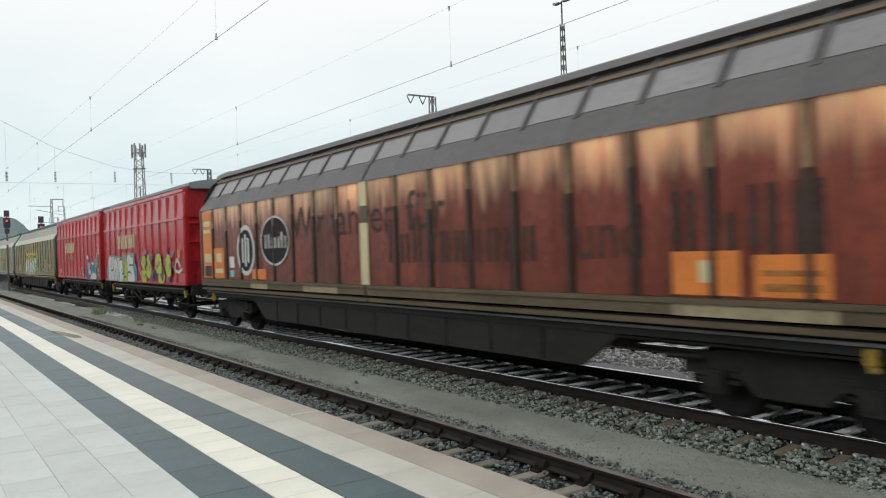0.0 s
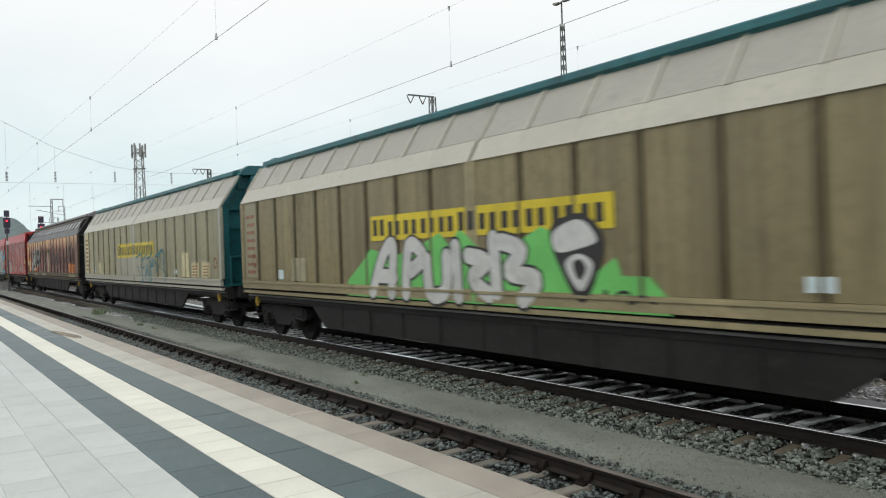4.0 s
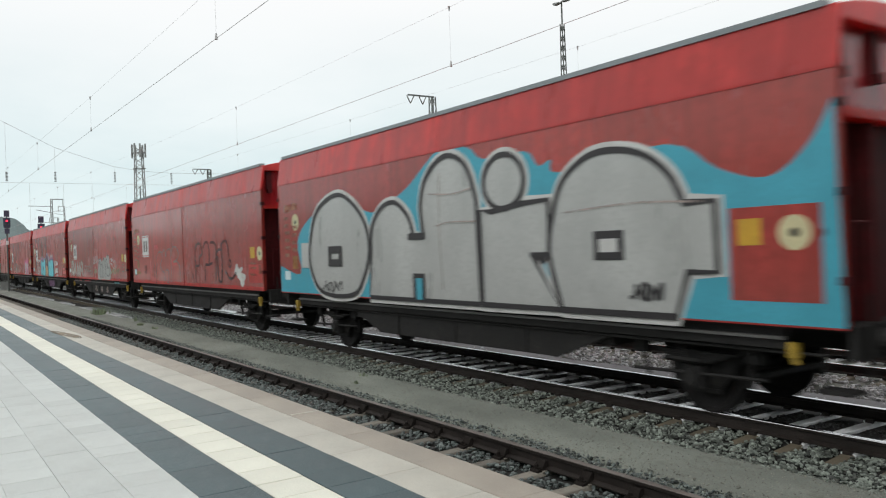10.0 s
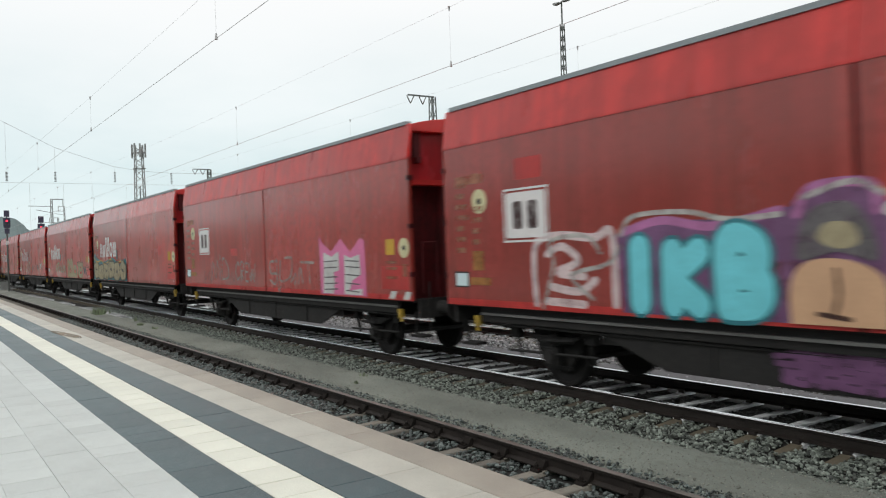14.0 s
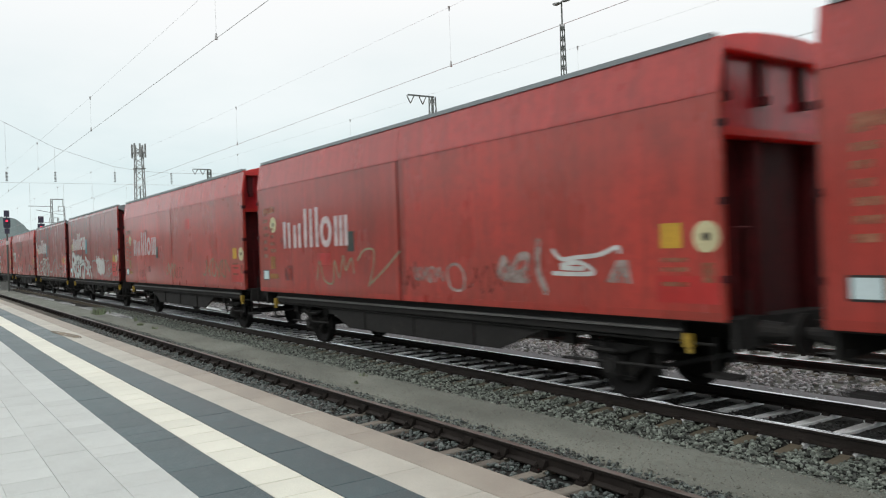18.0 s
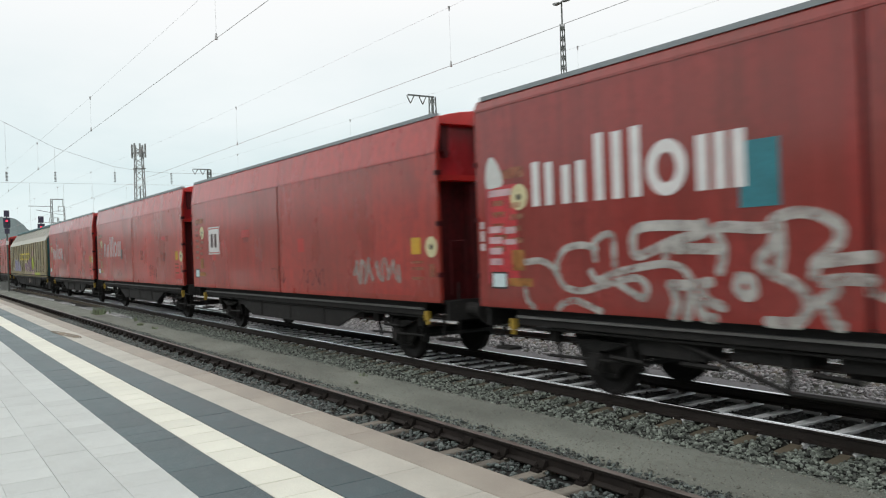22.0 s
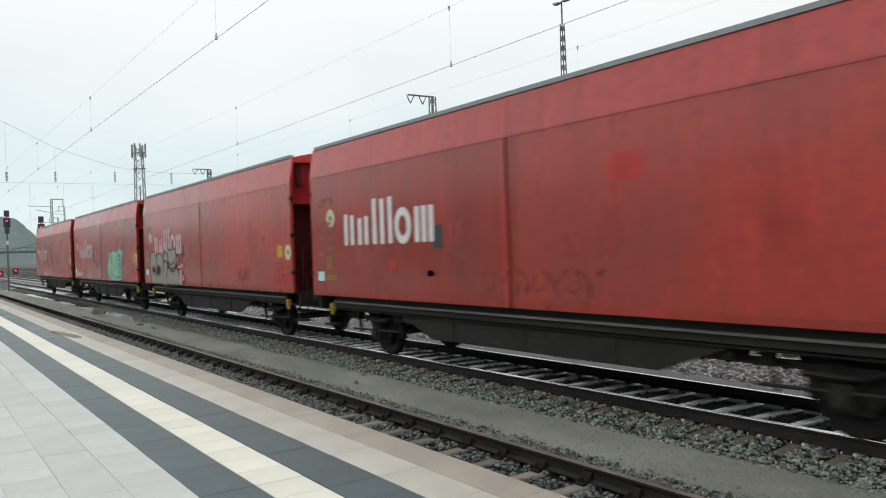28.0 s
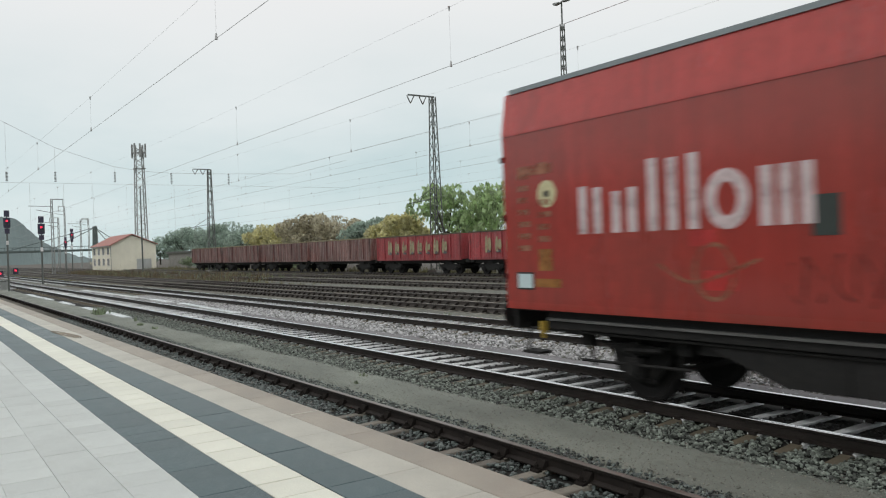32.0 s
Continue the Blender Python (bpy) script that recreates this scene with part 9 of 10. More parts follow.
    lines(short2, "spray_pale", 0.125, [[(-1.83, 2.23), (-2.41, 2.26), (-2.75, 2.23), (-2.83, 2.06), (-2.76, 1.91), (-2.46, 1.99), (-2.18, 2.08), (-1.78, 2.16), (-1.79, 2.26)],
        [(-1.60, 1.73), (-1.55, 1.97), (-1.62, 2.13), (-1.57, 2.21), (-1.05, 2.18), (-0.92, 2.27), (-0.68, 2.32), (-0.43, 2.27), (-0.27, 2.16), (-0.27, 2.03), (-0.38, 1.92), (-0.50, 1.82), (-0.53, 1.69)],
        [(-1.59, 1.97), (-1.95, 1.98), (-2.18, 1.98)],
        [(-0.91, 2.22), (-0.96, 2.02), (-1.09, 1.88), (-1.11, 1.80), (-0.97, 1.70), (-0.76, 1.62), (-0.62, 1.49), (-0.60, 1.35), (-0.72, 1.21)],
        [(-0.91, 1.73), (-0.87, 1.96), (-0.88, 2.19)],
        [(-0.47, 1.82), (-0.20, 1.85), (0.04, 1.87)],
        [(-0.43, 1.63), (-0.21, 1.66), (0.03, 1.65)],
        [(-0.60, 1.38), (-0.43, 1.47), (-0.32, 1.55)],
        [(-0.40, 1.36), (-0.35, 1.23), (-0.28, 1.21)],
        [(-1.36, 1.67), (-1.23, 1.64), (-1.20, 1.50), (-1.30, 1.47), (-1.39, 1.55), (-1.36, 1.67)],
        [(-2.28, 1.57), (-1.97, 1.57), (-1.73, 1.61)],
        [(-2.26, 1.55), (-2.19, 1.37), (-2.26, 1.21)],
        [(-1.98, 1.57), (-2.02, 1.35), (-2.05, 1.21)],
        [(-1.86, 1.57), (-1.79, 1.42), (-1.58, 1.34)],
        [(-1.90, 1.42), (-1.83, 1.23), (-1.69, 1.21)],
        [(-1.03, 1.21), (-0.84, 1.21), (-0.72, 1.22)]], o + 0.003)
    lines(short2, "spray_grey", 0.10, [[(0.0, 1.55), (0.4, 1.45), (0.91, 1.5), (1.45, 1.93), (2.23, 2.2), (2.74, 2.02), (3.13, 1.70), (3.51, 1.7), (3.89, 2.0)], [(3.89, 2.0), (3.85, 1.2)], [(1.25, 1.15), (2.01, 1.63), (2.45, 1.47), (2.78, 1.2)]], o)
    lines(short2, "spray_grey", 0.08, [[(3.95, 1.85), (4.28, 1.7), (4.05, 1.5), (4.3, 1.3)], [(4.66, 1.8), (4.3, 1.75), (4.35, 1.45), (4.7, 1.5)], [(4.64, 1.21), (4.8, 1.89)], [(5.07, 1.68), (4.75, 1.6), (5.1, 1.45), (5.44, 1.31), (5.71, 1.45)]], o)
    sheet(short2, "warning_panel", "red_bright", [rect(-5.72, -5.0, 1.52, 2.98)], HALF + 0.004, "bright red sign panel")
    writing(short2, "faded_writing", "spray_rose", [rect(-5.66, -5.36, 1.80 + 0.16 * i, 1.90 + 0.16 * i) for i in range(4)] + [rect(-5.3, -5.04, 2.1, 2.18), rect(-5.3, -5.04, 2.26, 2.36), rect(-5.64, -5.12, 2.82, 2.92)], HALF + 0.007, "pale pink rows of unreadable writing")
    blob(short2, "spray_white", [(-5.7, 2.98), (-5.68, 3.3), (-5.55, 3.42), (-5.38, 3.25), (-5.3, 3.0), (-5.5, 2.95)], HALF + 0.007, "paint_splash")
    sheet(short2, "warning_panel", "red_top", [rect(4.98, 5.88, 1.40, 2.36)], HALF + 0.002, "bright red notice panel")
    sheet(short2, "notice", "spray_rose", [rect(5.41, 5.87, 1.49, 1.89)], HALF + 0.012, "pale pink notice")
    # older ribbed wagons
    o = HALF + 0.049
    for w in (old, old2):
        for x0, x1 in ((-3.27, -3.12), (-3.02, -2.9), (-2.78, -2.64), (-2.56, -2.42), (-2.28, -2.14), (-2.0, -1.86), (-1.84, -1.7), (-1.56, -1.42), (-1.28, -1.12), (-1.0, -0.86), (-0.76, -0.66), (-0.6, -0.48)):
            sheet(w, "mark_bar", "cream", [rect(x0, x1, 2.50, 3.03)], o, "cream bar of the company mark")
        for i in range(8):
            sheet(w, "mark_bar", "cream_faint", [rect(-2.55 + i * 0.26, -2.38 + i * 0.26, 2.16, 2.36)], o, "faint cream bar of the company mark")
        sheet(w, "round_sign", "cream_faint", ring(-4.35, 1.95, 0.15, 0.17, 0.06), o)
        sheet(w, "notice", "orange_faint", [rect(-4.62, -4.4, 1.75, 2.0)], o)
        sheet(w, "notice", "cream_faint", [rect(-1.9, -1.5, 1.4, 1.62), rect(-5.5, -5.2, 2.9, 3.15), rect(0.4, 0.9, 1.42, 1.55)], o)
        sheet(w, "yellow_square", "yellow", [rect(5.25, 5.52, 2.05, 2.32)], o)
        sheet(w, "card", "pale", [rect(-5.0, -4.72, 1.45, 1.68)], o, "pale card")
        writing(w, "faded_writing", "tan", [rect(-5.4, -5.1, 1.6 + 0.2 * i, 1.72 + 0.2 * i) for i in range(6)] + [rect(-4.5, -4.3, 2.1, 2.3)], HALF + 0.004)
    blob(old, "spray_blue", [(-5.62, 1.22), (-5.62, 1.67), (-5.44, 1.71), (-5.44, 1.94), (-5.23, 1.96), (-4.09, 2.07), (-4.02, 2.26), (-3.78, 2.26), (-3.68, 2.13), (-3.13, 2.18), (-2.97, 2.21), (-2.70, 2.07), (-2.40, 2.11), (-2.32, 2.19), (-2.08, 2.19), (-1.92, 2.08), (-1.18, 2.15), (-1.05, 2.28), (-0.60, 2.30), (-0.57, 2.14), (-0.48, 2.01), (-0.52, 1.91), (-0.25, 1.76), (-0.25, 1.21)], o, "graffiti_ground", False, "turquoise sprayed ground")
    lines(old, "spray_khaki", 0.09, [[(-5.25, 1.94), (-5.15, 2.16), (-4.92, 2.26), (-4.56, 2.19), (-4.31, 2.29), (-4.09, 2.18)], [(-3.56, 2.14), (-3.37, 2.19), (-3.10, 2.13), (-2.88, 2.07), (-2.61, 2.13), (-2.36, 2.05), (-2.16, 1.95)], [(-1.80, 2.12), (-1.62, 2.26), (-1.32, 2.29), (-1.15, 2.19), (-0.98, 2.15), (-0.74, 2.16), (-0.63, 2.04), (-0.61, 1.76)]], o + 0.002)
    blob(old, "spray_white", [(-5.16, 1.22), (-5.25, 1.64), (-5.23, 1.98), (-5.06, 2.19), (-4.76, 2.21), (-4.56, 2.14), (-4.34, 2.21), (-4.09, 2.13), (-4.14, 1.91), (-4.22, 1.69), (-4.14, 1.46), (-4.17, 1.25)], o + 0.005)
    blob(old, "spray_white", [(-4.13, 1.23), (-4.21, 1.62), (-4.07, 2.04), (-3.87, 2.10), (-3.61, 2.06), (-3.46, 1.85), (-3.44, 1.54), (-3.55, 1.23)], o + 0.006)
    blob(old, "spray_white", [(-3.45, 1.23), (-3.49, 2.03), (-3.37, 2.14), (-3.15, 2.13), (-2.88, 2.03), (-2.70, 2.08), (-2.54, 1.94), (-2.50, 1.62), (-2.42, 1.39), (-2.50, 1.22)], o + 0.007)
    blob(old, "spray_lime", [(-2.39, 1.22), (-2.32, 1.45), (-2.50, 1.65), (-2.54, 2.02), (-2.36, 2.02), (-2.20, 1.94), (-2.10, 1.90), (-1.96, 1.98), (-1.78, 1.98), (-1.74, 1.66), (-1.81, 1.22)], o + 0.008)
    blob(old, "spray_white", [(-1.67, 1.22), (-1.72, 1.52), (-1.74, 1.99), (-1.65, 2.18), (-1.32, 2.24), (-1.15, 2.15), (-0.98, 2.11), (-0.74, 2.12), (-0.74, 1.91), (-0.64, 1.71), (-0.53, 1.50), (-0.61, 1.22)], o + 0.009)
    lines(old, "spray_shade", 0.035, [[(-4.64, 2.15), (-4.61, 1.94), (-4.62, 1.71)], [(-5.09, 2.18), (-5.22, 1.94), (-5.23, 1.64), (-5.16, 1.24)]], o + 0.012)
    lines(old, "spray_black", 0.06, [[(-4.66, 1.62), (-4.50, 1.62), (-4.26, 1.65)], [(-4.08, 2.07), (-4.22, 1.75), (-4.24, 1.59), (-4.13, 1.40), (-4.15, 1.25)], [(-3.86, 1.68), (-3.86, 1.58), (-3.87, 1.48)], [(-3.59, 2.09), (-3.44, 1.85), (-3.43, 1.54), (-3.52, 1.25)], [(-3.15, 1.97), (-3.08, 2.04), (-2.70, 2.08)], [(-3.22, 1.27), (-3.16, 1.46), (-3.19, 1.56)], [(-2.66, 1.68), (-2.65, 1.50), (-2.46, 1.48)],
                                     [(-2.57, 2.05), (-2.50, 1.68), (-2.32, 1.42), (-2.44, 1.23)], [(-2.22, 1.85), (-2.21, 1.71), (-2.23, 1.59)], [(-2.31, 1.35), (-2.14, 1.37), (-1.94, 1.36)], [(-1.73, 2.02), (-1.73, 1.63), (-1.75, 1.28)], [(-1.69, 1.53), (-1.52, 1.57), (-1.28, 1.57), (-1.11, 1.48)], [(-1.37, 1.83), (-1.01, 1.85), (-0.78, 1.86), (-0.70, 2.08)], [(-0.74, 1.85), (-0.63, 1.68), (-0.53, 1.48)]], o + 0.012)
    rnd = random.Random(67)
    for i in range(60):
        x, z = rnd.uniform(0.15, 4.7), rnd.uniform(1.28, 2.35)
        r = rnd.uniform(0.07, 0.20)
        blob(old, ("spray_violet", "spray_orchid", "spray_dark")[i % 3], [(x + r * math.cos(a) * rnd.uniform(0.7, 1.3), max(1.2, z + r * math.sin(a) * rnd.uniform(0.6, 1.0))) for a in (0, 1, 2, 3, 4, 5)], o + i * 0.0002 + (0.018 if i % 4 == 0 else 0.0), "graffiti_ground")
    for x, z, rx, rz in ((0.85, 1.95, 0.34, 0.26), (0.95, 1.45, 0.4, 0.26), (1.6, 1.75, 0.35, 0.45), (2.9, 1.9, 0.4, 0.35), (3.3, 1.5, 0.5, 0.3), (4.2, 1.8, 0.35, 0.4)):
        blob(old, "spray_lime", [(x + rx * math.cos(a) * rnd.uniform(0.8, 1.15), max(1.2, z + rz * math.sin(a) * rnd.uniform(0.8, 1.15))) for a in (0, 0.8, 1.6, 2.4, 3.2, 4, 4.8, 5.5)], o + 0.012)
        lines(old, "spray_khaki", 0.05, [[(x - rx * 0.8, z + rz * 0.2), (x, z - rz * 0.25), (x + rx * 0.8, z + rz * 0.1)]], o + 0.014)
        blob(old, "spray_orchid", [(x + 0.05, z + 0.02), (x + 0.16, z + 0.1), (x + 0.24, z), (x + 0.14, z - 0.1)], o + 0.016, "paint_splash")
    lines(old, "spray_white", 0.10, [[(4.9, 1.7), (5.2, 2.0), (5.5, 1.8)], [(5.0, 1.65), (5.4, 1.6), (5.7, 1.7)]], o, "paint_splash")
    # the second one: violet ground, white, pink and green patches, pale outlines
    blob(old2, "spray_violet", [(2.4, 1.2), (2.55, 1.8), (2.9, 2.0), (3.2, 2.2), (3.6, 2.0), (4.1, 1.95), (4.9, 1.95), (5.0, 1.2)], o, "graffiti_ground")
    blob(old2, "spray_petrol", [(3.9, 1.3), (4.1, 1.95), (4.9, 1.9), (4.9, 1.3)], o + 0.002, "graffiti_ground")
    blob(old2, "spray_shade", [(5.07, 1.21), (5.05, 2.1), (5.3, 2.25), (5.87, 2.2), (5.88, 1.21)], o, "graffiti_ground")
    for m, pts in (("spray_white", [(2.91, 2.26), (3.12, 2.33), (3.32, 2.26), (3.29, 2.12), (3.05, 2.12)]), ("spray_pink", [(3.11, 2.02), (3.28, 1.97), (3.32, 1.71), (3.15, 1.67)]), ("spray_teal", [(3.36, 1.96), (3.67, 1.93), (3.65, 1.60), (3.35, 1.6)]),
                   ("spray_pink", [(3.67, 1.93), (3.88, 2.0), (3.87, 1.78), (3.69, 1.76)]), ("spray_white", [(3.34, 1.60), (3.6, 1.66), (3.88, 1.56), (3.85, 1.38), (3.37, 1.44)]), ("spray_white", [(3.75, 1.21), (4.06, 1.38), (4.50, 1.54), (4.6, 1.46), (4.82, 1.50), (5.04, 1.42), (5.12, 1.21)]),
                   ("spray_white", [(2.5, 1.2), (2.62, 1.32), (2.7, 1.2)])):
        blob(old2, m, pts, o + 0.004, "paint_splash")
        o += 0.0012
    for m, pts in (("spray_white", [(4.13, 1.95), (4.3, 2.02), (4.5, 1.94), (4.84, 1.92), (4.4, 1.86)]), ("spray_khaki", [(5.26, 2.04), (5.52, 2.08), (5.55, 1.91), (5.39, 1.75), (5.25, 1.88)]),
                   ("orange_faint", [(5.32, 1.65), (5.50, 1.65), (5.49, 1.30), (5.31, 1.29)]), ("spray_white", [(5.55, 1.65), (5.75, 1.7), (5.7, 1.52)]), ("spray_rose", [(5.6, 1.42), (5.8, 1.42), (5.75, 1.33)]), ("spray_rose", [(5.1, 1.45), (5.25, 1.45), (5.2, 1.36)])):
        blob(old2, m, pts, o + 0.004, "paint_splash")
        o += 0.0012
    o = HALF + 0.049
    lines(old2, "pink_white", 0.05, [[(1.2, 1.4), (1.22, 1.62), (1.43, 1.72), (1.65, 1.68), (1.81, 1.40), (2.06, 1.38)], [(5.57, 2.75), (5.89, 2.72), (5.88, 2.40), (5.54, 2.42)], [(5.6, 2.58), (5.85, 2.56)], [(5.45, 2.5), (5.20, 2.11), (5.06, 1.98), (5.04, 1.45)]], o)
    # long wagons: yellow name band in plain bars
    o = HALF + 0.003
    for w, x0, x1, z0, z1 in ((C_, -3.2, 3.0, 2.26, 2.72), (B_, -2.85, 2.95, 2.14, 2.69), (C2, -3.5, 2.45, 2.26, 2.76)):
        sheet(w, "name_band", "lemon", [rect(x0, x1, z0, z1)], o, "yellow band with a name in dark bars")
        n = 11
        s = (x1 - x0 - 0.12) / n
        for i in range(n):      # two plain upright bars for each letter
            a = x0 + 0.08 + i * s
            hgt = z1 - 0.07 if i in (0, 5) else z1 - 0.12
            for q in (0.02, 0.48):
                sheet(w, "name_bar", "ink", [rect(a + s * q, a + s * (q + 0.27), z0 + 0.09, hgt)], o + 0.003)
    for w, m in ((C_, "beige"), (C2, "beige"), (B_, "cream")):
        sheet(w, "notice", m, [rect(6.41, 7.16, 1.45, 2.22), rect(7.43, 8.14, 1.45, 1.9), rect(8.45, 9.19, 1.45, 1.9)], o, "pale notice fields")
        writing(w, "faded_writing", "tan", [rect(7.5, 8.05, 1.5 + 0.09 * i, 1.54 + 0.09 * i) for i in range(4)] + [rect(8.55, 9.1, 1.5 + 0.09 * i, 1.54 + 0.09 * i) for i in range(4)] + ring(9.68, 1.88, 0.16, 0.17, 0.06), o + 0.003)
        sheet(w, "card", "pale", [rect(-7.75, -7.45, 1.48, 1.70), rect(5.5, 5.8, 1.52, 1.68)], o)
        sheet(w, "notice", m, [rect(-6.97, -6.2, 1.45, 1.97), rect(-9.85, -9.1, 1.5, 3.36)], o)
        writing(w, "faded_writing", "tan", [rect(-9.75, -9.2, 1.6 + 0.2 * i, 1.68 + 0.2 * i) for i in range(8)] + ring(-9.27, 1.92, 0.15, 0.18, 0.05), o + 0.003)
    blob(C_, "spray_green", [(-4.27, 1.2), (-4.2, 1.5), (-3.58, 1.87), (-3.24, 2.12), (-2.5, 1.95), (-1.6, 2.1), (-0.9, 2.34), (-0.6, 2.1), (-0.33, 2.4), (0.2, 2.05), (0.8, 2.0), (1.63, 2.34), (1.95, 2.2), (2.7, 1.72), (3.0, 1.9), (3.1, 1.66), (3.54, 1.66), (3.84, 1.37), (3.84, 1.2)], o + 0.002, "graffiti_ground", False, "bright green sprayed ground")
    runs = [[(-3.2, 1.3), (-2.75, 2.0), (-2.4, 2.15), (-2.5, 1.3)], [(-2.9, 1.6), (-2.4, 1.6)], [(-2.0, 1.3), (-1.85, 2.15), (-1.4, 1.95), (-1.8, 1.7)], [(-1.3, 1.9), (-1.2, 1.32), (-0.75, 1.4), (-0.7, 1.95)], [(-0.45, 2.1), (-0.4, 1.3)], [(-0.1, 1.95), (0.35, 1.85), (0.0, 1.6), (0.4, 1.35)],
            [(0.55, 2.2), (0.6, 1.4)], [(0.75, 2.15), (1.2, 2.0), (0.9, 1.7), (1.5, 1.6), (1.2, 1.3)]]
    lines(C_, "spray_black", 0.34, runs, o + 0.005)
    lines(C_, "spray_white", 0.26, runs, o + 0.009, "graffiti_letter")
    blob(C_, "spray_black", [(1.82, 2.3), (2.4, 2.48), (2.8, 2.2), (2.72, 1.75), (2.4, 1.3), (2.0, 1.75)], o + 0.012, "graffiti_outline")
    blob(C_, "spray_white", [(1.89, 2.25), (2.39, 2.4), (2.7, 2.13), (2.4, 2.02), (1.95, 1.98)], o + 0.014)
    blob(C_, "spray_white", [(2.1, 1.8), (2.35, 1.95), (2.62, 1.8), (2.38, 1.45)], o + 0.014)
    blob(C_, "spray_black", [(2.25, 1.8), (2.38, 1.88), (2.5, 1.75), (2.36, 1.6)], o + 0.016, "graffiti_outline")
    scrawl(C2, 0.3, 1.6, 0.6, 0.9, "spray_grey", 0.10, 82, 4, 1.305)
    scrawl(C_, 2.7, 3.6, 1.3, 1.5, "spray_black", 0.04, 81, 3, o + 0.006)
    # tall angular petrol letters over a cleaned pale field
    sheet(B_, "cleaned_field", "beige_clean", [rect(-2.85, 2.95, 1.44, 2.13)], o - 0.001, "paler cleaned field under the name band")
    lines(B_, "spray_petrol", 0.15, [[(1.18, 1.58), (1.28, 1.34), (1.25, 1.21)],
        [(1.83, 1.63), (1.82, 1.53), (1.78, 1.43)],
        [(1.97, 1.82), (2.05, 1.68), (2.10, 1.54), (2.15, 1.43)],
        [(2.48, 1.95), (2.46, 1.73)],
        [(2.50, 1.60), (2.52, 1.42), (2.53, 1.21)],
        [(2.74, 2.02), (2.77, 1.83)]], o + 0.008)
    lines(B_, "spray_petrol", 0.07, [[(0.37, 2.12), (0.85, 2.20), (1.22, 2.27), (1.28, 2.20), (1.28, 2.06), (1.44, 2.03)],
        [(1.25, 2.03), (1.12, 1.95), (1.12, 1.79), (1.20, 1.70)],
        [(1.44, 2.03), (1.39, 1.88)],
        [(1.34, 1.73), (1.64, 1.76)],
        [(1.59, 2.08), (1.82, 2.18), (2.01, 2.23)],
        [(1.97, 2.06), (2.24, 2.11), (2.47, 2.15), (2.63, 2.22), (2.74, 2.23)],
        [(2.15, 1.43), (2.24, 1.32), (2.12, 1.21)],
        [(1.60, 1.38), (1.73, 1.41)],
        [(1.82, 1.42), (1.73, 1.21)],
        [(2.56, 1.76), (2.70, 1.82), (2.87, 1.82)],
        [(0.52, 1.81), (0.68, 1.73), (0.86, 1.48)]], o + 0.011)
    lines(B_, "spray_petrol", 0.09, [[(3.26, 2.14), (3.69, 2.23), (4.04, 2.35), (4.30, 2.27), (4.31, 2.07), (4.20, 1.72)],
        [(4.20, 1.69), (4.42, 1.52), (4.33, 1.21)],
        [(3.76, 1.72), (3.80, 2.08), (3.69, 2.22)],
        [(3.08, 1.99), (3.35, 1.79), (3.23, 1.57)]], o + 0.013)
    lines(C2, "spray_lilac", 0.42, [[(-6.4, 1.4), (-6.35, 2.1), (-5.7, 2.0), (-5.9, 1.6)], [(-5.3, 1.4), (-5.2, 2.1)], [(-4.6, 2.15), (-4.5, 1.5), (-4.1, 1.45), (-3.9, 2.0)], [(-3.6, 1.4), (-3.4, 1.8), (-3.2, 1.4)]], o + 0.004, "graffiti_letter")
    lines(C2, "spray_white", 0.05, [[(-6.6, 1.3), (-6.57, 2.3), (-5.6, 2.25), (-5.0, 2.3)], [(-4.4, 2.35), (-4.2, 1.7), (-3.9, 2.2)]], o + 0.01)
    blob(C2, "spray_violet", [(-0.3, 1.21), (-0.41, 2.04), (0.5, 2.08), (0.92, 1.95), (1.4, 2.1), (2.17, 2.40), (3.09, 2.34), (3.2, 1.7), (4.3, 1.5), (5.2, 2.0), (4.9, 1.21)], o + 0.004, "graffiti_ground", False)
    lines(C2, "cream", 0.10, [[(-0.2, 1.25), (-0.35, 2.0), (0.4, 2.05), (0.3, 1.6), (0.8, 1.3)], [(0.95, 1.25), (1.0, 1.95), (1.4, 1.9), (1.7, 1.3)], [(2.0, 2.3), (2.2, 1.3)], [(2.9, 2.3), (3.0, 1.6), (3.3, 1.3)], [(4.4, 1.4), (5.1, 1.95), (4.75, 1.3)]], o + 0.008)
    lines(C2, "spray_rose", 0.22, [[(0.0, 1.4), (0.0, 1.8)], [(1.2, 1.4), (1.2, 1.7)], [(3.5, 1.35), (4.3, 1.35)]], o + 0.007, "graffiti_letter")
    blob(C2, "spray_lime", [(3.6, 1.6), (3.65, 2.35), (3.9, 2.6), (4.15, 2.3), (4.55, 2.0), (4.3, 1.65)], o + 0.01)
    blob(C2, "spray_rose", [(3.7, 2.5), (3.8, 2.85), (4.15, 2.8), (4.05, 2.5)], o + 0.012)
    sheet(C2, "spray_patch", "spray_lime", [rect(5.18, 7.6, 1.21, 1.37)], HALF + 0.034)
    # brown wagons: emblems, orange panels and faded words
    o = HALF + 0.002
    for w in (D_, D2):
        sheet(w, "round_emblem", "spray_white", ring(-6.42, 2.2, 0.64, 0.66, 0.12), o, "pale round emblem in plain rings")
        sheet(w, "emblem_field", "end_black", [oval(-6.42, 2.2, 0.53, 0.55)], o - 0.001, "dark field of the round emblem")
        for dx, dz in ((-0.20, 0.1), (0.0, 0.0), (0.20, 0.1)):
            sheet(w, "emblem_bar", "spray_white", [rect(-6.42 + dx - 0.06, -6.42 + dx + 0.06, 2.2 - 0.42 + dz, 2.2 + 0.42 - dz)], o + 0.003)
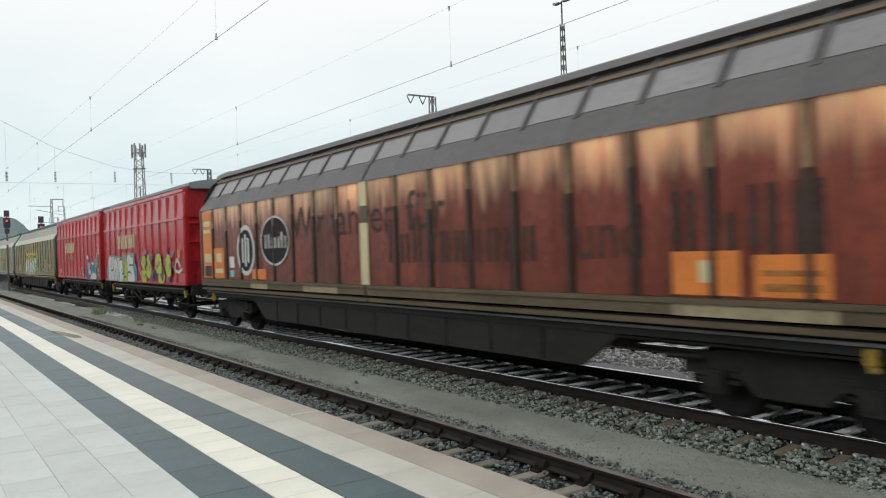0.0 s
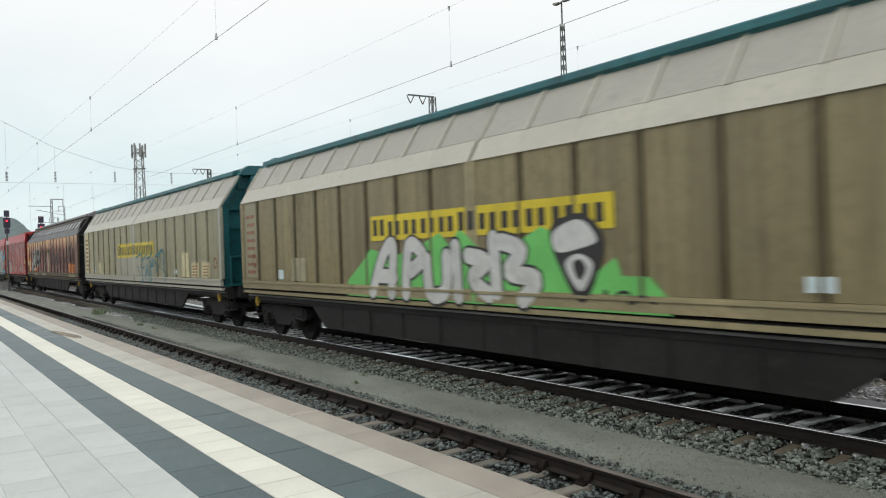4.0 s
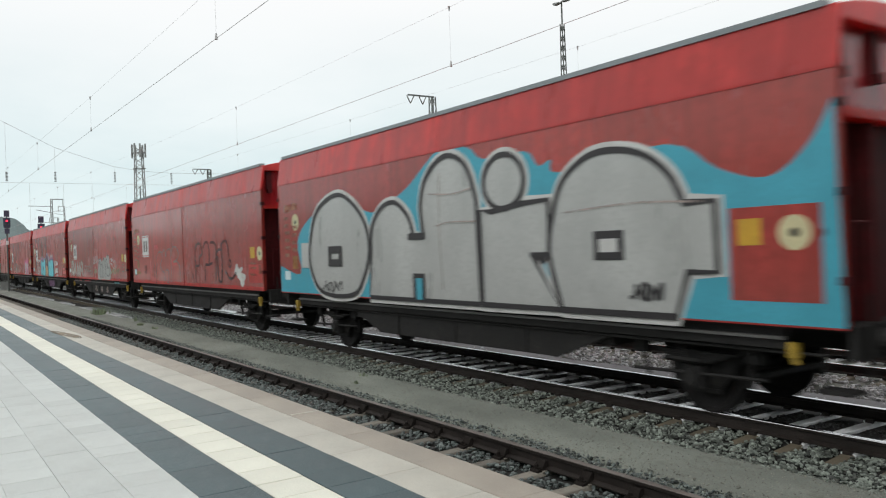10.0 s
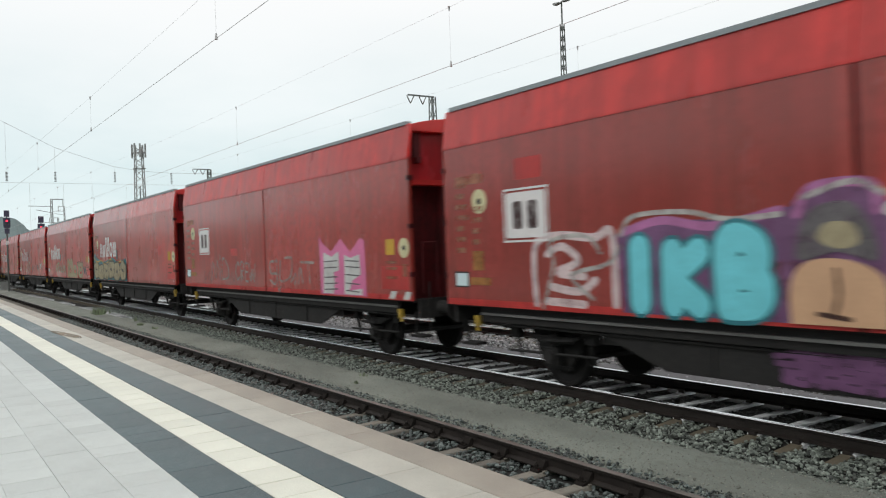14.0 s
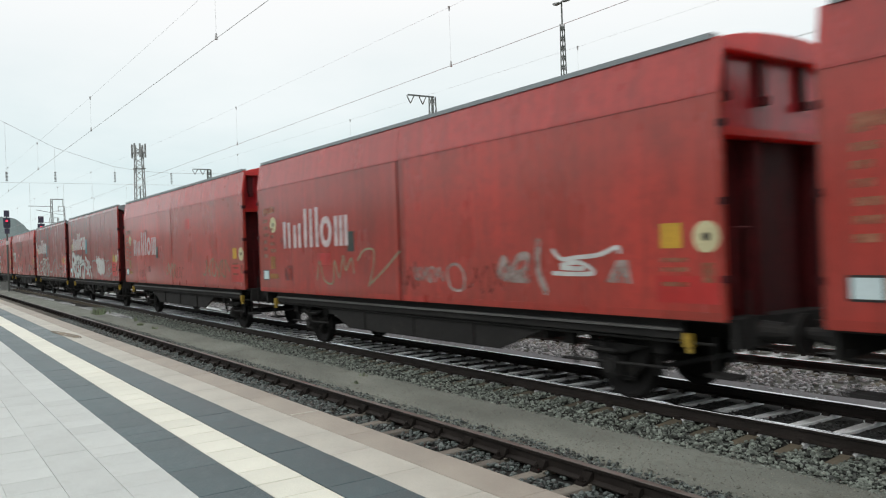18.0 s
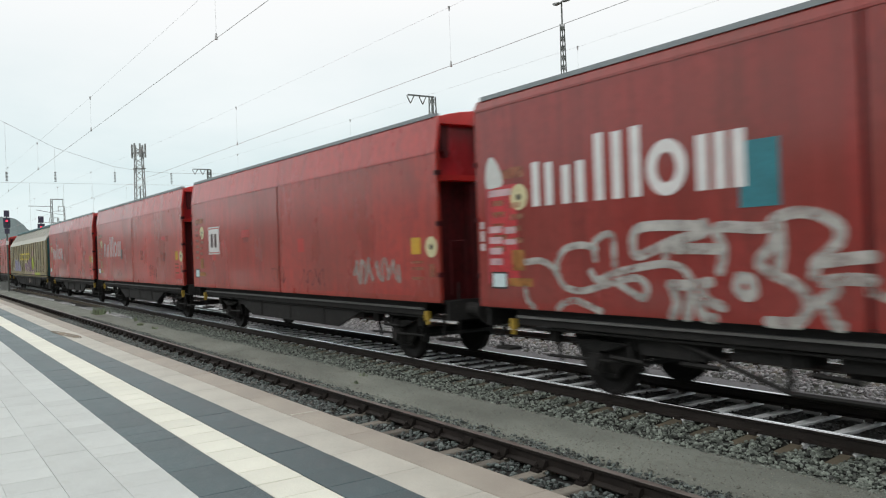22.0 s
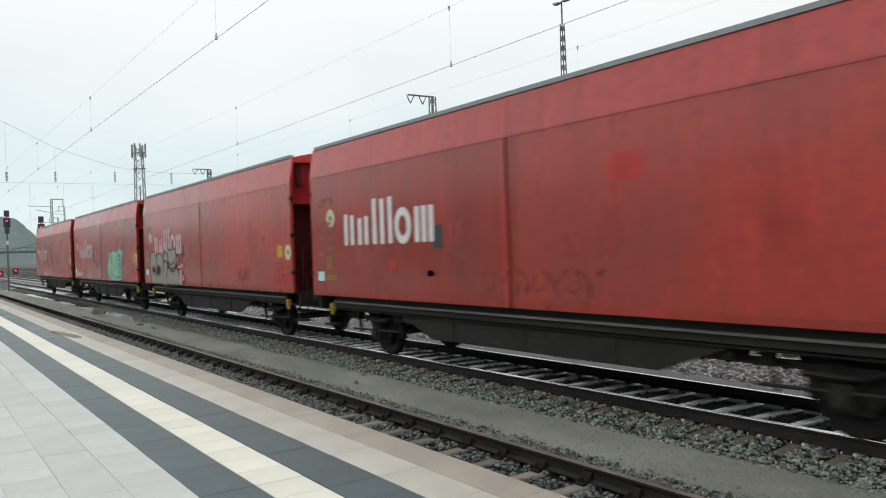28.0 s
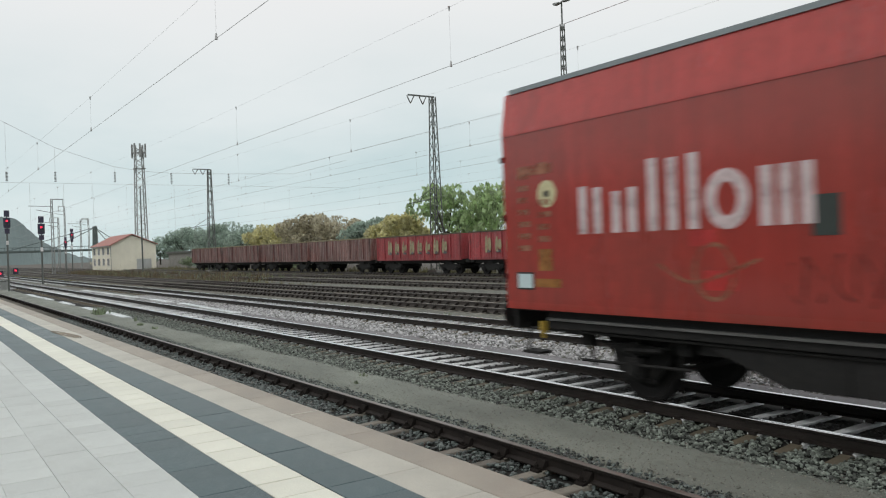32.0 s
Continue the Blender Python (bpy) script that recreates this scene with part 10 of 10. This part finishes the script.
        sheet(w, "oval_emblem", "end_black", [oval(-4.46, 2.4, 0.86, 0.58, 36)], o, "dark oval emblem")
        sheet(w, "oval_rim", "spray_white", ring(-4.46, 2.4, 0.88, 0.60, 0.05), o + 0.003)
        sheet(w, "oval_bar", "spray_pale", [rect(a, a + 0.13, 2.22, top) for a, top in ((-5.08, 2.56), (-4.88, 2.56), (-4.66, 2.48), (-4.48, 2.48), (-4.26, 2.5), (-4.08, 2.6), (-3.87, 2.5))], o + 0.004)
        words(w, "Wir fahren für", -3.45, 2.42, 1.0, "soot_ink", o, 1.05)
        for x0, x1 in ((0.9, 5.1), (7.35, 9.35)):
            n = 10 if x1 < 6 else 4
            s = (x1 - x0) / n
            for i in range(n):      # two upright bars for each letter
                up = 0.28 if i in (0, 2, 3) else 0.0
                for q in (0.04, 0.46):
                    sheet(w, "lettering_bar", "soot_ink", [rect(x0 + (i + q) * s, x0 + (i + q + 0.24) * s, 1.85, 2.36 + up)], o, "faded dark lettering bar")
        words(w, "und", 5.75, 1.88, 0.95, "soot_ink", o, 0.85)
        sheet(w, "orange_panel", "orange", [rect(7.35, 8.25, 1.46, 1.95), rect(8.42, 9.25, 1.46, 1.9), rect(-9.9, -9.15, 1.46, 3.36), rect(-8.95, -8.1, 1.46, 2.3), rect(-6.0, -5.05, 1.46, 1.72)], o + 0.001, "orange notice panel")
        sheet(w, "notice", "faded_yellow", [rect(8.5, 9.15, 1.52, 1.60), rect(8.5, 9.15, 1.68, 1.74)], o + 0.004)
        sheet(w, "notice", "cream", [rect(7.72, 7.95, 1.6, 1.85), rect(-9.85, -9.25, 2.95, 3.1), rect(-9.85, -9.25, 2.75, 2.85), rect(-8.75, -8.3, 1.9, 2.15), rect(-8.85, -8.2, 1.6, 1.72), rect(-9.8, -9.2, 1.9, 2.15)], o + 0.004)
        sheet(w, "dark_field", "ink", [rect(-9.8, -9.2, 1.5, 1.8)], o + 0.004)
        sheet(w, "card", "white", [rect(-7.66, -7.3, 1.75, 2.05)], o)
        sheet(w, "card", "spray_cyan", [rect(-7.62, -7.34, 1.5, 1.68)], o)
        sheet(w, "pale_post", "cream", [rect(-0.16, 0.16, 1.43, 2.62), rect(-0.14, 0.14, 2.95, 3.42)], HALF + 0.006, "pale worn middle post")
        sheet(w, "pale_sill", "spray_khaki", [rect(7.35, 9.3, 1.22, 1.36), rect(-6.1, -5.0, 1.22, 1.36), rect(-2.9, -1.2, 1.22, 1.36)], HALF + 0.013)


train = []


def couple(w, front, L, label=""):
    """Puts a wagon into the train with its front body edge at that place along it."""
    train.append((w, front - L / 2))
    w.matrix_basis = pose(front - L / 2, Y_T, 0)
    if label:
        tagged(w, label, "freight wagon", "wagons of the goods train")
    return w


smooth = smooth_wagon()
short = smooth_wagon(11.9, 1.15, True)
old = ribbed_wagon()
D_ = long_wagon("brown", "brown_dark", "cap_grey", "end_black", "rib_tan", "sill", "long rust-brown bogie wagon with faded black lettering", pane="panel_grey", rail="khaki_rail", under="cap_dark")
C_ = long_wagon("olive", "roof_beige", "teal", "teal", "rib_olive", "sill_olive", "long grimy olive bogie wagon with teal end walls", pane="roof_flap")
B_ = long_wagon("beige", "roof_beige", "teal", "teal", "rib_beige", "roof_beige", "long dusty beige bogie wagon with a yellow name band", pane="roof_flap")
couple(D_, 0.0, 20.3)
couple(old, -21.9, 12.0, "red ribbed two-axle wagon with silver and pink graffiti")
old2 = couple(copy_thing(old, pose(0, 0, 0)), -35.05, 12.0, "red ribbed two-axle wagon with white and violet graffiti")
couple(C_, -48.8, 20.3)
couple(B_, -70.85, 20.3)
D2 = couple(copy_thing(D_, pose(0, 0, 0)), -93.15, 20.3)
reds = []
FRONTS = [-114.75 - 14.6 * k for k in range(10)] + [-286.9, -301.5, -316.1, -353.1, -367.7, -382.3, -396.9]
NOTES = {0: "red sliding-wall wagon with a sprayed word and pink outlines", 1: "red sliding-wall wagon covered in large silver letters on turquoise",
         2: "red sliding-wall wagon with grey and dark outlined letters", 3: "red sliding-wall wagon with silver bubble graffiti", 4: "red sliding-wall wagon with cyan graffiti letters",
         5: "red sliding-wall wagon with pink and white block letters", 6: "red sliding-wall wagon with khaki bubble graffiti along its foot", 7: "red sliding-wall wagon with khaki sprayed tags",
         14: "red sliding-wall wagon with grey bubble graffiti and pink spots", 15: "red sliding-wall wagon with a sea-green sprayed block", 16: "red last wagon of the train with thin sprayed tags"}
for i, f in enumerate(FRONTS):
    reds.append(couple(smooth if i == 0 else copy_thing(smooth, pose(0, 0, 0)), f, 13.5, NOTES.get(i, "red sliding-wall wagon with dusty smooth sides and a white mark")))
couple(short, -260.85, 11.9, "short red wagon with white graffiti and a grey roof")
short2 = couple(copy_thing(short, pose(0, 0, 0)), -273.9, 11.9, "short red wagon with a long silver sprayed scrawl")
C2 = couple(copy_thing(C_, pose(0, 0, 0)), -331.4, 20.3, "long olive bogie wagon with colourful graffiti and teal ends")
for i, w in enumerate(reds):      # the later wagons wear a warmer red all over
    for ob in w.children_recursive:
        if i >= 6 and ob.type == "MESH" and ob.data.materials[0] in (M["red"], M["red_top"]):
            if ob.name.startswith(("sliding_wall", "wall_edge", "bottom_rail", "upper_wall")):
                ob.material_slots[0].link = "OBJECT"
                # upper walls get the paler red that carries the sky sheen
                ob.material_slots[0].material = M["red_upper" if ob.name.startswith("upper_wall") else "red_warm"]
red_wagon_paint()
other_wagon_paint()
yard_wagons()
lay_slabs()
lay_sleepers()
lay_stones()


def motions():
    def way(t):
        return SPEED * t + float(np.interp(t, [a for a, _ in DRIFT], [b for _, b in DRIFT]))

    times = [0, 1, 2, 3, 4, 5.5, 7, 8.5, 10, 11.5, 13, 16, 19, 22, 25, 28.5, 32]
    for w, u in train:
        walk(w, [(t, pose(u + way(t), Y_T, 0)) for t in times])
    # the wheels roll without slipping; all turn alike, so one wheelset is keyed and the rest follow the same keys
    rolling = [o for w, _ in train for o in w.children_recursive if o.name.startswith("wheelset")]
    steps = 960
    lead = rolling[0]
    walk(lead, [(32 * i / steps, pose(0, 0, 0, 0, math.degrees(way(32 * i / steps) / WHEEL_R), 0)) for i in range(steps + 1)])
    for o in rolling[1:]:
        o.rotation_mode = "QUATERNION"
        o.animation_data_create()
        o.animation_data.action = lead.animation_data.action
        o.animation_data.action_slot = lead.animation_data.action_slot


motions()
